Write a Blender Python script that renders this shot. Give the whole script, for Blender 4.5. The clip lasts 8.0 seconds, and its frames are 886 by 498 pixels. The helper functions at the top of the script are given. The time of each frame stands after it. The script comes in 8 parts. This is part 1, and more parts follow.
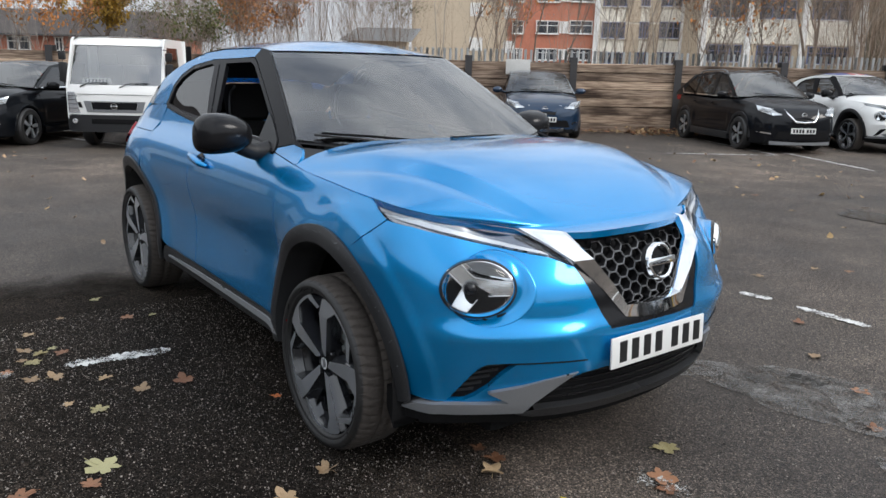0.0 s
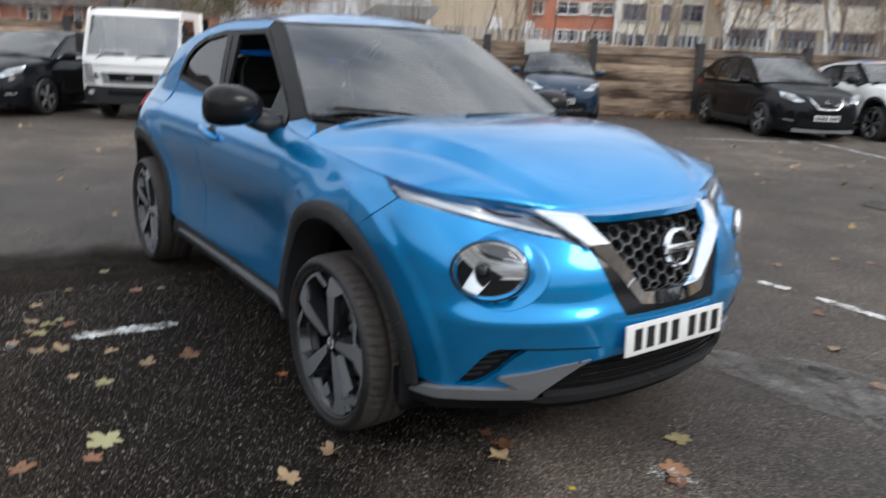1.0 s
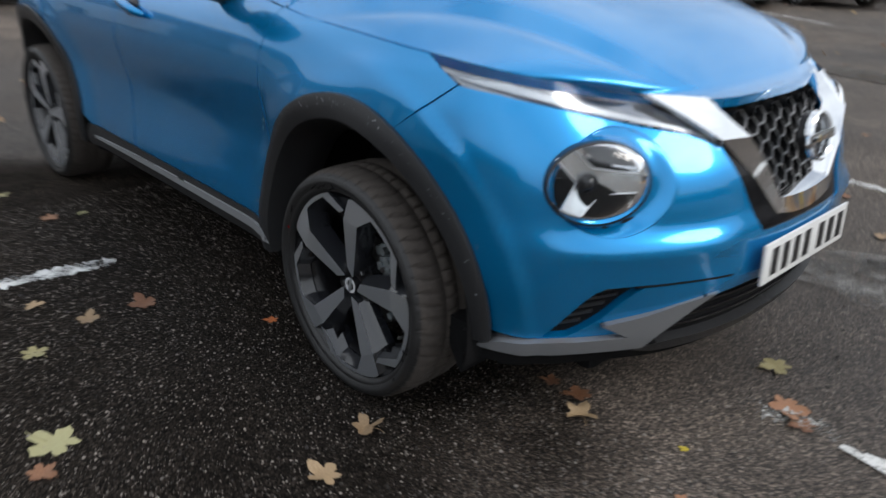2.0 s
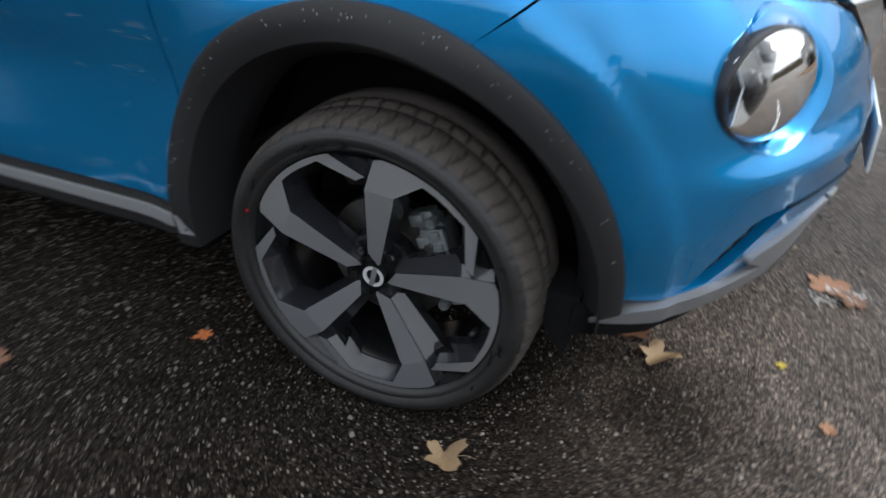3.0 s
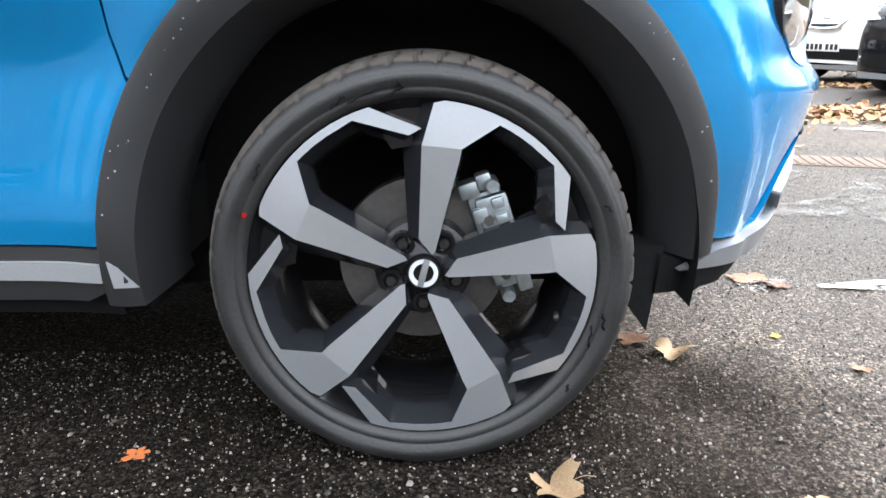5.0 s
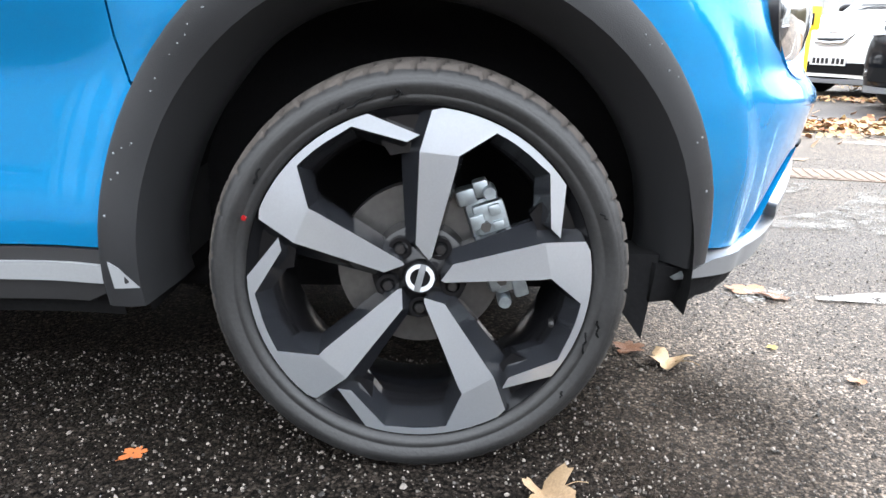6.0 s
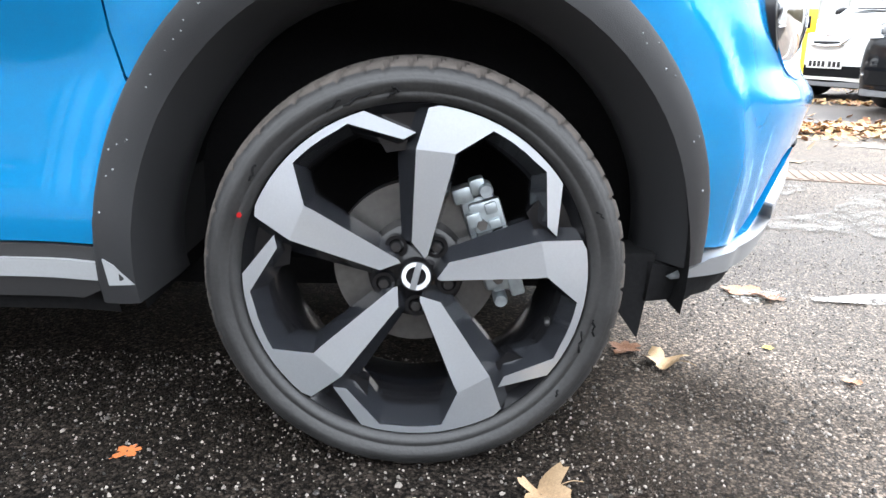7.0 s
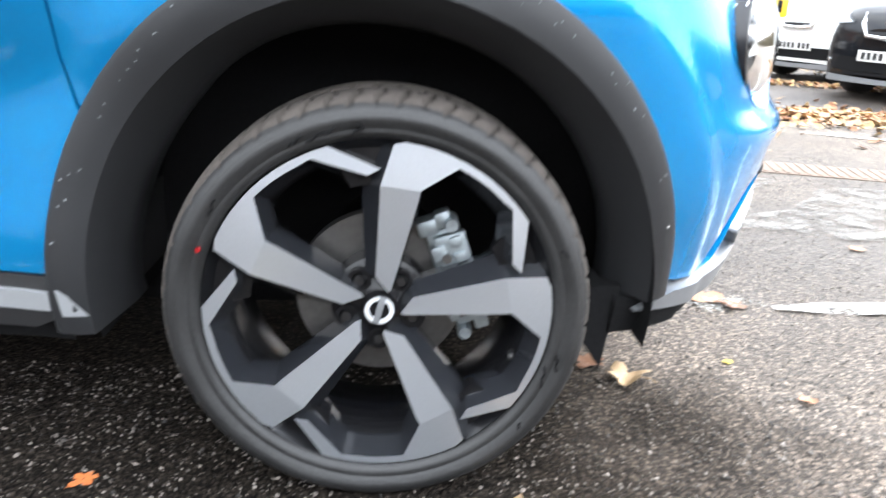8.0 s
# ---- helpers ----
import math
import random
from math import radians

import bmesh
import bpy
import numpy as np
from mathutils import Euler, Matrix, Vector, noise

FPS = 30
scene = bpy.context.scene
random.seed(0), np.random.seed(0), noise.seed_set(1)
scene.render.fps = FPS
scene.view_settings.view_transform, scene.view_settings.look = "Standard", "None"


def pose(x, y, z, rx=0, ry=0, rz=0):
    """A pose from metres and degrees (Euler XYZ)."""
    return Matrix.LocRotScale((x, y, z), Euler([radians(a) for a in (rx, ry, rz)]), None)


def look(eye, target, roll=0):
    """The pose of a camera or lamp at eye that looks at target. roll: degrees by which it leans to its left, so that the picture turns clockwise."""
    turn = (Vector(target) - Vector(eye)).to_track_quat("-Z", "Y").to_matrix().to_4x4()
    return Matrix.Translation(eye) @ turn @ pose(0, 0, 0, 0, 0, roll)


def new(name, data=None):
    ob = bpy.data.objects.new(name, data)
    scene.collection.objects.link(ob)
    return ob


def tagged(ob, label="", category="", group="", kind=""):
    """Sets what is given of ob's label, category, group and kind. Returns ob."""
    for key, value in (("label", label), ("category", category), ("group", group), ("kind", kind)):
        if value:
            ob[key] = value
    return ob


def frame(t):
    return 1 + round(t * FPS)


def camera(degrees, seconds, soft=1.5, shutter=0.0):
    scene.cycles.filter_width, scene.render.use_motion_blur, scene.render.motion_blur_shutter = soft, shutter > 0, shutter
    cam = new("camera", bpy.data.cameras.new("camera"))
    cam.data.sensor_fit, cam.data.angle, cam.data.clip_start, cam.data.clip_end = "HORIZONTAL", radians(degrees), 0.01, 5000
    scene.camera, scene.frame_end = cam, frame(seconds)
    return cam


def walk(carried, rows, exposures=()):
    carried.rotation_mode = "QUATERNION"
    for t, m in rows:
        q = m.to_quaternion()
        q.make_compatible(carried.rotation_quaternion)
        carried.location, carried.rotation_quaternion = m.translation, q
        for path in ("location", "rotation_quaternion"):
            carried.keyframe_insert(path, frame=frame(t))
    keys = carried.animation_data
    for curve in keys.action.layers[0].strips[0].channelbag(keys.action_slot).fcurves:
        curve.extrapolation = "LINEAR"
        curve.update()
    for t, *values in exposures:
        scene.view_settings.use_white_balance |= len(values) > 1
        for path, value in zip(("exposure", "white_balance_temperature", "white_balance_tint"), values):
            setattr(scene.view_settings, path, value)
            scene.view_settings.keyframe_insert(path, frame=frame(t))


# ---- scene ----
cam = camera(61.6, 8.0, shutter=0.8)
PATH = [
    (0, (2.464, -2.158, 1.47), (0.906, -0.995, 1.002), 1.4),
    (0.5, (2.465, -2.151, 1.466), (0.908, -0.987, 0.996), 1.5),
    (1, (2.409, -2.108, 1.451), (0.841, -0.981, 0.931), 2.6),
    (1.2, (2.305, -2.082, 1.42), (0.741, -0.983, 0.832), 3.0),
    (2.3, (1.291, -1.995, 1.291), (0.096, -0.677, 0.378), 2.1),
    (2.5, (1.109, -1.974, 1.289), (0.016, -0.627, 0.294), 2.5),
    (3, (0.609, -1.985, 1.209), (-0.037, -0.431, 0.128), 1.2),
    (3.5, (0.255, -1.966, 1.083), (0.03, -0.272, 0.044), 3.4),
    (4, (0.032, -1.962, 0.86), (0.088, -0.144, 0.03), 1.6),
    (4.5, (-0.004, -1.992, 0.721), (0.054, -0.094, 0.094), -0.1),
    (6, (0.012, -2.036, 0.72), (0.053, -0.115, 0.164), 0.9),
    (6.5, (0.013, -2.035, 0.72), (0.055, -0.114, 0.166), 0.9),
    (7, (0.013, -2.035, 0.714), (0.063, -0.113, 0.162), 1.2),
    (7.5, (0.011, -2.028, 0.713), (0.063, -0.107, 0.158), 1.0),
    (8, (0.02, -1.989, 0.815), (0.153, -0.097, 0.178), 2.8),
]
EXPOSURES = [(0.0, 0.5), (1.2, 0.45), (2.5, 0.25), (3.0, 0.7), (3.5, 1.5), (4.0, 1.8), (4.5, 2.05), (6.0, 2.55), (8.0, 2.65)]
walk(cam, [(t, look(eye, target, roll)) for t, eye, target, roll in PATH], EXPOSURES)

# ---- light ----
world = bpy.data.worlds.new("sky_world")
scene.world = world
world.use_nodes = True
wn, wl = world.node_tree.nodes, world.node_tree.links
wn.clear()
SUN_EL, SUN_AZ = 38.0, 62.0       # degrees: elevation; azimuth of the sun from +y towards +x
w_out = wn.new("ShaderNodeOutputWorld")
w_bg = wn.new("ShaderNodeBackground")
w_sky = wn.new("ShaderNodeTexSky")
w_sky.sky_type = "NISHITA"
w_sky.sun_disc = False
w_sky.sun_elevation, w_sky.sun_rotation = radians(SUN_EL), radians(SUN_AZ)
w_sky.dust_density = 2.0
w_co = wn.new("ShaderNodeTexCoord")
w_map = wn.new("ShaderNodeMapping")
w_map.inputs["Scale"].default_value = (1.0, 1.0, 2.2)
w_noise = wn.new("ShaderNodeTexNoise")
w_noise.inputs["Scale"].default_value, w_noise.inputs["Detail"].default_value = 2.1, 7.0
w_noise.inputs["Roughness"].default_value = 0.55
w_ramp = wn.new("ShaderNodeValToRGB")
w_ramp.color_ramp.elements[0].position, w_ramp.color_ramp.elements[1].position = 0.30, 0.58
w_cloud = wn.new("ShaderNodeTexNoise")
w_cloud.inputs["Scale"].default_value, w_cloud.inputs["Detail"].default_value = 2.5, 4.0
w_cr = wn.new("ShaderNodeValToRGB")
w_cr.color_ramp.elements[0].position, w_cr.color_ramp.elements[0].color = 0.3, (5.8, 6.3, 7.0, 1)
w_cr.color_ramp.elements[1].position, w_cr.color_ramp.elements[1].color = 0.7, (8.4, 8.8, 9.3, 1)
w_mix = wn.new("ShaderNodeMix")
w_mix.data_type = "RGBA"
wl.new(w_co.outputs["Generated"], w_map.inputs["Vector"])
wl.new(w_map.outputs[0], w_noise.inputs["Vector"])
wl.new(w_map.outputs[0], w_cloud.inputs["Vector"])
w_sep = wn.new("ShaderNodeSeparateXYZ")
wl.new(w_co.outputs["Generated"], w_sep.inputs[0])
w_el = wn.new("ShaderNodeMapRange")
w_el.inputs["From Min"].default_value, w_el.inputs["From Max"].default_value = 0.10, 0.75
w_el.inputs["To Min"].default_value, w_el.inputs["To Max"].default_value = 0.24, 0.04
wl.new(w_sep.outputs["Z"], w_el.inputs["Value"])
w_add = wn.new("ShaderNodeMath")
wl.new(w_noise.outputs["Fac"], w_add.inputs[0])
wl.new(w_el.outputs[0], w_add.inputs[1])
w_side = wn.new("ShaderNodeMath")           # a little more cloud towards -y
w_side.operation = "MULTIPLY_ADD"
w_side.inputs[1].default_value = -0.06
wl.new(w_sep.outputs["Y"], w_side.inputs[0])
wl.new(w_add.outputs[0], w_side.inputs[2])
wl.new(w_side.outputs[0], w_ramp.inputs[0])
wl.new(w_cloud.outputs["Fac"], w_cr.inputs[0])
wl.new(w_ramp.outputs[0], w_mix.inputs["Factor"])
wl.new(w_sky.outputs[0], w_mix.inputs["A"])
wl.new(w_cr.outputs[0], w_mix.inputs["B"])
w_thick = wn.new("ShaderNodeMapRange")      # cloud is dullest low over the horizon and bright overhead
w_thick.inputs["From Min"].default_value, w_thick.inputs["From Max"].default_value = 0.05, 0.70
w_thick.inputs["To Min"].default_value, w_thick.inputs["To Max"].default_value = 0.70, 1.08
wl.new(w_sep.outputs["Z"], w_thick.inputs["Value"])
w_glow = wn.new("ShaderNodeMath")           # and brighter on the sun's side
w_glow.operation = "MULTIPLY_ADD"
w_glow.inputs[1].default_value, w_glow.inputs[2].default_value = 0.2, 1.0
wl.new(w_sep.outputs["X"], w_glow.inputs[0])
w_both = wn.new("ShaderNodeMath")
w_both.operation = "MULTIPLY"
wl.new(w_thick.outputs[0], w_both.inputs[0])
wl.new(w_glow.outputs[0], w_both.inputs[1])
w_mul = wn.new("ShaderNodeVectorMath")
w_mul.operation = "SCALE"
wl.new(w_mix.outputs["Result"], w_mul.inputs[0])
wl.new(w_both.outputs[0], w_mul.inputs["Scale"])
wl.new(w_mul.outputs[0], w_bg.inputs["Color"])
w_bg.inputs["Strength"].default_value = 0.13
wl.new(w_bg.outputs[0], w_out.inputs["Surface"])

sun_data = bpy.data.lights.new("sun", "SUN")
sun_data.energy, sun_data.angle, sun_data.color = 1.1, radians(24), (1.0, 0.97, 0.93)
sun = new("sun", sun_data)
_a, _e = radians(SUN_AZ), radians(SUN_EL)
_d = Vector((math.sin(_a) * math.cos(_e), math.cos(_a) * math.cos(_e), math.sin(_e)))
sun.matrix_world = look(_d * 60, (0, 0, 0))


# ---- materials ----
def principled(name, base, rough=0.5, metal=0.0, **extra):
    m = bpy.data.materials.new(name)
    m.use_nodes = True
    b = m.node_tree.nodes["Principled BSDF"]
    b.inputs["Base Color"].default_value = (*base, 1)
    b.inputs["Roughness"].default_value = rough
    b.inputs["Metallic"].default_value = metal
    for key, value in extra.items():
        b.inputs[key.replace("_", " ")].default_value = value
    return m, b, m.node_tree.nodes, m.node_tree.links


def varied(name, base, rough=0.5, metal=0.0, scale=40.0, amount=0.15, coarse=3.0, bump=0.0, bump_scale=None, rough_amount=0.1, per_object=0.0, per_island=0.0, hue=None, **extra):
    """A surface whose colour and gloss vary at a fine and a coarse scale, with relief."""
    m, b, n, l = principled(name, base, rough, metal, **extra)
    co = n.new("ShaderNodeTexCoord")
    f = n.new("ShaderNodeTexNoise")
    f.inputs["Scale"].default_value, f.inputs["Detail"].default_value = scale, 4
    c = n.new("ShaderNodeTexNoise")
    c.inputs["Scale"].default_value, c.inputs["Detail"].default_value = coarse, 5
    l.new(co.outputs["Object"], f.inputs["Vector"])
    l.new(co.outputs["Object"], c.inputs["Vector"])
    add = n.new("ShaderNodeMath")
    l.new(f.outputs["Fac"], add.inputs[0])
    l.new(c.outputs["Fac"], add.inputs[1])
    last = add.outputs[0]
    if per_object or per_island:
        src = n.new("ShaderNodeObjectInfo").outputs["Random"] if per_object else n.new("ShaderNodeNewGeometry").outputs["Random Per Island"]
        k = n.new("ShaderNodeMath")
        k.operation = "MULTIPLY_ADD"
        k.inputs[1].default_value = (per_object or per_island)
        l.new(src, k.inputs[0])
        l.new(last, k.inputs[2])
        s = n.new("ShaderNodeMath")
        s.operation = "SUBTRACT"
        s.inputs[1].default_value = (per_object or per_island) / 2
        l.new(k.outputs[0], s.inputs[0])
        last = s.outputs[0]
    ramp = n.new("ShaderNodeMapRange")
    ramp.inputs["From Min"].default_value, ramp.inputs["From Max"].default_value = 0.5, 1.5
    l.new(last, ramp.inputs["Value"])
    mix = n.new("ShaderNodeMix")
    mix.data_type = "RGBA"
    second = hue or base
    mix.inputs["A"].default_value = (*[min(1, v * (1 - amount)) for v in base], 1)
    mix.inputs["B"].default_value = (*[min(1, v * (1 + amount)) for v in second], 1)
    l.new(ramp.outputs[0], mix.inputs["Factor"])
    l.new(mix.outputs["Result"], b.inputs["Base Color"])
    r = n.new("ShaderNodeMapRange")
    r.inputs["To Min"].default_value, r.inputs["To Max"].default_value = max(0.02, rough - rough_amount), min(1, rough + rough_amount)
    l.new(c.outputs["Fac"], r.inputs["Value"])
    l.new(r.outputs[0], b.inputs["Roughness"])
    if bump:
        bf = f
        if bump_scale:
            bf = n.new("ShaderNodeTexNoise")
            bf.inputs["Scale"].default_value, bf.inputs["Detail"].default_value = bump_scale, 3
            l.new(co.outputs["Object"], bf.inputs["Vector"])
        bp = n.new("ShaderNodeBump")
        bp.inputs["Strength"].default_value, bp.inputs["Distance"].default_value = bump, 0.002
        l.new(bf.outputs["Fac"], bp.inputs["Height"])
        l.new(bp.outputs[0], b.inputs["Normal"])
    return m


def car_paint(name, base, metal=0.55, rough=0.32, gloss=0.5, coat=1.0):
    m, b, n, l = principled(name, base, rough, metal, Coat_Weight=coat, Coat_Roughness=0.02, Coat_IOR=1.5, Specular_IOR_Level=gloss)
    co = n.new("ShaderNodeTexCoord")
    f = n.new("ShaderNodeTexNoise")
    f.inputs["Scale"].default_value, f.inputs["Detail"].default_value = 900, 2
    l.new(co.outputs["Object"], f.inputs["Vector"])
    mix = n.new("ShaderNodeMix")
    mix.data_type = "RGBA"
    mix.inputs["A"].default_value = (*[v * 0.86 for v in base], 1)
    mix.inputs["B"].default_value = (*[min(1, v * 1.14) for v in base], 1)
    l.new(f.outputs["Fac"], mix.inputs["Factor"])
    l.new(mix.outputs["Result"], b.inputs["Base Color"])
    g = n.new("ShaderNodeTexNoise")
    g.inputs["Scale"].default_value, g.inputs["Detail"].default_value = 5, 6
    l.new(co.outputs["Object"], g.inputs["Vector"])
    r = n.new("ShaderNodeMapRange")
    r.inputs["From Min"].default_value, r.inputs["From Max"].default_value = 0.4, 0.8
    r.inputs["To Min"].default_value, r.inputs["To Max"].default_value = 0.008, 0.03
    l.new(g.outputs["Fac"], r.inputs["Value"])
    l.new(r.outputs[0], b.inputs["Coat Roughness"])
    return m


def glass(name, tint=(0.75, 0.82, 0.85), rough=0.0, ior=1.5):
    """Thin tinted pane: mostly see-through, mirror-like at grazing angles."""
    m = bpy.data.materials.new(name)
    m.use_nodes = True
    n, l = m.node_tree.nodes, m.node_tree.links
    n.clear()
    o = n.new("ShaderNodeOutputMaterial")
    t = n.new("ShaderNodeBsdfTransparent")
    t.inputs["Color"].default_value = (*tint, 1)
    g = n.new("ShaderNodeBsdfGlossy")
    g.inputs["Roughness"].default_value = rough
    g.inputs["Color"].default_value = (0.95, 0.95, 0.95, 1)
    f = n.new("ShaderNodeFresnel")
    f.inputs["IOR"].default_value = ior
    mix = n.new("ShaderNodeMixShader")
    l.new(f.outputs[0], mix.inputs[0])
    l.new(t.outputs[0], mix.inputs[1])
    l.new(g.outputs[0], mix.inputs[2])
    l.new(mix.outputs[0], o.inputs["Surface"])
    return m


BLUE = car_paint("blue_metallic_paint", (0.0, 0.238, 0.565), 0.62, 0.27, 0.2)
WHITE_PAINT = car_paint("white_paint", (0.8, 0.8, 0.78), 0.0, 0.4)
BLACK_PAINT = car_paint("black_paint", (0.004, 0.005, 0.007), 0.0, 0.4, 0.03, 0.55)
NAVY_PAINT = car_paint("navy_paint", (0.01, 0.03, 0.065), 0.3, 0.35, 0.2, 1.0)
GLOSS_BLACK = varied("gloss_black_plastic", (0.010, 0.010, 0.011), 0.16, scale=60, rough_amount=0.05, Specular_IOR_Level=0.22)
CLAD = varied("grained_black_plastic", (0.021, 0.0215, 0.023), 0.40, scale=600, amount=0.2, bump=0.25, rough_amount=0.06, Specular_IOR_Level=0.3)
LINER = varied("black_liner", (0.009, 0.009, 0.0095), 0.85, scale=120, amount=0.4, bump=0.3, Specular_IOR_Level=0.1)
RUBBER = varied("tyre_rubber", (0.018, 0.0178, 0.018), 0.52, scale=150, amount=0.5, coarse=12, bump=0.4, rough_amount=0.16)
TREAD = varied("dusty_tread_rubber", (0.062, 0.052, 0.045), 0.85, scale=70, amount=0.35, coarse=12, bump=0.3)
MACHINED = varied("machined_alloy", (0.68, 0.72, 0.77), 0.30, 0.85, scale=300, amount=0.06, rough_amount=0.06)
WHEEL_BLACK = varied("gloss_black_wheel_paint", (0.008, 0.008, 0.009), 0.16, scale=120, amount=0.3, rough_amount=0.08, Specular_IOR_Level=0.38)
CHROME = varied("chrome", (0.80, 0.81, 0.82), 0.07, 1.0, scale=60, amount=0.03, rough_amount=0.04)
DARK_CHROME = varied("dark_chrome", (0.30, 0.31, 0.33), 0.12, 1.0, scale=60, amount=0.05, rough_amount=0.04)
DROP = varied("water_drop", (0.20, 0.21, 0.22), 0.05, scale=60, rough_amount=0.02)
PILLAR = varied("satin_black_pillar", (0.012, 0.012, 0.014), 0.3, scale=60, rough_amount=0.05, Specular_IOR_Level=0.08)
CLAD_DARK = varied("black_sill_plastic", (0.018, 0.018, 0.019), 0.55, scale=600, amount=0.2, bump=0.25, rough_amount=0.06)
SILL_TRIM = varied("grey_sill_trim", (0.28, 0.29, 0.30), 0.42, 0.25, scale=200, amount=0.07)
LAMP_RIM = varied("pale_lamp_trim", (0.75, 0.76, 0.78), 0.25, 0.3, scale=60, amount=0.05)
SILVER_TRIM = varied("silver_grey_trim", (0.19, 0.196, 0.205), 0.48, 0.3, scale=200, amount=0.07)
NUT = varied("black_chrome_nut", (0.10, 0.10, 0.105), 0.25, 0.9, scale=80, amount=0.2)
STEEL = varied("brake_steel", (0.15, 0.145, 0.14), 0.42, 0.9, scale=80, amount=0.25, coarse=8)
CALIPER = varied("zinc_caliper", (0.34, 0.38, 0.40), 0.40, 0.8, scale=60, amount=0.3, coarse=30)
WHEEL_GREY = varied("dark_grey_wheel_paint", (0.016, 0.017, 0.020), 0.14, 0.0, scale=120, amount=0.25, rough_amount=0.06, Coat_Weight=0.6, Coat_Roughness=0.05)
GLASS = glass("clear_glass", (0.72, 0.79, 0.79), 0.0, 2.4)
PRIVACY = glass("privacy_glass", (0.10, 0.11, 0.12), 0.0, 1.7)
LENS = glass("lamp_lens", (0.93, 0.95, 0.96), 0.0, 1.35)
REFLECTOR = varied("lamp_reflector", (0.86, 0.87, 0.88), 0.20, 0.8, scale=30, amount=0.1)
LAMP_DARK = varied("lamp_bezel", (0.02, 0.02, 0.022), 0.25, scale=40)
RED_LENS = varied("red_lamp_lens", (0.28, 0.01, 0.012), 0.15, scale=50)
CABIN = varied("dark_cabin_trim", (0.018, 0.018, 0.019), 0.7, scale=200, amount=0.3)
SEAT_FABRIC = varied("black_seat_fabric", (0.014, 0.014, 0.015), 0.8, scale=350, amount=0.4, bump=0.2)
PLATE_WHITE = varied("white_plate", (0.72, 0.72, 0.70), 0.35, scale=30, amount=0.05)
PLATE_INK = varied("black_ink", (0.012, 0.012, 0.013), 0.4)
# pale enough to stand for the light on the grille's front edges
GRILLE_LIT = varied("lit_satin_grille_edge", (0.12, 0.12, 0.124), 0.3, scale=60, rough_amount=0.05)
TRUCK_SCREEN = glass("truck_windscreen_glass", (0.74, 0.79, 0.78), 0.0, 2.9)
SCREEN = glass("far_windscreen_glass", (0.42, 0.46, 0.48), 0.0, 2.2)


# ---- building kit ----
from mathutils import geometry


def part(name, bm, material, parent=None, label="", smooth=40.0, m=None):
    """Links a bmesh as one mesh object, under parent if there is one."""
    mesh = bpy.data.meshes.new(name)
    if smooth:
        for f in bm.faces:
            f.smooth = True
        lim = radians(smooth)
        for e in bm.edges:
            if len(e.link_faces) == 2 and e.calc_face_angle(0) > lim:
                e.smooth = False
    bm.to_mesh(mesh)
    bm.free()
    for mt in (material if isinstance(material, (list, tuple)) else (material,)):
        mesh.materials.append(mt)
    ob = new(name, mesh)
    if parent is not None:
        ob.parent = parent
    if m is not None:
        ob.matrix_basis = m
    if label:
        ob["label"] = label
    return ob


def thing(name, label, category, m=None, group="", kind=""):
    ob = new(name)
    ob.empty_display_size = 0.2
    if m is not None:
        ob.matrix_basis = m
    return tagged(ob, label, category, group, kind)


def add_box(bm, lo, hi, bevel=0.0, m=None, segments=2):
    r = bmesh.ops.create_cube(bm, size=1.0)
    vs = r["verts"]
    c = [(a + b) / 2 for a, b in zip(lo, hi)]
    s = [b - a for a, b in zip(lo, hi)]
    bmesh.ops.transform(bm, matrix=Matrix.LocRotScale(c, None, s), verts=vs)
    if bevel:
        es = list({e for v in vs for e in v.link_edges})
        r = bmesh.ops.bevel(bm, geom=es, offset=bevel, segments=segments, profile=0.6, affect="EDGES")
        vs = list({v for f in r["faces"] for v in f.verts} | {v for v in vs if v.is_valid})
    if m is not None:
        bmesh.ops.transform(bm, matrix=m, verts=vs)
    return bm


def box(lo, hi, bevel=0.0, m=None):
    return add_box(bmesh.new(), lo, hi, bevel, m)


def add_tube(bm, path, radius, sides=8, cap=True, radii=None):
    """A round bar along a path of points."""
    path = [Vector(p) for p in path]
    rings = []
    for i, p in enumerate(path):
        a = path[max(0, i - 1)]
        b = path[min(len(path) - 1, i + 1)]
        d = (b - a).normalized()
        side = d.cross(Vector((0, 0, 1)))
        if side.length < 1e-3:
            side = d.cross(Vector((1, 0, 0)))
        side.normalize()
        up = side.cross(d)
        r = radii[i] if radii else radius
        rings.append([bm.verts.new(p + r * (math.cos(2 * math.pi * k / sides) * side + math.sin(2 * math.pi * k / sides) * up)) for k in range(sides)])
    for a, b in zip(rings, rings[1:]):
        for k in range(sides):
            bm.faces.new((a[k], a[(k + 1) % sides], b[(k + 1) % sides], b[k]))
    if cap:
        bm.faces.new(rings[0][::-1])
        bm.faces.new(rings[-1])
    return bm


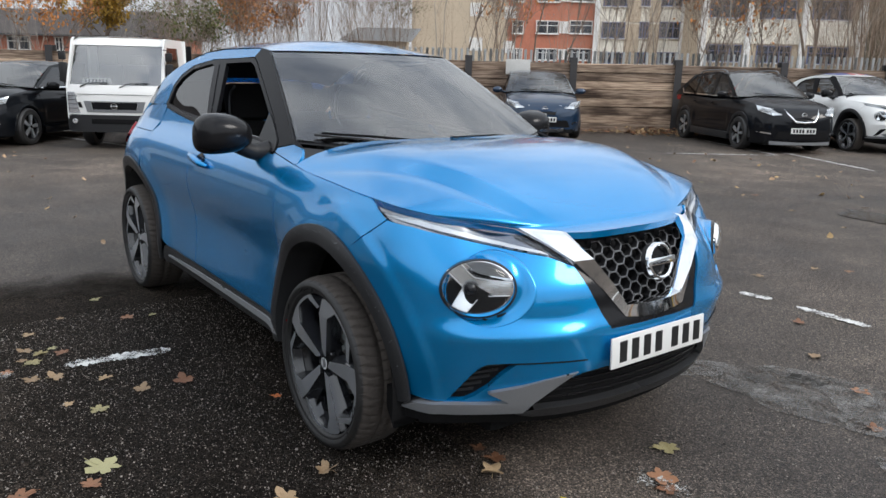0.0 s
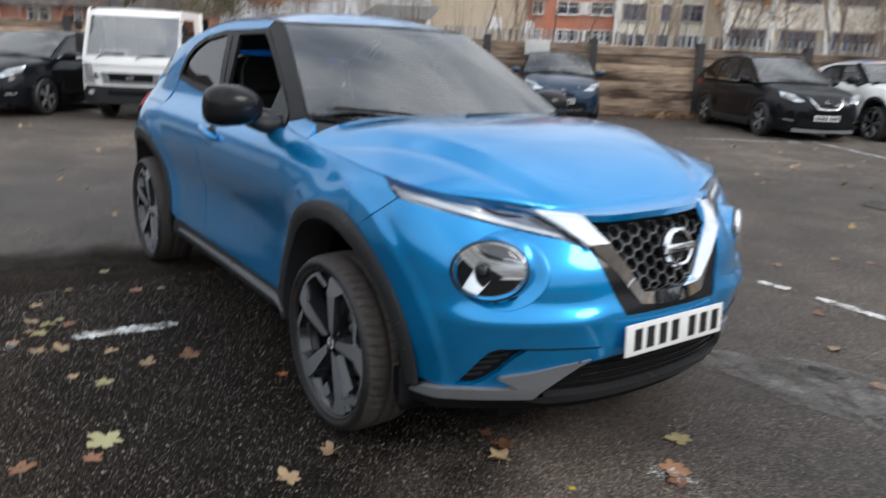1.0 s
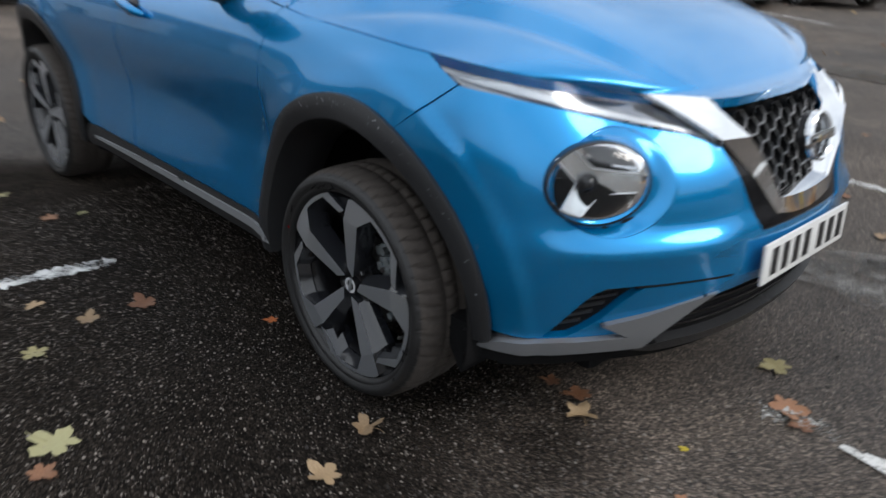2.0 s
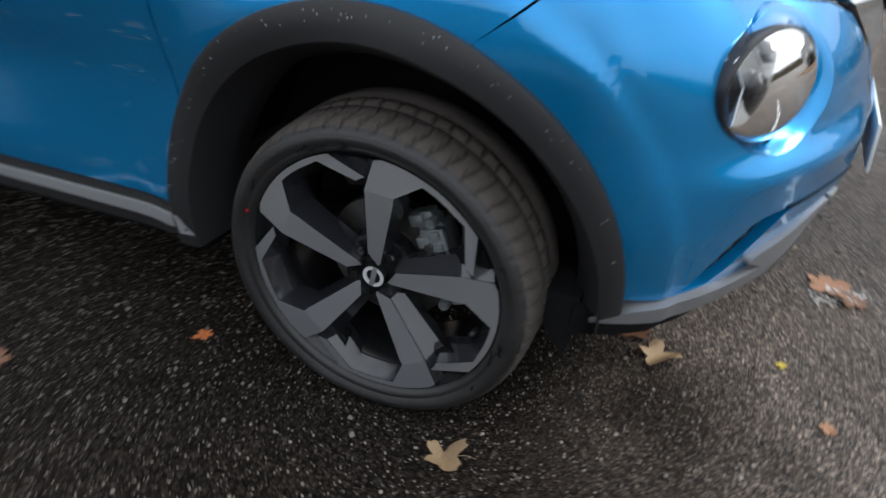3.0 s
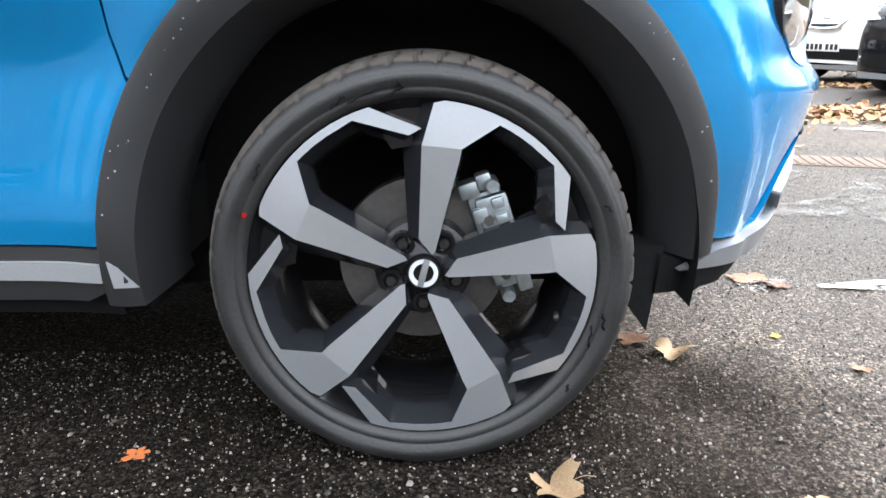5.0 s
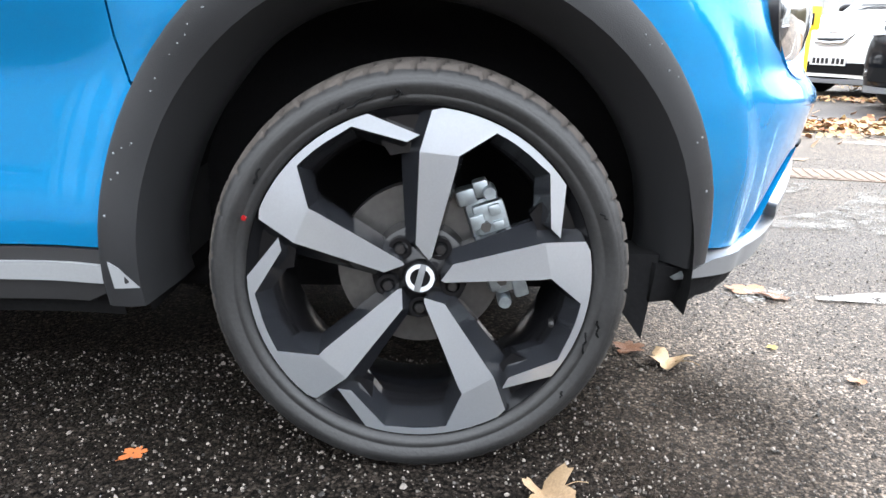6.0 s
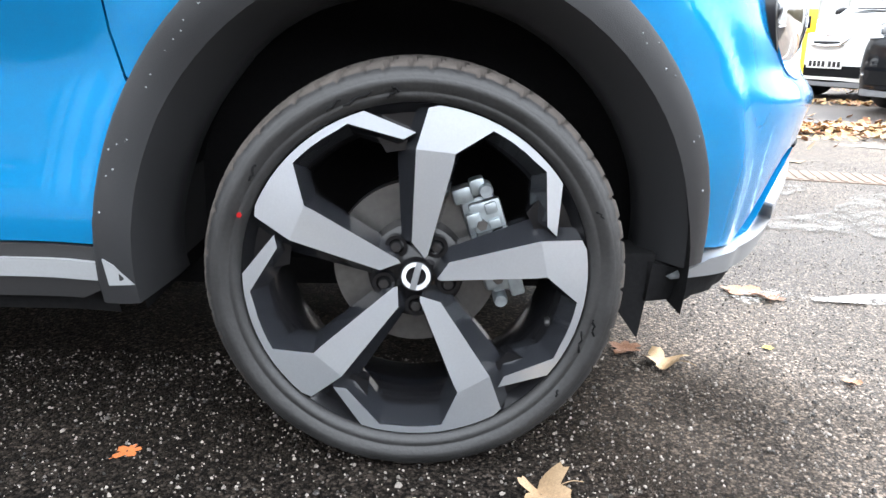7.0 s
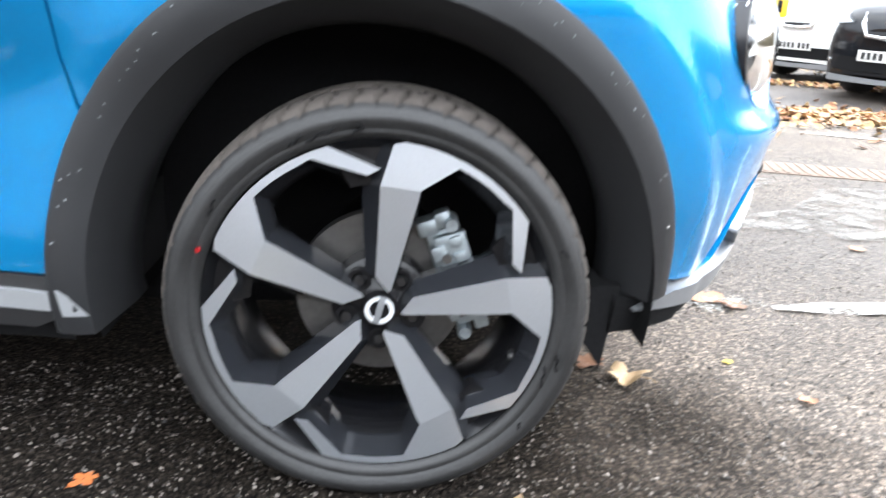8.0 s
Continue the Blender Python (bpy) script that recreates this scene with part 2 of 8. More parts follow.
def lathe(profile, n=64, axis="y", sweep=360.0, bm=None):
    """Turns a profile of (radius, along) about the axis through the origin."""
    bm = bm or bmesh.new()
    closed = sweep >= 359.9
    rings = []
    for i in range(n if closed else n + 1):
        a = radians(sweep) * i / n
        ca, sa = math.cos(a), math.sin(a)
        ring = []
        for r, h in profile:
            v = {"y": (r * ca, h, r * sa), "z": (r * ca, r * sa, h), "x": (h, r * ca, r * sa)}[axis]
            ring.append(bm.verts.new(v))
        rings.append(ring)
    pairs = zip(rings, rings[1:] + rings[:1]) if closed else zip(rings, rings[1:])
    for a, b in pairs:
        for k in range(len(profile) - 1):
            bm.faces.new((a[k], a[k + 1], b[k + 1], b[k]))
    bmesh.ops.remove_doubles(bm, verts=bm.verts, dist=1e-5)
    bmesh.ops.recalc_face_normals(bm, faces=bm.faces)
    return bm


def spline(points, per=12, closed=False):
    """A smooth line (Catmull-Rom) through points of any dimension."""
    p = [Vector(q) for q in points]
    out = []
    n = len(p)
    for i in range(n if closed else n - 1):
        a, b, c, d = (p[(i - 1) % n] if closed or i else p[0] * 2 - p[1]), p[i], p[(i + 1) % n], (p[(i + 2) % n] if closed or i + 2 < n else p[n - 1] * 2 - p[n - 2])
        for k in range(per):
            t = k / per
            out.append(0.5 * ((2 * b) + (c - a) * t + (2 * a - 5 * b + 4 * c - d) * t * t + (3 * b - a - 3 * c + d) * t ** 3))
    if not closed:
        out.append(p[-1])
    return out


def table(xs, ys):
    """A smooth monotone function through a short table."""
    xs, ys = list(xs), list(ys)
    n = len(xs)
    d = [(ys[i + 1] - ys[i]) / (xs[i + 1] - xs[i]) for i in range(n - 1)]
    g = [d[0]] + [0.0 if d[i - 1] * d[i] <= 0 else 2 * d[i - 1] * d[i] / (d[i - 1] + d[i]) for i in range(1, n - 1)] + [d[-1]]

    def f(x):
        if x <= xs[0]:
            return ys[0] + g[0] * (x - xs[0])
        if x >= xs[-1]:
            return ys[-1] + g[-1] * (x - xs[-1])
        i = 0
        while x > xs[i + 1]:
            i += 1
        h = xs[i + 1] - xs[i]
        t = (x - xs[i]) / h
        return (ys[i] * (1 + 2 * t) * (1 - t) ** 2 + g[i] * h * t * (1 - t) ** 2 + ys[i + 1] * t * t * (3 - 2 * t) + g[i + 1] * h * t * t * (t - 1))
    return f


def smoothstep(a, b, x):
    t = min(1.0, max(0.0, (x - a) / (b - a)))
    return t * t * (3 - 2 * t)


def inside(p, poly):
    x, y = p
    hit = False
    for (ax, ay), (bx, by) in zip(poly, poly[1:] + poly[:1]):
        if (ay > y) != (by > y) and x < (bx - ax) * (y - ay) / (by - ay) + ax:
            hit = not hit
    return hit


def dense(poly, step):
    out = []
    for a, b in zip(poly, poly[1:] + poly[:1]):
        n = max(1, int(math.ceil(math.dist(a, b) / step)))
        for k in range(n):
            out.append((a[0] + (b[0] - a[0]) * k / n, a[1] + (b[1] - a[1]) * k / n))
    return out


def sheet(poly, lift, step=0.03, holes=(), off=0.0, fold=0.012, thick=0.0, bm=None, flip=False):
    """A panel: the plane outline poly, lifted by lift(a, b) -> (place, outward normal), set off by a distance, its edges folded inwards."""
    bm = bm or bmesh.new()
    loops = [dense(list(poly), step)] + [dense(list(h), step * 0.6) for h in holes]
    pts, edges = [], []
    for lp in loops:
        s = len(pts)
        pts += lp
        edges += [(s + i, s + (i + 1) % len(lp)) for i in range(len(lp))]
    nb = len(pts)
    xs, ys = [p[0] for p in loops[0]], [p[1] for p in loops[0]]
    bnd = np.array(pts)
    nx, ny = int((max(xs) - min(xs)) / step), int((max(ys) - min(ys)) / step)
    for i in range(1, nx + 1):
        for j in range(1, ny + 1):
            q = (min(xs) + (max(xs) - min(xs)) * i / (nx + 1), min(ys) + (max(ys) - min(ys)) * j / (ny + 1))
            if inside(q, loops[0]) and not any(inside(q, h) for h in loops[1:]) and np.min((bnd[:nb, 0] - q[0]) ** 2 + (bnd[:nb, 1] - q[1]) ** 2) > (0.45 * step) ** 2:
                pts.append(q)
    vs2, _, faces, *_ = geometry.delaunay_2d_cdt([Vector(p) for p in pts], edges, [], 0, 1e-7)
    place = [lift(v[0], v[1]) for v in vs2]
    bv = [bm.verts.new(p + n * off) for p, n in place]
    made = []
    for f in faces:
        c = (sum(vs2[k][0] for k in f) / len(f), sum(vs2[k][1] for k in f) / len(f))
        if inside(c, loops[0]) and not any(inside(c, h) for h in loops[1:]):
            try:
                fc = bm.faces.new([bv[k] for k in f])
            except ValueError:
                continue
            made.append(fc)
            fc.normal_update()
            if (fc.normal.dot(place[f[0]][1]) < 0) != flip:
                fc.normal_flip()
    if fold:
        rim = {}
        for fc in made:
            for lp in fc.loops:
                e = lp.edge
                if len(e.link_faces) == 1:
                    a, b = lp.vert, lp.link_loop_next.vert
                    for v in (a, b):
                        if v not in rim:
                            k = bv.index(v)
                            rim[v] = (bm.verts.new(v.co), bm.verts.new(place[k][0] + place[k][1] * (off - fold)))
                    fold_face = [rim[b][0], rim[a][0], rim[a][1], rim[b][1]]
                    bm.faces.new(fold_face)
    for v in [v for v in bm.verts if not v.link_faces]:
        bm.verts.remove(v)
    return bm


def mirrored(bm_source):
    """The same on the other side of the plane y = 0."""
    bm = bm_source.copy()
    bmesh.ops.scale(bm, vec=(1, -1, 1), verts=bm.verts)
    bmesh.ops.reverse_faces(bm, faces=bm.faces)
    return bm


def grid(fn, nu, nv, bm=None, flip=False, skip=None):
    bm = bm or bmesh.new()
    vs = [[bm.verts.new(fn(i / nu, j / nv)) for j in range(nv + 1)] for i in range(nu + 1)]
    for i in range(nu):
        for j in range(nv):
            if skip and skip((i + 0.5) / nu, (j + 0.5) / nv):
                continue
            f = (vs[i][j], vs[i + 1][j], vs[i + 1][j + 1], vs[i][j + 1])
            try:
                bm.faces.new(f[::-1] if flip else f)
            except ValueError:
                pass
    return bm


def facing(bm, d):
    """Turns a sheet so that its faces look towards d."""
    d = Vector(d)
    bmesh.ops.recalc_face_normals(bm, faces=bm.faces)
    if sum(f.normal.dot(d) * f.calc_area() for f in bm.faces) < 0:
        bmesh.ops.reverse_faces(bm, faces=bm.faces)
    return bm


def thicken(bm, d):
    """Gives a sheet thickness, inwards."""
    bmesh.ops.solidify(bm, geom=bm.faces[:], thickness=d)
    return bm


# ---- the compact crossover: charts of its skin ----
# x ahead (front axle at 0, rear axle at -2.636), y to its left, z up. Half plan from the nose to the tail.
PLAN = spline([(0.893, 0.0), (0.890, 0.13), (0.874, 0.27), (0.838, 0.42), (0.775, 0.56), (0.686, 0.69), (0.585, 0.775), (0.45, 0.836), (0.25, 0.872), (0.0, 0.884), (-0.5, 0.872),
               (-1.2, 0.868), (-2.0, 0.876), (-2.6, 0.888), (-2.95, 0.86), (-3.2, 0.75), (-3.30, 0.5), (-3.33, 0.2), (-3.335, 0.0)], 10)
PLAN_U = [0.0]
for _p, _q in zip(PLAN, PLAN[1:]):
    PLAN_U.append(PLAN_U[-1] + (_q - _p).length)
U_END = PLAN_U[-1]


def plan_at(u):
    u = min(max(u, 0.0), U_END - 1e-6)
    i = int(np.searchsorted(PLAN_U, u, side="right")) - 1
    t = (u - PLAN_U[i]) / (PLAN_U[i + 1] - PLAN_U[i])
    p = PLAN[i].lerp(PLAN[i + 1], t)
    a, b = PLAN[max(0, i - 1)], PLAN[min(len(PLAN) - 1, i + 2)]
    ta, tb = (PLAN[i + 1] - a).normalized(), (b - PLAN[i]).normalized()
    d = ta.lerp(tb, t).normalized()
    return p, Vector((d[1], -d[0]))


def U(x):
    """The way along the plan at which the flank has this x."""
    lo, hi = 0.3, U_END - 0.3
    for _ in range(40):
        mid = (lo + hi) / 2
        lo, hi = (mid, hi) if plan_at(mid)[0][0] > x else (lo, mid)
    return lo


def UW(w):
    """The way along the plan at which the front has this half width."""
    lo, hi = 0.0, 1.45
    for _ in range(40):
        mid = (lo + hi) / 2
        lo, hi = (mid, hi) if plan_at(mid)[0][1] < w else (lo, mid)
    return lo


SIDE_IN = table([0.20, 0.32, 0.40, 0.45, 0.52, 0.64, 0.78, 0.86, 0.94, 1.00, 1.05, 1.10, 1.155, 1.35, 1.56], [0.05, 0.018, 0.015, 0.018, 0.024, 0.027, 0.004, -0.006, 0.003, 0.026, 0.066, 0.118, 0.146, 0.236, 0.336])
FRONT_IN = table([0.25, 0.33, 0.42, 0.52, 0.61, 0.68, 0.76, 0.85, 0.95, 1.02], [0.11, 0.062, 0.038, 0.008, 0.008, 0.030, 0.05, 0.105, 0.200, 0.29])
FENDER_IN = table([0.25, 0.45, 0.62, 0.80, 0.90, 0.96, 1.02, 1.06, 1.10], [0.03, 0.012, 0.002, -0.004, 0.014, 0.036, 0.066, 0.098, 0.14])
TAIL_IN = table([0.25, 0.45, 0.60, 0.90, 1.05, 1.30, 1.55], [0.10, 0.02, 0.0, 0.03, 0.08, 0.26, 0.55])
U_NOSE_END, U_FENDER, U_DOOR = 0.62, 1.12, U(-0.45)
U_TAIL0, U_TAIL1 = U(-2.75), U(-3.2)


def tuck(u, z):
    """The painted corner below the lamps turns in under the bumper."""
    return 0.012 * smoothstep(0.56, 0.34, z) * smoothstep(0.45, 0.62, u) * (1 - smoothstep(0.98, 1.12, u))


def inset(u, z):
    k = smoothstep(U_NOSE_END, U_FENDER, u)
    d = FRONT_IN(z) * (1 - k) + FENDER_IN(z) * k
    s = smoothstep(U_FENDER + 0.35, U_DOOR + 0.1, u)
    if s > 0:
        d = d * (1 - s) + SIDE_IN(z) * s
    t = smoothstep(U_TAIL0, U_TAIL1, u)
    if t > 0:
        d = d * (1 - t) + TAIL_IN(z) * t
    # swell over the wheels, hollow door, ledge under the lamps
    x = plan_at(u)[0][0]
    for cx in (0.0, -2.636):
        r = math.hypot(x - cx, (z - 0.36) * 0.94)
        if z < 1.0:
            ahead = smoothstep(-0.12, 0.10, x) if cx == 0.0 else 0.0
            d -= 0.016 * math.exp(-((r - 0.50) / 0.07) ** 2) * (1 - ahead)
            d -= (0.009 * (1 - smoothstep(0.570, 0.600, r)) + 0.006 * math.exp(-((r - 0.60) / 0.10) ** 2)) * ahead
    if -1.9 < x < -0.4:
        d += 0.016 * math.exp(-((x + 1.25) / 0.42) ** 2) * math.exp(-((z - 0.62 - 0.05 * (x + 1.2)) / 0.13) ** 2)
    if u < 1.25:
        ledge = math.exp(-((z - 0.612) / 0.030) ** 2) * smoothstep(0.28, 0.42, u) * (1 - smoothstep(0.68, 0.92, u))
        under = math.exp(-((z - 0.50) / 0.06) ** 2) * smoothstep(0.30, 0.5, u) * (1 - smoothstep(0.72, 0.98, u))
        over = math.exp(-((z - 0.66) / 0.03) ** 2) * smoothstep(0.30, 0.45, u) * (1 - smoothstep(0.68, 0.92, u))
        d += -0.009 * ledge + 0.014 * under + 0.008 * over
    return d


def skin_point(u, z, under=0.0):
    p, n = plan_at(u)
    q = p - n * (inset(u, z) + under * tuck(u, z))
    return Vector((q[0], -q[1], z))


def skin_tucked(u, z):
    return skin(u, z, 1.0)


def skin(u, z, under=0.0):
    """The right flank and front: place and outward normal."""
    e = 0.004
    p = skin_point(u, z, under)
    du = skin_point(u + e, z, under) - skin_point(u - e, z, under)
    dz = skin_point(u, z + e, under) - skin_point(u, z - e, under)
    n = dz.cross(du)
    if n.length < 1e-9:
        n = Vector((1, 0, 0))
    n.normalize()
    if n.dot(Vector((p.x + 1.2, p.y, 0.0))) < 0:
        n.negate()
    return p, n


def xz(points):
    return [(U(x), z) for x, z in points]


def wz(points):
    return [(UW(w), z) for w, z in points]


RAIL = table([-3.05, -2.65, -2.4, -2.1, -1.8, -1.4, -1.2, -1.0], [1.19, 1.40, 1.478, 1.540, 1.56, 1.562, 1.545, 1.44])
BELT = table([-2.5, -2.35, -1.8, -1.1, -0.68, -0.45], [1.225, 1.20, 1.15, 1.115, 1.09, 1.07])


def windscreen_point(s, v):
    """s from base to header, v from -1 (right) to 1."""
    k = 1 - v * v
    base = Vector((-0.545 + 0.27 * k, 0.738 * v, 1.150 - 0.035 * k))
    head = Vector((-1.205 + 0.13 * k, 0.553 * v, 1.545 + 0.004 * k))
    p = base.lerp(head, s)
    p += Vector((0.55, 0, 0.83)) * 0.03 * 4 * s * (1 - s) * (0.4 + 0.6 * k)
    return p


def roof_point(s, v):
    """s from header to the tail edge."""
    x = -1.205 - s * 1.56
    k = 1 - v * v
    z = RAIL(x)
    w = 0.884 - SIDE_IN(z) - 0.012 + 0.01 * math.sin(s * math.pi)
    w = min(w, 0.60)
    return Vector((x + 0.13 * k * (1 - s) ** 2, w * v, z + (0.004 + 0.050 * smoothstep(-0.02, 0.22, s)) * (1 - abs(v) ** 2.6)))


def UY(w, z):
    """The way along the plan at which the skin itself has this half width at this height."""
    lo, hi = 0.0, 1.45
    for _ in range(40):
        mid = (lo + hi) / 2
        lo, hi = (mid, hi) if -skin_point(mid, z).y < w else (lo, mid)
    return lo


# the side seam of the bonnet, on the skin, from the cowl to the grille corner
SEAM = [(U(-0.43), 1.066), (U(-0.335), 1.056), (U(-0.20), 1.047), (U(-0.03), 1.038), (U(0.10), 1.031), (U(0.235), 1.024), (UY(0.790, 1.014), 1.014), (UY(0.745, 1.002), 1.002), (UY(0.68, 0.988), 0.988), (UY(0.60, 0.973), 0.973), (UY(0.53, 0.960), 0.960), (UY(0.462, 0.950), 0.950)]
SEAM_3D = spline([skin_point(u, z) for u, z in SEAM], 8)
SEAM_X = [p.x for p in SEAM_3D]


def bonnet_point(s, v):
    """s from the cowl to the leading edge, v from -1 (right) to 1."""
    f = s * (len(SEAM_3D) - 1)
    i = min(int(f), len(SEAM_3D) - 2)
    e = SEAM_3D[i].lerp(SEAM_3D[i + 1], f - i)
    a = abs(v)
    sx = (e.x - SEAM_X[0]) / (SEAM_X[-1] - SEAM_X[0])
    cx = -0.31 + (0.722 + 0.31) * sx
    x = e.x + (cx - e.x) * (1 - a ** (2.2 + 2.0 * sx))
    y = -e.y * v
    crown = 0.100 + 0.018 * smoothstep(0.0, 0.3, sx) - 0.110 * smoothstep(0.4, 1.0, sx)
    z = e.z + crown * (1 - a ** (5.2 - 1.9 * sx))
    # centre field a little raised, bounded by two creases that run to the grille
    ac = 0.93 - 0.36 * smoothstep(0.0, 1.0, sx)
    z += 0.014 * (1 - smoothstep(ac - 0.10, ac + 0.03, a)) * smoothstep(0.0, 0.25, sx) * (1 - smoothstep(0.7, 1.0, sx))
    z -= 0.006 * math.exp(-((a - ac - 0.06) / 0.035) ** 2) * smoothstep(0.0, 0.25, sx) * (1 - smoothstep(0.7, 1.0, sx))
    # the nose of the bonnet rolls down
    z -= 0.032 * smoothstep(0.55, 1.0, sx) ** 2 * (1 - a ** 3)
    return Vector((x, y, z))


def ellipse_arc(cx, cz, a, b, a0, a1, n):
    return [(cx + a * math.cos(radians(a0 + (a1 - a0) * i / n)), cz + b * math.sin(radians(a0 + (a1 - a0) * i / n))) for i in range(n + 1)]


def both(name, bm, material, parent, label=""):
    """A part on the right and its twin on the left."""
    m2 = mirrored(bm)
    a = part(name, bm, material, parent, label)
    b = part(name, m2, material, parent, label)
    return a, b


# ---- wheel ----
RIM_R, TYRE_R, HUB_Z = 0.276, 0.345, 0.338


# one spoke in 1/297 of the rim's radius: face outline and, for each corner, where the painted flank ends behind it
BLADE = [(15, 34), (-8, 63), (-2, 225), (63, 218), (60, 200), (20, 40)]
BLADE_BACK = [(8, 34), (-26, 60), (-34, 219), (72, 209), (68, 193), (28, 42)]


def polar(r, degs):
    return [(r * math.sin(radians(a)), r * math.cos(radians(a))) for a in degs]


END_FACE = [(-2, 225), (18, 292)] + polar(298, (7, 12, 17, 22, 27, 32, 37, 42, 47, 51, 55)) + [(239, 80), (222, 96), (216, 190)] + polar(285, (44, 39, 34, 30, 26)) + [(63, 218)]
END_BACK = [(-34, 219), (-20, 288)] + polar(298, (7, 12, 17, 22, 27, 32, 37, 42, 47, 51, 57)) + [(243, 66), (196, 104), (196, 177)] + polar(264, (44, 39, 34, 30, 26.5)) + [(72, 209)]


def spoke_depth(x, z):
    """The face dips to the hub and, past its bend, to the lip."""
    r = math.hypot(x, z)
    return -0.0215 + (0.019 * (0.209 - r) / 0.209 if r < 0.209 else 0.07 * (r - 0.209))


def loft_outline(bm, front, back, yf, yb):
    a = [bm.verts.new((x, yf, z)) for x, z in front]
    b = [bm.verts.new((x, yb, z)) for x, z in back]
    n = len(a)
    for i in range(n):
        bm.faces.new((a[i], a[(i + 1) % n], b[(i + 1) % n], b[i]))
    bm.faces.new(b)
    return bm


def wheel(parent_car, m, far=False):
    """An alloy wheel with its tyre; its outer face looks to -y; the hub's middle is its origin."""
    w = new("wheel")
    w.parent = parent_car
    w.matrix_basis = m
    # tyre: a turned body with grooved shoulders and a flat where it stands
    prof = [(0.2755, 0.006), (0.2785, -0.010), (0.2815, -0.0175), (0.286, -0.0225), (0.2935, -0.0285), (0.2945, -0.0272), (0.297, -0.0295), (0.307, -0.0345), (0.3155, -0.0365), (0.3165, -0.0352), (0.319, -0.0350), (0.326, -0.0300), (0.333, -0.0205), (0.3388, -0.008),
            (0.3425, 0.008), (0.3445, 0.03), (0.345, 0.055), (0.339, 0.058), (0.339, 0.066), (0.345, 0.069),
            (0.3455, 0.10), (0.339, 0.104), (0.339, 0.112), (0.345, 0.116), (0.3445, 0.15), (0.340, 0.175), (0.325, 0.195), (0.300, 0.20), (0.262, 0.18)]
    n = 60 if far else 700
    bm = bmesh.new()
    rings = []
    for i in range(n):
        a = 2 * math.pi * i / n
        ring = []
        for k, (r, h) in enumerate(prof):
            rr = r
            if not far:
                # slanting sipes over the shoulder, every second one longer, and cross grooves in the tread
                lane = (i + (k - 12) * 2) % 24
                if 12 <= k <= 15 and (lane in (0, 1) or (lane in (12, 13) and k > 12)):
                    rr -= 0.010 if k > 12 else 0.004
                if k == 12 and i % 48 in range(25, 40):
                    rr -= 0.0008
                if 19 <= k <= 20 and (i - k) % 12 in (3, 4):
                    rr -= 0.006
            v = Vector((rr * math.cos(a), h, rr * math.sin(a)))
            low = -HUB_Z + 0.001
            if v.z < low:
                v.y += (-0.010 if k < 15 else 0.010) * (1 if r < 0.343 else 0)
                v.z = low
            ring.append(bm.verts.new(v))
        rings.append(ring)
    for i in range(n):
        a, b = rings[i], rings[(i + 1) % n]
        for k in range(len(prof) - 1):
            f = bm.faces.new((a[k], b[k], b[k + 1], a[k + 1]))
            if k >= 12:
                f.material_index = 1
    tyre = part("tyre", bm, [RUBBER, TREAD], w, smooth=28)
    if not far:
        for ang, ln, rr in ((103, 9, 0.302), (96, 3, 0.298), (97, -2, 0.305), (112, 5, 0.305), (143, 5, 0.306), (-24, 7, 0.292), (-17, 5, 0.302), (-40, 2, 0.308), (20, 3, 0.312)):
            sc = bmesh.new()
            add_tube(sc, [Vector(((rr - 0.0016 * j + 0.0022 * math.sin(j * 2.1 + ang)) * math.cos(radians(ang + ln * j / 5)), -0.0335 - 0.0006 * (j % 2) + 0.35 * max(0.0, 0.304 - rr), (rr - 0.0016 * j + 0.0022 * math.sin(j * 2.1 + ang)) * math.sin(radians(ang + ln * j / 5)))) for j in range(6)], 0.0019, 5)
            part("scuff_mark", sc, LINER, tyre)
        dot = lathe([(0.0, -0.0362), (0.004, -0.036), (0.0045, -0.034)], 12)
        bmesh.ops.translate(dot, verts=dot.verts, vec=(-0.272, 0.001, 0.105))
        part("paint_dot", dot, RED_LENS, tyre, "red paint dot")
    # rim barrel and lip
    rim = part("rim", lathe([(0.2745, 0.018), (0.2795, -0.006), (0.2792, -0.0115), (0.2778, -0.0125), (0.2762, -0.010), (0.262, 0.006), (0.240, 0.03), (0.228, 0.10), (0.24, 0.185), (0.262, 0.195)], 40 if far else 128), WHEEL_BLACK, w, "gloss black alloy rim barrel")
    q = RIM_R / 297.0
    face_lift = lambda x, z: (Vector((x, spoke_depth(x, z), z)), Vector((0, -1, 0)))
    fb = bmesh.new()
    sb = bmesh.new()
    for front, back in ((BLADE, BLADE_BACK), (END_FACE, END_BACK)):
        front, back = [(x * q, z * q) for x, z in front], [(x * q, z * q) for x, z in back]
        sheet(front, face_lift, 0.022, (), 0.0, 0.0012, bm=fb)
        va = [sb.verts.new((x, spoke_depth(x, z) + 0.0012, z)) for x, z in front]
        vc = [sb.verts.new((x + (bx - x) * 0.05, spoke_depth(x, z) + 0.004, z + (bz - z) * 0.05)) for (x, z), (bx, bz) in zip(front, back)]
        vm = [sb.verts.new((x, 0.020, z)) for x, z in back]
        vb = [sb.verts.new((x, 0.046, z)) for x, z in back]
        for ra, rb in ((va, vc), (vc, vm), (vm, vb)):
            for i in range(len(front)):
                j = (i + 1) % len(front)
                sb.faces.new((ra[i], ra[j], rb[j], rb[i]))
    bmesh.ops.recalc_face_normals(sb, faces=sb.faces)
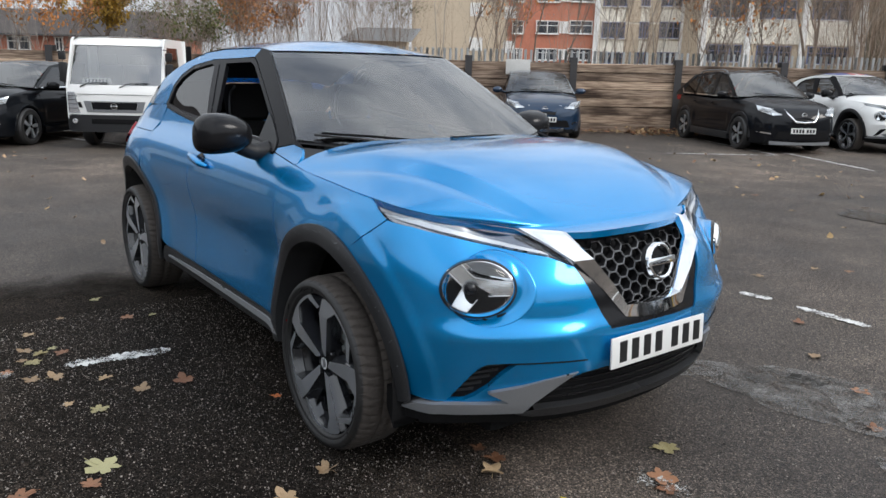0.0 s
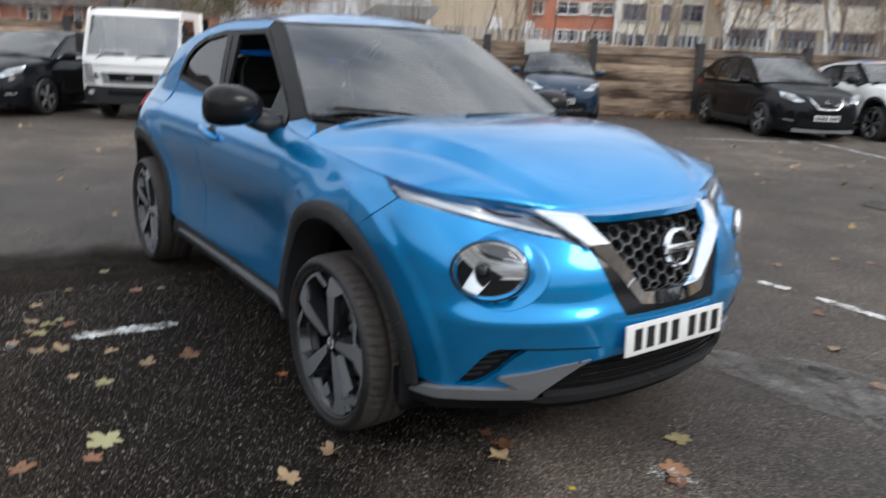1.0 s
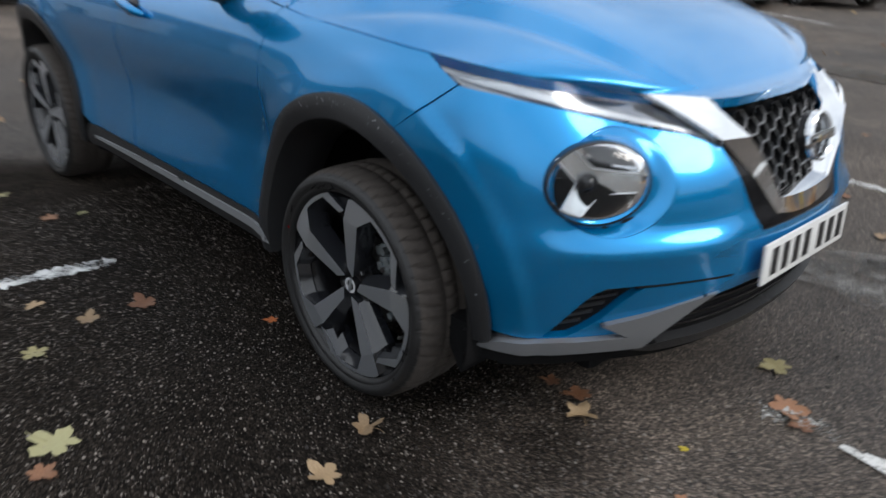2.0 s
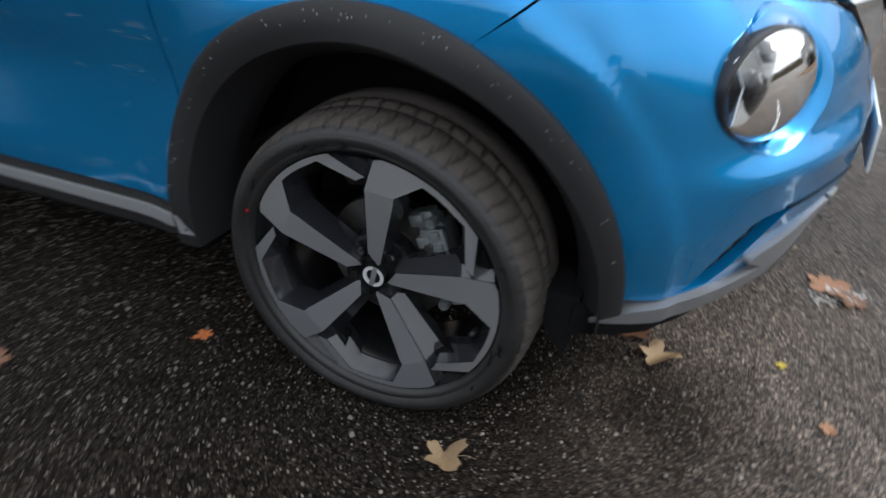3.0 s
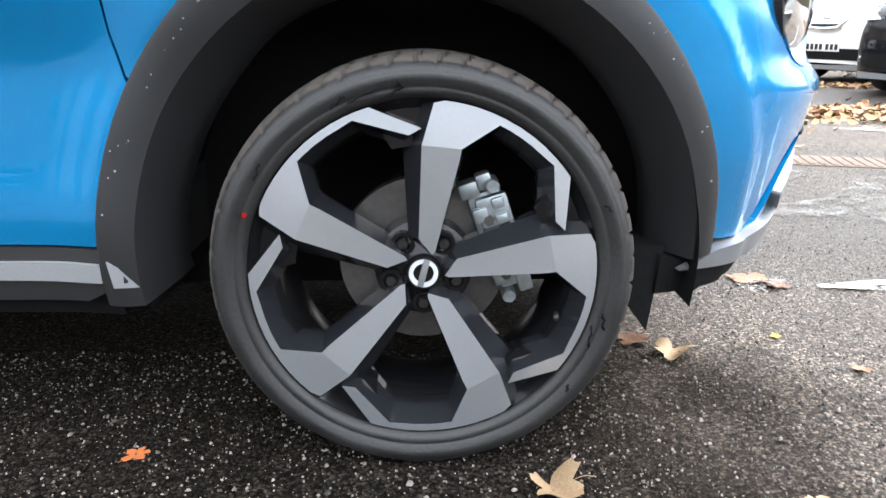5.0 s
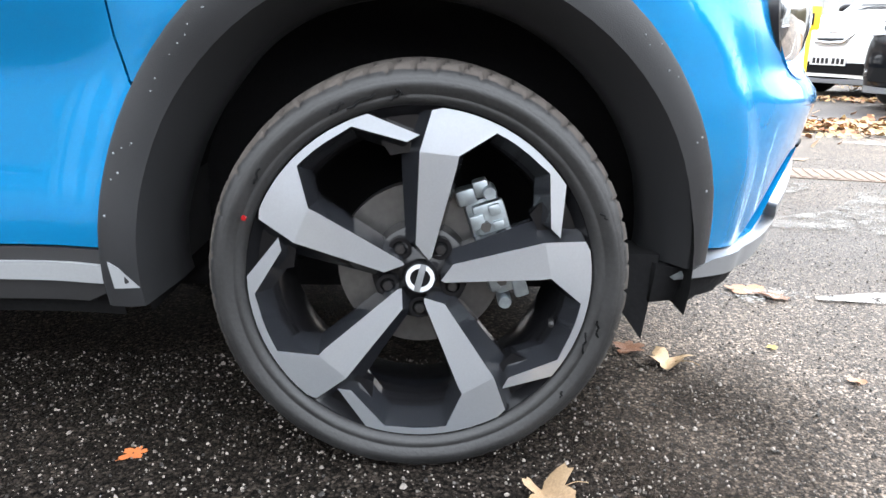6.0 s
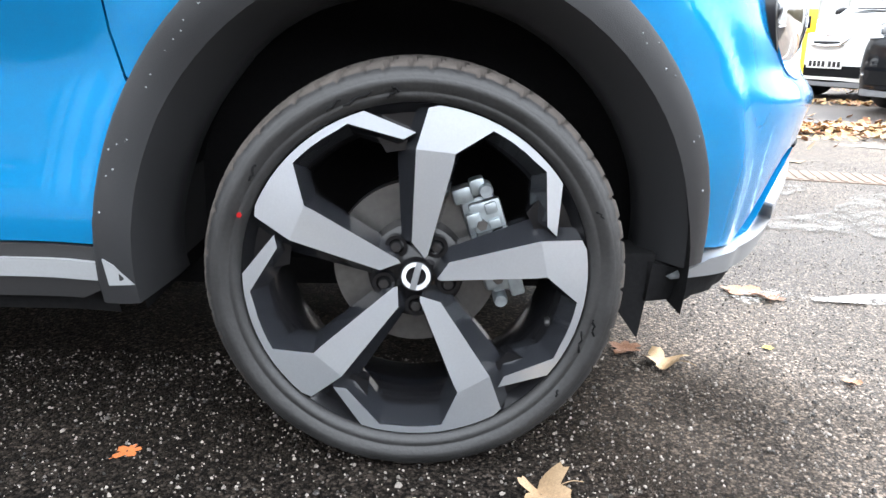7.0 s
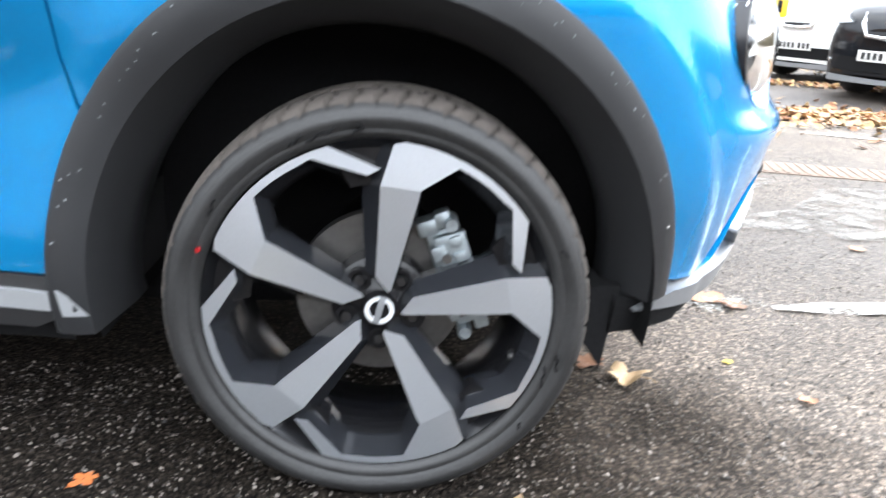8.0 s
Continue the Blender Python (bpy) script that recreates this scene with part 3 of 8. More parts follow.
    for k in range(5):
        rot = Matrix.Rotation(radians(72 * k), 4, "Y")
        sp = part("spoke", sb.copy(), WHEEL_GREY, w, "dark grey spoke with a machined face", smooth=20, m=rot)
        part("machined_face", fb.copy(), MACHINED, sp, "silver machined spoke face", smooth=3)
        if not far:
            # dark web between spokes by the lip
            a0 = radians(54.5 + 0)
            wb = bmesh.new()
            inner = [(0.263 * math.sin(a0 + radians(d)), 0.263 * math.cos(a0 + radians(d))) for d in (0, 6, 12, 18)]
            outer = [(0.205 * math.sin(a0 + radians(d)), 0.205 * math.cos(a0 + radians(d))) for d in (18, 14, 9, 4)]
            loft_outline(wb, inner + outer, inner + outer, 0.002, 0.03)
            wb.faces.new([v for v in wb.verts if abs(v.co.y - 0.002) < 1e-5])
            bmesh.ops.recalc_face_normals(wb, faces=wb.faces)
            part("web", wb, WHEEL_BLACK, sp, smooth=30)
    hub = part("hub", lathe([(0.0, 0.012), (0.030, 0.012), (0.036, 0.016), (0.062, 0.022), (0.080, 0.03), (0.085, 0.06), (0.0, 0.06)], 48), WHEEL_BLACK, w, "gloss black hub")
    cap = part("hub_cap", lathe([(0.0, 0.000), (0.018, 0.000), (0.020, -0.003), (0.0262, -0.003), (0.0275, 0.002), (0.029, 0.012)], 48), GLOSS_BLACK, hub, "black hub cap")
    part("emblem_ring", lathe([(0.0165, 0.0), (0.0165, -0.0048), (0.0235, -0.0048), (0.0235, 0.0)], 48), LAMP_RIM, cap, "chrome ring emblem")
    part("emblem_bar", box((-0.0235, -0.0055, -0.0052), (0.0235, 0.0, 0.0052), 0.001, Matrix.Rotation(radians(-76), 4, "Y")), SILVER_TRIM, cap)
    for k in range(5):
        a = radians(72 * k + 36)
        nut = lathe([(0.0, 0.006), (0.0085, 0.006), (0.0105, 0.009), (0.0105, 0.03)], 6)
        bmesh.ops.translate(nut, verts=nut.verts, vec=(0.056 * math.sin(a), 0, 0.056 * math.cos(a)))
        part("wheel_nut", nut, NUT, hub, "dark wheel nut", smooth=25)
        seat = lathe([(0.0125, 0.012), (0.0185, 0.012), (0.0195, 0.024)], 24)
        bmesh.ops.translate(seat, verts=seat.verts, vec=(0.056 * math.sin(a), 0, 0.056 * math.cos(a)))
        part("nut_seat", seat, WHEEL_BLACK, hub)
    part("brake_disc", lathe([(0.075, 0.062), (0.078, 0.074), (0.142, 0.074), (0.143, 0.098), (0.075, 0.098)], 64), STEEL, w, "grey steel brake disc")
    if not far:
        ca = bmesh.new()
        add_box(ca, (0.100, 0.056, -0.085), (0.160, 0.115, 0.085), 0.012)
        # bridge, two bolted lugs with a slot between them, guide-pin bosses and pad ears
        add_box(ca, (0.112, 0.036, 0.026), (0.166, 0.058, 0.078), 0.007)
        add_box(ca, (0.104, 0.030, 0.040), (0.128, 0.052, 0.064), 0.004)
        add_box(ca, (0.138, 0.028, 0.030), (0.158, 0.050, 0.046), 0.004)
        add_box(ca, (0.138, 0.028, 0.056), (0.158, 0.050, 0.074), 0.004)
        add_box(ca, (0.092, 0.044, 0.080), (0.126, 0.088, 0.108), 0.007)
        add_box(ca, (0.124, 0.040, 0.088), (0.150, 0.074, 0.116), 0.006)
        add_box(ca, (0.108, 0.042, -0.020), (0.152, 0.060, 0.012), 0.005)
        add_box(ca, (0.112, 0.034, -0.080), (0.150, 0.060, -0.036), 0.007)
        add_box(ca, (0.104, 0.030, -0.070), (0.122, 0.052, -0.046), 0.004)
        add_box(ca, (0.140, 0.030, -0.094), (0.164, 0.056, -0.060), 0.005)
        for bx, bz in ((0.148, 0.094), (0.120, -0.094)):
            pin = lathe([(0.0, 0.026), (0.010, 0.026), (0.012, 0.032), (0.012, 0.07)], 16)
            bmesh.ops.translate(pin, verts=pin.verts, vec=(bx, 0, bz))
            me_ = bpy.data.meshes.new("pin")
            pin.to_mesh(me_)
            pin.free()
            ca.from_mesh(me_)
            bpy.data.meshes.remove(me_)
        caliper = part("brake_caliper", ca, CALIPER, w, "bright zinc brake caliper", m=Matrix.Rotation(radians(-18), 4, "Y"))
        for dz in (0.041, -0.056):
            part("caliper_bolt", lathe([(0.0, 0.028), (0.009, 0.028), (0.010, 0.036)], 6), STEEL, caliper, smooth=20, m=Matrix.Translation((0.126, 0, dz)))
        vb = bmesh.new()
        add_tube(vb, [(0.236, 0.02, 0.0), (0.232, -0.004, 0.0)], 0.005, 8)
        part("valve", vb, RUBBER, rim, m=Matrix.Rotation(radians(20), 4, "Y"))
    return w


# ---- the compact crossover: panels ----
LAMP_C, LAMP_N = Vector((0.662, -0.662, 0.772)), Vector((0.845, -0.525, 0.09)).normalized()
LAMP_A, LAMP_B = 0.128, 0.099


def lamp_frame():
    side = LAMP_N.cross(Vector((0, 0, 1))).normalized()
    up = side.cross(LAMP_N).normalized()
    return Matrix(((side.x, up.x, LAMP_N.x, LAMP_C.x), (side.y, up.y, LAMP_N.y, LAMP_C.y), (side.z, up.z, LAMP_N.z, LAMP_C.z), (0, 0, 0, 1)))


def band(bm, a, b, close=False):
    """Faces between two lines of equal count."""
    va = [bm.verts.new(p) for p in a]
    vb = [bm.verts.new(p) for p in b]
    n = len(va)
    for i in range(n if close else n - 1):
        j = (i + 1) % n
        bm.faces.new((va[i], va[j], vb[j], vb[i]))
    return bm


def seat(parent, x, y, rear=False):
    bm = bmesh.new()
    add_box(bm, (x - 0.26, y - 0.25, 0.42), (x + 0.26, y + 0.25, 0.60), 0.06)
    cushion = part("seat_cushion", bm, SEAT_FABRIC, parent, "black fabric seat")
    lean = pose(x - 0.24, y, 0.56, 0, -16, 0)
    bm = bmesh.new()
    add_box(bm, (-0.07, -0.24, 0.0), (0.07, 0.24, 0.60), 0.06, lean)
    add_box(bm, (-0.045, -0.27, 0.10), (0.10, -0.19, 0.48), 0.035, lean)
    add_box(bm, (-0.045, 0.19, 0.10), (0.10, 0.27, 0.48), 0.035, lean)
    add_box(bm, (-0.05, -0.13, 0.60), (0.06, 0.13, 0.83), 0.045, lean)
    back = part("seat_back", bm, SEAT_FABRIC, parent, "black sports seat back with built-in headrest")
    if not rear:
        bm = bmesh.new()
        add_tube(bm, spline([lean @ Vector((0.062, sgn, zz)) for sgn, zz in ((-0.10, 0.50), (-0.135, 0.60), (-0.12, 0.74), (-0.08, 0.80))], 5), 0.007, 6)
        part("piping", bm, SILVER_TRIM, back)


def build_crossover(paint, m, label, far=False, name="parked_car", window_open=True):
    car = thing(name, label, "car", m)
    step = 0.06 if far else 0.026
    # dark inner shell that closes the seams, with open wheel wells
    def well(u, z):
        x = plan_at(u)[0][0]
        return any(math.hypot(x - cx, z - 0.35) < 0.505 for cx in (0.0, -2.636))

    def inner(a, b):
        u = a * U_END
        x = plan_at(u)[0][0]
        z = 0.24 + b * (0.80 if x < -0.5 else 0.80 - 0.10 * smoothstep(-0.5, 0.1, x) - 0.14 * smoothstep(1.0, 0.6, u))
        p, n = skin(u, z, 1.0)
        q = p - n * 0.022
        if u < 0.62 and z > 0.60:
            q.x -= 0.10 * smoothstep(0.62, 0.42, u) * smoothstep(0.60, 0.68, z)
        return q
    bm = grid(inner, 130, 20, skip=lambda a, b: well(a * U_END, inner(a, b).z))
    shell_l = mirrored(bm)
    part("inner_shell", bm, LINER, car)
    part("inner_shell", shell_l, LINER, car)
    bm = bmesh.new()
    add_box(bm, (-3.1, -0.55, 0.20), (0.62, 0.55, 0.27), 0.03)
    add_box(bm, (-2.14, -0.60, 0.21), (-0.50, 0.60, 0.30), 0.03)
    add_box(bm, (-2.14, -0.81, 0.268), (-0.52, 0.81, 0.30), 0.01)
    part("floor_pan", bm, LINER, car)
    # wheel wells
    for cx in (0.0, -2.636):
        for sg in (-1, 1):
            bm = lathe([(0.455, -0.86), (0.455, -0.52), (0.10, -0.52)], 40, "y", 200)
            bmesh.ops.rotate(bm, verts=bm.verts, cent=(0, 0, 0), matrix=Matrix.Rotation(radians(10), 3, "Y"))
            bmesh.ops.translate(bm, verts=bm.verts, vec=(cx, 0, 0.345))
            if sg > 0:
                bmesh.ops.scale(bm, vec=(1, -1, 1), verts=bm.verts)
            part("wheel_well", bm, LINER, car)

    def panel(nm, poly, mat, lab="", holes=(), off=0.0, fold=0.014, st=None, parent=car, chart=skin):
        return both(nm, sheet(poly, chart, st or step, holes, off, fold), mat, parent, lab)

    g = 0.0022
    arch_f = lambda a0, a1, n, k=0.0: ellipse_arc(-0.011, 0.36, 0.505 + k, 0.530 + k, a0, a1, n)
    arch_r = lambda a0, a1, n, k=0.0: ellipse_arc(-2.645, 0.36, 0.485 + k, 0.520 + k, a0, a1, n)
    # front wing
    wing = [(-0.445, 1.066), (-0.468, 0.90), (-0.471, 0.80), (-0.463, 0.71), (-0.446, 0.645)] + arch_f(148, 67, 22, -0.015) + [(0.27, 0.905), (0.353, 0.968), (0.235, 1.021), (0.10, 1.028), (-0.03, 1.035), (-0.20, 1.044), (-0.335, 1.053), (-0.42, 1.062)]
    panel("front_wing", xz(wing), paint, st=0.05 if far else 0.016)
    # cowl corner between wing, door and pillar
    panel("cowl_corner", xz([(-0.449, 1.067), (-0.70, 1.091), (-0.70, 1.108), (-0.56, 1.136), (-0.475, 1.129), (-0.44, 1.10), (-0.425, 1.070)]), paint, st=0.02)
    # doors
    fd = [(-0.449, 1.064), (-0.472, 0.90), (-0.475, 0.80), (-0.467, 0.71), (-0.450, 0.643)] + arch_f(150, 177, 6, -0.012) + [(-0.505, 0.380), (-1.00, 0.380), (-1.598, 0.384), (-1.612, 0.60), (-1.610, 0.85), (-1.590, 1.00), (-1.585, BELT(-1.585) - 0.012)] + [(x, BELT(x) - 0.012) for x in (-1.4, -1.2, -1.0, -0.8, -0.70)] + [(-0.70, 1.088)]
    panel("front_door", xz(fd), paint)
    rd = [(-1.604, 0.384), (-2.08, 0.390)] + arch_r(8, 62, 10, 0.0)[::1] + [(-2.44, 0.93), (-2.42, 1.05), (-2.40, BELT(-2.40) - 0.012), (-2.2, BELT(-2.2) - 0.012), (-2.0, BELT(-2.0) - 0.012), (-1.8, BELT(-1.8) - 0.012), (-1.591, BELT(-1.591) - 0.012), (-1.596, 1.0), (-1.616, 0.85), (-1.618, 0.60)]
    panel("rear_door", xz(rd), paint)
    # rear quarter and bumper, tailgate in one chart
    rq = [(-2.424, 1.05), (-2.446, 0.93)] + arch_r(66, 178, 18, 0.0) + [(-3.14, 0.38)]
    rqp = xz(rq) + [(U_END - 0.001, 0.38), (U_END - 0.001, 1.05), (U(-3.1), 1.05)]
    panel("rear_quarter", rqp, paint)
    tg = [(U(-3.1), 1.054), (U_END - 0.001, 1.054), (U_END - 0.001, 1.10), (U(-3.1), 1.10), (U(-2.75), 1.20), (U(-2.42), 1.22), (U(-2.422), 1.054)]
    panel("shoulder_panel", tg, paint)
    bl = [(U(-2.9), 1.204), (U(-3.1), 1.104), (U_END - 0.001, 1.104), (U_END - 0.001, 1.33), (U(-3.12), 1.33), (U(-2.75), 1.30), (U(-2.745), 1.21)]
    panel("rear_window", bl, PRIVACY, fold=0.0)
    panel("tail_light", xz([(-2.86, 1.0), (-2.98, 0.93), (-3.17, 0.95), (-3.19, 1.03), (-3.0, 1.07)]), RED_LENS, "red tail light", off=0.012, st=0.03)
    # pillars and rail
    def side_top(x):
        return RAIL(x) - 0.004
    rail = [(-1.385, 1.516), (-1.60, 1.508), (-1.96, 1.500), (-2.24, 1.462), (-2.38, 1.405), (-2.45, 1.34), (-2.46, 1.225), (-2.62, 1.21), (-2.74, 1.21)] + [(x, side_top(x)) for x in (-2.74, -2.65, -2.55, -2.4, -2.1, -1.8, -1.5, -1.33)]
    panel("roof_rail", xz(rail), paint)
    pil = [(-0.475, 1.132), (-0.545, 1.152), (-0.87, 1.345), (-1.205, 1.542), (-1.327, 1.556), (-1.375, 1.514), (-1.32, 1.492), (-1.10, 1.370), (-0.86, 1.235), (-0.715, 1.142), (-0.70, 1.112), (-0.56, 1.139)]
    panel("front_pillar", xz(pil), PILLAR, "gloss black windscreen pillar", off=0.003, st=0.02)
    # door windows: front one lowered, frame only
    seal_o = [(-0.71, 1.094), (-0.72, 1.142), (-0.865, 1.232), (-1.105, 1.366), (-1.325, 1.487), (-1.382, 1.511), (-1.60, 1.503), (-1.96, 1.495), (-2.232, 1.457), (-2.372, 1.40), (-2.44, 1.336), (-2.45, 1.222), (-2.40, 1.195)] + [(x, BELT(x) - 0.009) for x in (-2.2, -1.8, -1.4, -1.0)]
    hole_f = [(-0.93, 1.137), (-0.93, 1.245), (-1.12, 1.352), (-1.34, 1.470), (-1.40, 1.487), (-1.62, 1.482), (-1.735, 1.477), (-1.64, 1.30), (-1.575, 1.160), (-1.2, 1.140)]
    hole_r = [(-1.70, 1.172), (-1.80, 1.30), (-1.90, 1.462), (-1.955, 1.474), (-2.215, 1.438), (-2.345, 1.382), (-2.405, 1.325), (-2.415, 1.226), (-2.2, 1.200)]
    panel("window_surround", xz(seal_o), PILLAR, "gloss black window surround", holes=(xz(hole_f), xz(hole_r)), off=0.001, fold=0.022, st=0.022)
    panel("centre_pillar", xz([(-1.64, 1.168), (-1.695, 1.172), (-1.795, 1.30), (-1.892, 1.462), (-1.83, 1.470), (-1.72, 1.30)]), PILLAR, off=0.004, st=0.02)
    fr = sheet(xz(hole_r), skin, 0.04, (), -0.010, 0.0)
    both("rear_side_window", fr, PRIVACY, car, "dark privacy glass")
    fl = sheet(xz(hole_f), skin, 0.04, (), -0.012, 0.0)
    if not window_open:
        both("front_side_window", fl, GLASS, car)
    else:
        part("front_side_window", mirrored(fl), GLASS, car, "clear front side window")
        fl.free()
        part("window_glass_edge", sheet(xz([(-0.95, 1.118), (-0.95, 1.142), (-1.2, 1.148), (-1.57, 1.170), (-1.57, 1.14)]), skin, 0.03, (), -0.014, 0.004), GLASS, car, "lowered front window glass")
    panel("mirror_triangle", xz([(-0.715, 1.098), (-0.725, 1.140), (-0.86, 1.222), (-0.925, 1.25), (-0.932, 1.13)]), CLAD, "black mirror base", off=0.006, st=0.02)
    panel("belt_strip", xz([(-0.71, 1.088)] + [(x, BELT(x) - 0.011) for x in (-1.0, -1.5, -2.0, -2.40)] + [(x, BELT(x) + 0.013) for x in (-2.41, -2.0, -1.5, -1.0, -0.93)] + [(-0.71, 1.103)]), GLOSS_BLACK, off=0.005, st=0.02, fold=0.02)
    # lower body cladding
    def arch_clad(front):
        arc = arch_f if front else arch_r
        cx = -0.011 if front else -2.645
        a0, a1 = (-1, 188) if front else (-8, 180)
        outer = arc(a0, a1, 40)
        n = len(outer)
        rows = []
        for i, (x, z) in enumerate(outer):
            t = i / (n - 1)
            a = radians(a0 + (a1 - a0) * t)
            ix, iz = cx + (0.400 + (0.024 if front else 0.0) * max(0.0, math.cos(a))) * math.cos(a), 0.348 + 0.424 * math.sin(a)
            row = []
            for s, lift_by in ((0.0, 0.002), (0.012, 0.012), (0.08, 0.0165), (0.35, 0.021), (0.55, 0.021), (0.60, 0.014), (0.94, -0.058), (1.0, -0.075)):
                px, pz = x + (ix - x) * s, z + (iz - z) * s
                p, nn = skin(U(px), pz)
                row.append(p + nn * lift_by)
            row.append(row[-1] + Vector((0, 0.05, 0)))
            rows.append(row)
        bm = bmesh.new()
        vs = [[bm.verts.new(p) for p in r] for r in rows]
        for a, b in zip(vs, vs[1:]):
            for k in range(len(a) - 1):
                bm.faces.new((a[k], b[k], b[k + 1], a[k + 1]))
        for r in (vs[0], vs[-1]):
            try:
                bm.faces.new(r)
            except ValueError:
                pass
        bmesh.ops.recalc_face_normals(bm, faces=bm.faces)
        return bm
    clads = both("front_arch_cladding", arch_clad(True), CLAD, car, "black grained arch cladding")
    if not far:
        rd_ = random.Random(17)
        bm = bmesh.new()
        bmesh.ops.create_icosphere(bm, subdivisions=1, radius=1.0)
        drop = bpy.data.meshes.new("water_drop")
        bm.to_mesh(drop)
        bm.free()
        drop.materials.append(DROP)
        for k in range(90):
            a, s = radians(rd_.uniform(12, 172)), rd_.uniform(0.08, 0.44)
            x0, z0 = -0.011 + 0.505 * math.cos(a), 0.36 + 0.530 * math.sin(a)
            x0, z0 = x0 + (-0.011 + 0.400 * math.cos(a) - x0) * s, z0 + (0.348 + 0.424 * math.sin(a) - z0) * s
            p, nn = skin(U(x0), z0)
            o = new("water_drop", drop)
            o.parent = clads[0]
            o.matrix_basis = Matrix.LocRotScale(p + nn * 0.0185, Euler((0, 0, k)), (rd_.uniform(0.001, 0.0024),) * 3)
    both("rear_arch_cladding", arch_clad(False), CLAD, car, "black grained arch cladding")
    panel("sill_cladding", xz([(-0.500, 0.310), (-0.496, 0.345), (-0.507, 0.376), (-1.0, 0.376), (-1.6, 0.38), (-2.1, 0.386), (-2.135, 0.33), (-2.12, 0.285), (-1.6, 0.283), (-1.0, 0.283), (-0.55, 0.285)]), CLAD_DARK, "black sill cladding", off=0.004, st=0.025)
    panel("sill_trim", xz([(-0.515, 0.322), (-0.505, 0.352), (-0.56, 0.354), (-1.0, 0.352), (-1.6, 0.349), (-2.05, 0.338), (-2.05, 0.327), (-1.6, 0.326), (-1.0, 0.324)]), SILL_TRIM, "grey sill trim", off=0.012, st=0.025)
    panel("sill_cap", xz([(-0.458, 0.318), (-0.494, 0.318), (-0.500, 0.362), (-0.485, 0.352)]), SILL_TRIM, off=0.021, st=0.015)
    if not far:
        # mud flap before the front tyre and underside of the bumper
        bm = bmesh.new()
        for y in (-0.815, -0.72):
            bm.faces.new([bm.verts.new(p) for p in ((0.335, y, 0.36), (0.345, y, 0.27), (0.392, y, 0.203), (0.404, y, 0.30), (0.412, y, 0.36))])
        bm.faces.ensure_lookup_table()
        p, q = bm.faces[0].verts[:], bm.faces[1].verts[:]
        for i in range(5):
            bm.faces.new((p[i], p[(i + 1) % 5], q[(i + 1) % 5], q[i]))
        bmesh.ops.recalc_face_normals(bm, faces=bm.faces)
        both("air_deflector", bm, LINER, car)
    # ---- nose ----
    lamp_uc, lamp_zc, la, lb = UW(0.650), 0.768, 0.163, 0.120
    hole = [(lamp_uc + la * math.cos(radians(a)), lamp_zc + lb * math.sin(radians(a))) for a in range(0, 360, 6)]
    fog = [(0.845, 0.366), (0.825, 0.385), (0.785, 0.43), (0.742, 0.48), (0.715, 0.506), (0.69, 0.518), (0.58, 0.522), (0.61, 0.500), (0.64, 0.474), (0.685, 0.425), (0.735, 0.390), (0.775, 0.370)]
    zero = 0.0005
    bumper = [(zero, 0.618), (UY(0.235, 0.618), 0.618), (UY(0.26, 0.66), 0.66), (UY(0.305, 0.76), 0.76), (UY(0.335, 0.83), 0.83), (UY(0.41, 0.862), 0.862), (UY(0.52, 0.885), 0.885), (UY(0.63, 0.912), 0.912), (UY(0.72, 0.937), 0.937), (UY(0.78, 0.955), 0.955), (U(0.358), 0.966), (U(0.274), 0.902), (U(0.196), 0.846)] \
        + [(U(x), z) for x, z in arch_f(64, 8, 14, -0.015)] + [(U(0.458), 0.372), (UW(0.80), 0.362), (UW(0.72), 0.358), (UW(0.62), 0.356), (UW(0.55), 0.37), (UW(0.44), 0.43), (UW(0.33), 0.468), (UW(0.25), 0.478), (zero, 0.478)]
    panel("bumper_cover", bumper, paint, "", holes=(hole, fog), fold=0.028, st=0.04 if far else 0.0145, chart=skin_tucked)
    panel("fog_vent", [(0.90, 0.358), (0.83, 0.45), (0.765, 0.52), (0.72, 0.532), (0.54, 0.532), (0.54, 0.50), (0.60, 0.47), (0.66, 0.40), (0.73, 0.358)], GLOSS_BLACK, "black slatted corner vent", off=-0.026, fold=0, chart=skin_tucked)
    if not far:
        for k in range(5):
            z0 = 0.385 + 0.026 * k
            uu = 0.852 - 0.029 * k
            panel("vent_slat", [(uu, z0), (uu - 0.115, z0 + 0.018), (uu - 0.115, z0 + 0.027), (uu, z0 + 0.009)], CLAD_DARK, off=-0.018, st=0.02, chart=skin_tucked)
    # lower grey trim, lip and intake
    panel("bumper_trim", [(1.03, 0.320), (0.95, 0.350), (0.79, 0.362), (0.69, 0.364), (0.605, 0.366), (0.685, 0.408), (0.58, 0.428), (0.48, 0.453), (0.36, 0.476), (0.45, 0.41), (0.51, 0.365), (0.55, 0.324), (0.62, 0.323), (0.76, 0.322), (0.90, 0.316)], SILVER_TRIM, "silver-grey lower bumper trim", off=0.007, fold=0.045, st=0.02)
    if not far:
        # A thin dark bar stands in for the shade in the bumper's crease.
        bm = bmesh.new()
        add_tube(bm, [skin(0.62 - 0.29 * k / 12, 0.519)[0] for k in range(13)], 0.003, 5)
        both("crease_shade_line", bm, LINER, car)
    both("bumper_under", sheet([(U(0.405), 0.275), (U(0.408), 0.345), (U(0.455), 0.335), (UW(0.81), 0.326), (UW(0.74), 0.32), (UW(0.62), 0.316), (UW(0.55), 0.318), (UW(0.45), 0.30), (zero, 0.30), (zero, 0.25), (UW(0.6), 0.262)], skin, 0.03, (), -0.006, 0.03), LINER, car)
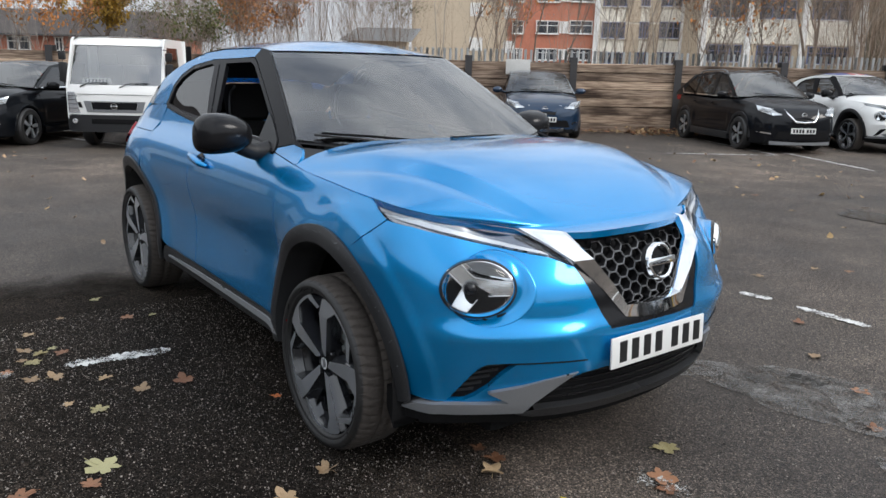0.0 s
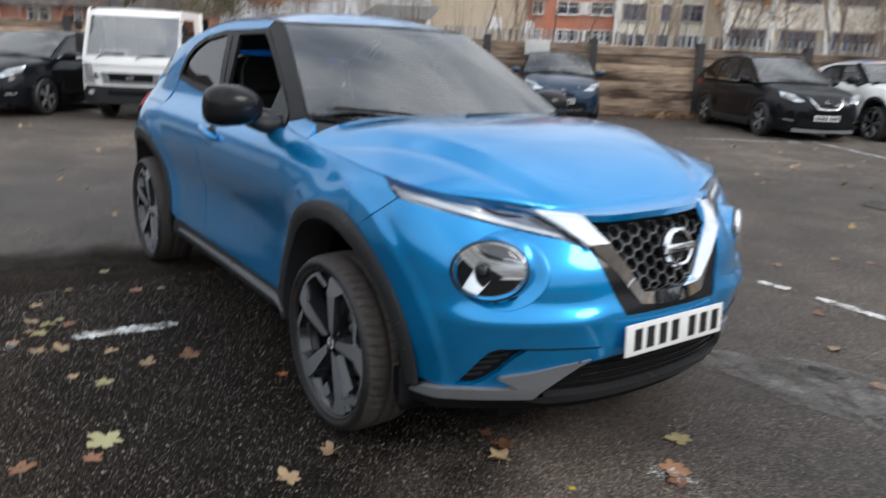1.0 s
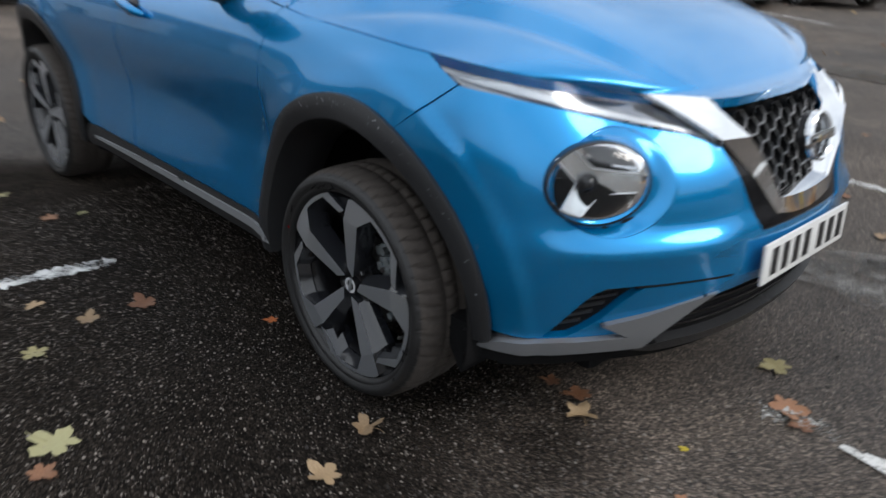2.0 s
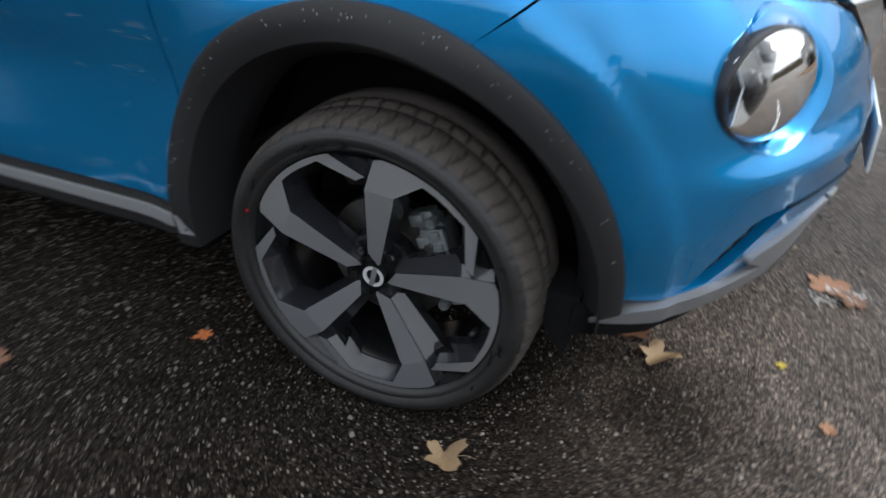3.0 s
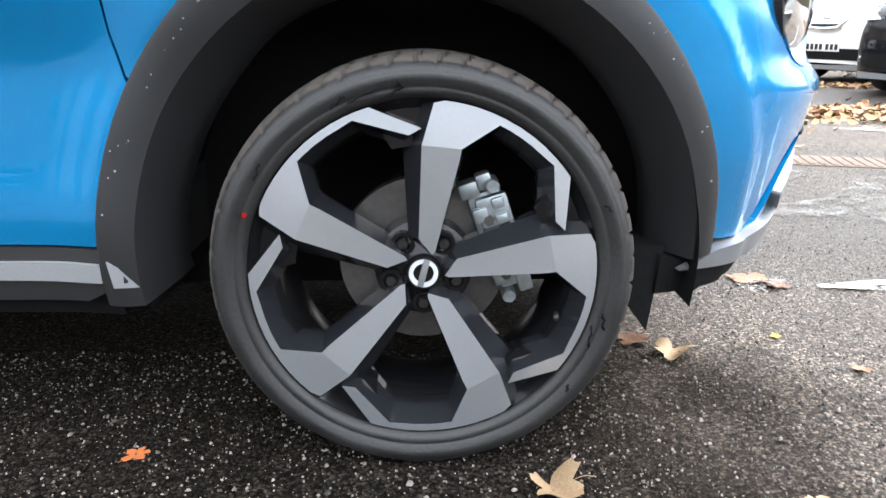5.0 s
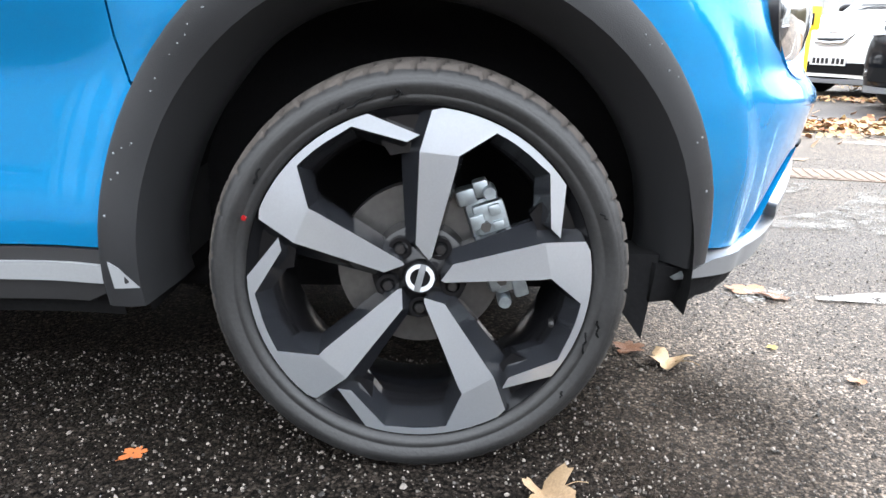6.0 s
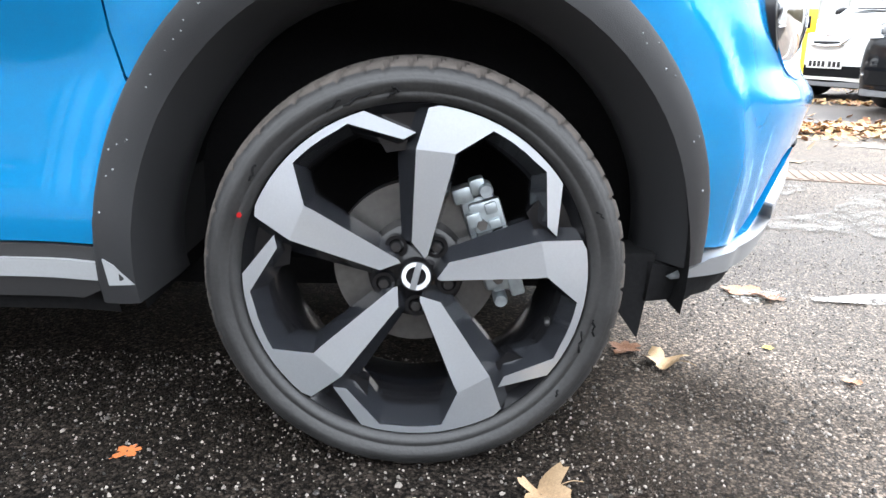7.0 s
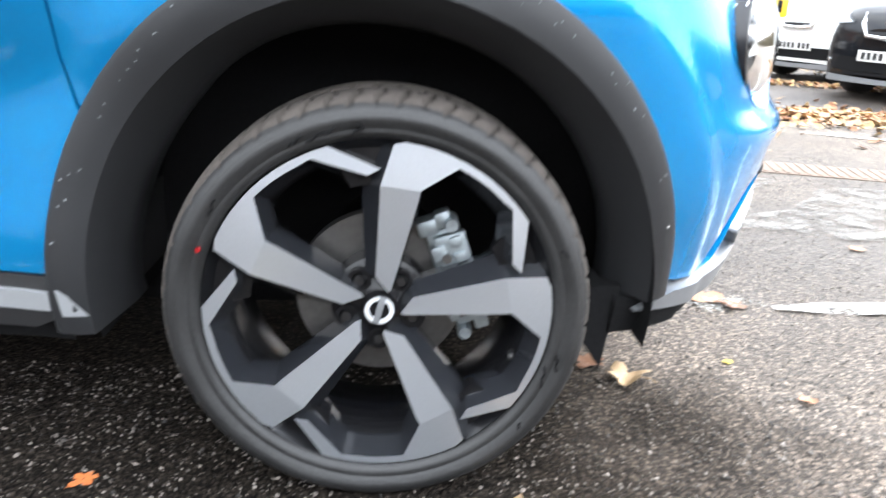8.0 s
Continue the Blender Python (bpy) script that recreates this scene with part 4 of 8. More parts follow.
    # Lip in black plastic: the shade on its down-turned face is in the colour.
    both("front_lip", sheet([(zero, 0.300), (zero, 0.335), (UW(0.30), 0.335), (UW(0.45), 0.338), (UW(0.54), 0.330), (UW(0.56), 0.318), (UW(0.50), 0.303), (UW(0.3), 0.300)], skin, 0.025, (), 0.006, 0.05), CLAD, car, "front lip, blackened in place of shade")
    both("lower_intake", sheet([(zero, 0.33), (zero, 0.482), (UW(0.26), 0.482), (UW(0.34), 0.46), (UW(0.45), 0.40), (UW(0.54), 0.335)], skin, 0.03, (), -0.035, 0.0), LINER, car)
    if not far:
        for z0 in (0.362, 0.392, 0.422, 0.452):
            w1 = 0.50 - (z0 - 0.36) * 2.1
            both("intake_slat", sheet([(zero, z0), (zero, z0 + 0.009), (UW(w1), z0 + 0.009), (UW(w1 + 0.02), z0)], skin, 0.03, (), -0.015, 0.02), GLOSS_BLACK, car)
    # number plate: bars for its characters
    plate = part("number_plate", box((-0.004, -0.26, -0.0555), (0.004, 0.26, 0.0555), 0.003), PLATE_WHITE, car, "white front number plate", m=pose(0.897, 0, 0.537, 0, -3, 0))
    for k, y in enumerate((-0.20, -0.137, -0.072, -0.008, 0.085, 0.150, 0.215)):
        part("plate_bar", box((0.004, y - 0.019, -0.038), (0.0052, y + 0.019, 0.038)), PLATE_INK, plate, smooth=0)
    # headlamp
    fm = lamp_frame()
    lens_edge = [fm @ Vector((LAMP_A * math.cos(radians(a)), LAMP_B * math.sin(radians(a)), 0)) for a in range(0, 360, 6)]
    # match the order of the opening: its angle 0 points to larger u, away from the nose
    edge = []
    for a in range(0, 360, 6):
        u, z = lamp_uc + la * math.cos(radians(a)), lamp_zc + lb * math.sin(radians(a))
        edge.append(skin(u, z)[0])
    best = min(range(60), key=lambda k: (lens_edge[k] - edge[0]).length)
    sgn = 1 if (lens_edge[(best + 5) % 60] - edge[5]).length < (lens_edge[(best - 5) % 60] - edge[5]).length else -1
    lens_o = [lens_edge[(best + sgn * k) % 60] for k in range(60)]
    bm = bmesh.new()
    lines = []
    for t, dn in ((0, 0.0), (0.06, 0.002), (0.16, 0.001), (0.4, -0.012), (0.7, -0.022), (1.0, -0.020)):
        lines.append([edge[k].lerp(lens_o[k], t) + LAMP_N * dn for k in range(60)])
    vs = [[bm.verts.new(p) for p in ln] for ln in lines]
    for a, b in zip(vs, vs[1:]):
        for k in range(60):
            bm.faces.new((a[k], a[(k + 1) % 60], b[(k + 1) % 60], b[k]))
    bmesh.ops.recalc_face_normals(bm, faces=bm.faces)
    for f in bm.faces[:1]:
        if f.normal.dot(LAMP_N) < 0:
            bmesh.ops.reverse_faces(bm, faces=bm.faces)
    both("lamp_surround", bm, paint, car)

    def lamp_part(nm, bm, mat, parents, lab=""):
        bmesh.ops.transform(bm, matrix=fm, verts=bm.verts)
        m2 = mirrored(bm)
        return part(nm, bm, mat, parents[0], lab), part(nm, m2, mat, parents[1], lab)
    bezel = lathe([(0.98, -0.06), (1.02, -0.028), (1.01, -0.012), (0.965, -0.010), (0.955, -0.03), (0.93, -0.065), (0.0, -0.075)], 60, "z")
    for v in bezel.verts:
        v.co.x *= LAMP_A
        v.co.y *= LAMP_B
    lamps = lamp_part("headlamp", bezel, LAMP_DARK, (car, car), "round projector headlamp with a Y-shaped reflector")
    dome = lathe([(0.97, -0.014), (0.9, 0.0), (0.7, 0.012), (0.4, 0.021), (0.0, 0.025)], 60, "z")
    for v in dome.verts:
        v.co.x *= LAMP_A
        v.co.y *= LAMP_B
    lamp_part("lens", dome, LENS, lamps, "clear lamp lens")
    star = [(0.82, 0.60), (0.50, 0.86), (0.10, 0.36), (-0.26, 0.28), (-0.92, 0.20), (-0.94, -0.24), (-0.26, -0.28), (-0.02, -0.36), (0.34, -0.88), (0.70, -0.64), (0.38, 0.02)]
    dish = lambda x, y: (Vector((x * LAMP_A, y * LAMP_B, -0.040 + 0.030 * math.hypot(x - 0.17, y) - 0.007 * math.hypot(x - 0.17, y) ** 2 - 0.012 * abs(y) * (1 if x < -0.1 else 0))), Vector((0, 0, 1)))
    reflectors = lamp_part("reflector", sheet(star, dish, 0.12, (), 0.0, 0.020), REFLECTOR, lamps, "bright Y-shaped reflector")
    bm = bmesh.new()
    add_tube(bm, [dish(x, y)[0] + Vector((0, 0, 0.001)) for x, y in dense(star + star[:1], 0.15)], 0.0016, 5)
    lamp_part("reflector_edge", bm, LAMP_RIM, reflectors, "white light-guide edge")
    rb_ = random.Random(5)
    bm = bmesh.new()
    rings = []
    for k, rr in enumerate((0.20, 0.45, 0.70, 0.93)):
        rings.append([bm.verts.new((LAMP_A * (rr * math.cos(2 * math.pi * (i + 0.5 * (k % 2)) / 14)), LAMP_B * rr * math.sin(2 * math.pi * (i + 0.5 * (k % 2)) / 14), -0.060 + 0.026 * rr * rr + rb_.uniform(-0.005, 0.005))) for i in range(14)])
    for ra, rb2 in zip(rings, rings[1:]):
        for i in range(14):
            j = (i + 1) % 14
            bm.faces.new((ra[i], rb2[i], rb2[j], ra[j]))
    bmesh.ops.triangulate(bm, faces=bm.faces[:])
    for f in bm.faces:
        for e in f.edges:
            e.smooth = False
    lamp_part("reflector_bowl", bm, CHROME, lamps, "faceted chrome reflector bowl")
    smoky = [(0.36, 0.88), (-0.10, 0.95), (-0.62, 0.74), (-0.90, 0.32), (-0.28, 0.42), (0.03, 0.52)]
    lamp_part("upper_reflector", sheet(smoky, lambda x, y: (Vector((x * LAMP_A, y * LAMP_B, -0.034 + 0.008 * y)), Vector((0, 0, 1))), 0.2, (), 0.0, 0.01), SILVER_TRIM, lamps, "smoky grey upper reflector")
    ball = lathe([(0.024, -0.04), (0.024, -0.026), (0.020, -0.022), (0.018, -0.026), (0.014, -0.020), (0.0, -0.014)], 24, "z")
    bmesh.ops.translate(ball, verts=ball.verts, vec=(0.17 * LAMP_A, 0, 0.002))
    lamp_part("projector", ball, LAMP_DARK, lamps)
    # running-light strip along the wing top
    drl = [(U(0.238), 1.0215), (U(0.353), 0.970), (UY(0.78, 0.958), 0.958), (UY(0.72, 0.940), 0.940), (UY(0.63, 0.915), 0.915), (UY(0.52, 0.888), 0.888), (UY(0.41, 0.865), 0.865), (UY(0.318, 0.835), 0.835), (UY(0.335, 0.85), 0.85), (UY(0.40, 0.905), 0.905), (UY(0.462, 0.947), 0.947), (UY(0.53, 0.957), 0.957), (UY(0.60, 0.970), 0.970), (UY(0.68, 0.985), 0.985), (UY(0.745, 0.999), 0.999), (UY(0.79, 1.011), 1.011)]
    bed = sheet(drl, skin, 0.02, (), -0.022, 0.0)
    lamps2 = both("running_light", bed, DARK_CHROME, car, "slim running light strip with clear cover")
    drl_in = [(U(0.335), 0.985), (UY(0.77, 0.966), 0.966), (UY(0.63, 0.926), 0.926), (UY(0.50, 0.893), 0.893), (UY(0.40, 0.872), 0.872), (UY(0.42, 0.884), 0.884), (UY(0.52, 0.910), 0.910), (UY(0.64, 0.943), 0.943), (UY(0.76, 0.980), 0.980)]
    b1 = sheet(drl_in, skin, 0.02, (), -0.008, 0.012)
    b2 = mirrored(b1)
    part("light_guide", b1, LAMP_RIM, lamps2[0])
    part("light_guide", b2, LAMP_RIM, lamps2[1])
    c1 = sheet(drl, skin, 0.025, (), -0.001, 0.006)
    c2 = mirrored(c1)
    part("cover", c1, LENS, lamps2[0], "clear cover")
    part("cover", c2, LENS, lamps2[1], "clear cover")
    # black panel that holds the grille
    blk = [(zero, 0.614), (UY(0.232, 0.614), 0.614), (UY(0.256, 0.66), 0.66), (UY(0.301, 0.76), 0.76), (UY(0.333, 0.83), 0.83), (UY(0.30, 0.845), 0.845), (UY(0.25, 0.78), 0.78), (UY(0.17, 0.70), 0.70), (UY(0.13, 0.645), 0.645), (zero, 0.640)]
    panel("grille_panel", blk, GLOSS_BLACK, "gloss black panel round the grille", off=-0.006, st=0.02, fold=0.05)

    def grille(y, z):
        t = (z - 0.64) / 0.29
        return Vector((0.842 - 0.105 * t - 0.12 * t * t * 0.2 - 0.25 * y * y, y, z)), Vector((0.93, 0, 0.36))
    part("grille_back", sheet([(-0.32, 0.915), (-0.30, 0.84), (-0.16, 0.645), (0.16, 0.645), (0.30, 0.84), (0.32, 0.915)], grille, 0.03, (), -0.035, 0.0), LINER, car)
    bars = bmesh.new()
    R = 0.031
    gpoly = [(-0.298, 0.890), (-0.262, 0.84), (-0.150, 0.676), (0.150, 0.676), (0.262, 0.84), (0.298, 0.890)]
    for r in range(0, 14):
        for c in range(-6, 7):
            cy, cz = (c + (0.5 if r % 2 else 0.0)) * 3 * R, 0.655 + r * 0.0216
            if not inside((cy, cz), gpoly):
                continue
            ring = [(cy + 0.87 * R * math.cos(radians(60 * k)), cz + 0.87 * R * math.sin(radians(60 * k)) * 0.80) for k in range(6)]
            outer = [(cy + (y - cy) * 1.14, cz + (z - cz) * 1.14) for y, z in ring]
            a = [bars.verts.new(grille(y, z)[0]) for y, z in outer]
            b = [bars.verts.new(grille(y, z)[0] + Vector((-0.003, 0, 0))) for y, z in ring]
            d = [bars.verts.new(grille(y, z)[0] + Vector((-0.026, 0, 0.003))) for y, z in ring]
            # Front edges pale as if lit, cell walls black as if shaded, by colour.
            for k in range(6):
                j = (k + 1) % 6
                bars.faces.new((a[k], a[j], b[j], b[k]))
                bars.faces.new((b[k], b[j], d[j], d[k])).material_index = 1
    part("grille_mesh", bars, [GRILLE_LIT, LINER], car, "black honeycomb grille mesh, front edges paler as if lit", smooth=30)
    # chrome frame: outer and inner edge of the right half, swept with a raised face
    O = [(0.622, -0.462, 0.951), (0.700, -0.395, 0.900), (0.768, -0.334, 0.848), (0.828, -0.245, 0.750), (0.866, -0.160, 0.648), (0.876, -0.08, 0.637), (0.880, 0.0, 0.634)]
    I = [(0.712, -0.322, 0.937), (0.760, -0.305, 0.900), (0.812, -0.282, 0.858), (0.838, -0.215, 0.775), (0.848, -0.150, 0.690), (0.852, -0.08, 0.684), (0.854, 0.0, 0.682)]
    Of, If = O + [(x, -y, z) for x, y, z in O[-2::-1]], I + [(x, -y, z) for x, y, z in I[-2::-1]]
    bm = bmesh.new()
    ol, il = [Vector(p) for p in Of], [Vector(p) for p in If]
    back_o = [p + Vector((-0.05, 0, -0.006)) for p in ol]
    back_i = [p + Vector((-0.06, 0, 0.004)) for p in il]
    ridge = [a.lerp(b, 0.85) + Vector((0.010, 0, 0.004)) for a, b in zip(ol, il)]
    rows = [back_o, ol, ridge, il, back_i]
    vs = [[bm.verts.new(p) for p in r] for r in rows]
    for a, b in zip(vs, vs[1:]):
        for k in range(len(a) - 1):
            bm.faces.new((a[k], a[k + 1], b[k + 1], b[k]))
    bmesh.ops.recalc_face_normals(bm, faces=bm.faces)
    part("grille_frame", bm, CHROME, car, "chrome V-shaped grille frame", smooth=25)
    # badge: a ring crossed by a bar
    ring = lathe([(0.052, -0.008), (0.054, 0.006), (0.060, 0.011), (0.066, 0.006), (0.068, -0.008)], 48, "x")
    bmesh.ops.scale(ring, vec=(1, 1.0, 1.0), verts=ring.verts)
    em = pose(0.866, 0, 0.828, 0, -14, 0)
    badge = part("badge", ring, CHROME, car, "chrome ring badge with a crossbar", m=em)
    part("badge_bar", box((-0.006, -0.074, -0.013), (0.012, 0.074, 0.013), 0.003), CHROME, badge)
    part("badge_back", lathe([(0.0, -0.012), (0.056, -0.012), (0.066, -0.03)], 40, "x"), GLOSS_BLACK, badge)
    # ---- bonnet, glass, roof ----
    bon = grid(lambda a, b: bonnet_point(a, b * 2 - 1), 22 if far else 60, 24 if far else 110)
    bmesh.ops.recalc_face_normals(bon, faces=bon.faces)
    if sum(f.normal.z for f in bon.faces) < 0:
        bmesh.ops.reverse_faces(bon, faces=bon.faces)
    r = bmesh.ops.extrude_edge_only(bon, edges=[e for e in bon.edges if e.is_boundary])
    for v in r["geom"]:
        if isinstance(v, bmesh.types.BMVert):
            v.co += Vector((-0.004 if v.co.x > 0.4 else 0, 0.006 if v.co.y < 0 else -0.006, -0.025))
    part("bonnet", bon, paint, car, smooth=50)
    ws = grid(lambda a, b: windscreen_point(0.02 + a * 0.955, (b * 2 - 1) * 0.985), 18, 26)
    part("windscreen", facing(ws, (0.6, 0, 0.8)), GLASS, car, "clear windscreen reflecting the sky")
    # black ceramic border of the screen
    bor = grid(lambda a, b: windscreen_point(a, b * 2 - 1) + Vector((-0.003, 0, -0.006)), 40, 60, skip=lambda a, b: 0.075 < a < 0.965 and abs(b * 2 - 1) < 0.955)
    part("windscreen_border", bor, GLOSS_BLACK, car, "black screen border")
    cowl = grid(lambda a, b: windscreen_point(-0.02 - 0.10 * a, (b * 2 - 1) * 0.98) + Vector((0.05 * a, 0, -0.012 - 0.012 * a)), 4, 24)
    part("cowl", cowl, CLAD, car, "black cowl grille")
    roof = grid(lambda a, b: roof_point(a, b * 2 - 1), 30, 28)
    bmesh.ops.recalc_face_normals(roof, faces=roof.faces)
    if sum(f.normal.z for f in roof.faces) < 0:
        bmesh.ops.reverse_faces(roof, faces=roof.faces)
    part("roof", roof, paint, car)
    bm = grid(lambda a, b: roof_point(0.97 + a * 0.10, b * 2 - 1) + Vector((0, 0, 0.005)), 4, 24)
    part("roof_spoiler", thicken(bm, 0.03), paint, car)
    # headlining
    hl = grid(lambda a, b: roof_point(a * 0.98, b * 2 - 1) + Vector((0, 0, -0.035)), 12, 12)
    part("headlining", hl, varied_once("pale_headlining", (0.30, 0.29, 0.28), 0.9), car)
    # wipers
    for y0, y1, dx in ((-0.10, -0.62, 0.0), (0.45, -0.06, 0.0)):
        a, b = windscreen_point(0.0, y0 / 0.72), windscreen_point(0.055, y1 / 0.72)
        bm = bmesh.new()
        up = Vector((0.012, 0, 0.022))
        add_tube(bm, spline([a + up * 0.6, a.lerp(b, 0.4) + up * 1.3, b + up], 8), 0.006, 6)
        wiper = part("wiper", bm, LINER, car, "black wiper arm")
        bm = bmesh.new()
        add_tube(bm, [a.lerp(b, 0.25) + up * 0.5, b.lerp(a, -0.05) + up * 0.5], 0.005, 5)
        part("wiper_blade", bm, RUBBER, wiper)
    # door mirrors
    bm = bmesh.new()
    bmesh.ops.create_uvsphere(bm, u_segments=28, v_segments=18, radius=1.0)
    for v in bm.verts:
        c = v.co
        k = 1.0 if c.x > 0 else 0.55
        v.co = Vector((c.x * 0.115 * k, math.copysign(abs(c.y) ** 0.78, c.y) * 0.130 * (1 - 0.10 * c.z), (abs(c.z) ** 0.72) * (1 if c.z > 0 else -1) * 0.088 * (1 - 0.18 * c.y)))
        if v.co.x < -0.045:
            v.co.x = -0.045
    bmesh.ops.translate(bm, verts=bm.verts, vec=(-0.77, -0.975, 1.176))
    folded = mirrored(bm)
    bmesh.ops.translate(folded, verts=folded.verts, vec=(-0.05, -0.075, -0.014))
    mirrors = part("door_mirror", bm, GLOSS_BLACK, car, "gloss black door mirror"), part("door_mirror", folded, GLOSS_BLACK, car, "gloss black door mirror")
    bm = bmesh.new()
    add_tube(bm, spline([(-0.80, -0.745, 1.085), (-0.80, -0.82, 1.085), (-0.79, -0.90, 1.115)], 6), 0.03, 10, radii=[0.05, 0.048, 0.046, 0.044, 0.042, 0.040, 0.038, 0.037, 0.036, 0.035, 0.035, 0.034, 0.034])
    stalk_l = mirrored(bm)
    part("mirror_arm", bm, CLAD, mirrors[0])
    part("mirror_arm", stalk_l, CLAD, mirrors[1])
    bm = bmesh.new()
    add_box(bm, (-0.822, -1.045, 1.125), (-0.815, -0.90, 1.230), 0.003)
    b2 = mirrored(bm)
    part("mirror_glass", bm, CHROME, mirrors[0])
    part("mirror_glass", b2, CHROME, mirrors[1])
    bm = sheet([(-1.09, 1.142), (-1.07, 1.150), (-0.90, 1.150), (-0.88, 1.142), (-0.90, 1.136), (-1.07, 1.136)], lambda y, z: (Vector((-0.785 + 0.118 * math.sqrt(max(0.02, 1 - ((y + 0.985) / 0.13) ** 2)), y, z)), Vector((1, 0, 0))), 0.02, (), 0.0, 0.01)
    b2 = mirrored(bm)
    part("indicator_line", bm, LAMP_DARK, mirrors[0])
    part("indicator_line", b2, LAMP_DARK, mirrors[1])
    # door handle
    bm = bmesh.new()
    path = spline([skin(U(x), z)[0] + skin(U(x), z)[1] * o for x, z, o in ((-1.315, 0.958, 0.004), (-1.345, 0.962, 0.030), (-1.42, 0.972, 0.040), (-1.50, 0.983, 0.036), (-1.535, 0.988, 0.010))], 8)
    add_tube(bm, path, 0.017, 12, radii=[0.011 + 0.008 * math.sin(math.pi * i / (len(path) - 1)) for i in range(len(path))])
    both("door_handle", bm, paint, car, "body-coloured door handle")
    panel("handle_recess", xz([(-1.445 + 0.058 * math.cos(radians(a)), 0.978 + 0.034 * math.sin(radians(a))) for a in range(0, 360, 20)]), GLOSS_BLACK, off=0.0035, st=0.02, fold=0.0)
    # ---- cabin ----
    bm = bmesh.new()
    add_box(bm, (-0.86, -0.70, 0.78), (-0.42, 0.70, 1.045), 0.07)
    add_box(bm, (-0.92, -0.13, 0.50), (-0.55, 0.13, 0.95), 0.05)
    add_box(bm, (-1.02, 0.22 - 0.44 - 0.14, 0.98), (-0.80, -0.22, 1.09), 0.04)
    part("dashboard", bm, CABIN, car, "dark grey dashboard")
    bm = lathe([(0.172, -0.012), (0.184, -0.016), (0.196, 0.0), (0.184, 0.014), (0.172, 0.012), (0.166, 0.0), (0.172, -0.012)], 40, "x")
    add_box(bm, (-0.02, -0.17, -0.03), (0.02, 0.17, 0.03), 0.012)
    add_box(bm, (-0.03, -0.06, -0.17), (0.02, 0.06, 0.05), 0.02)
    part("steering_wheel", bm, CABIN, car, "dark steering wheel", m=pose(-1.06, -0.36, 0.98, 0, -24, 0))
    for y in (-0.36, 0.36):
        seat(car, -1.58, y)
        seat(car, -2.38, y, True)
    part("rear_view_mirror", box((-1.02, -0.10, 1.44), (-0.99, 0.10, 1.505), 0.012), CABIN, car)
    bm = bmesh.new()
    for sg in (-1, 1):
        add_box(bm, (-2.4, 0.70 * sg - 0.03, 0.40), (-0.5, 0.70 * sg + 0.03, 1.06), 0.02)
    add_box(bm, (-2.95, -0.6, 0.40), (-2.70, 0.6, 1.0), 0.05)
    add_box(bm, (-0.50, -0.68, 0.30), (-0.44, 0.68, 1.02), 0.01)
    part("cabin_trim", bm, CABIN, car)
    # wheels
    for cx in (0.0, -2.636):
        wheel(car, pose(cx, -0.885, HUB_Z), far)
        wheel(car, pose(cx, 0.885, HUB_Z, 0, 0, 180), far)
    return car


_once = {}


def varied_once(name, *a, **k):
    if name not in _once:
        _once[name] = varied(name, *a, **k)
    return _once[name]


main_car = build_crossover(BLUE, Matrix.Identity(4), "bright metallic blue crossover, driver's window lowered, on tarmac")


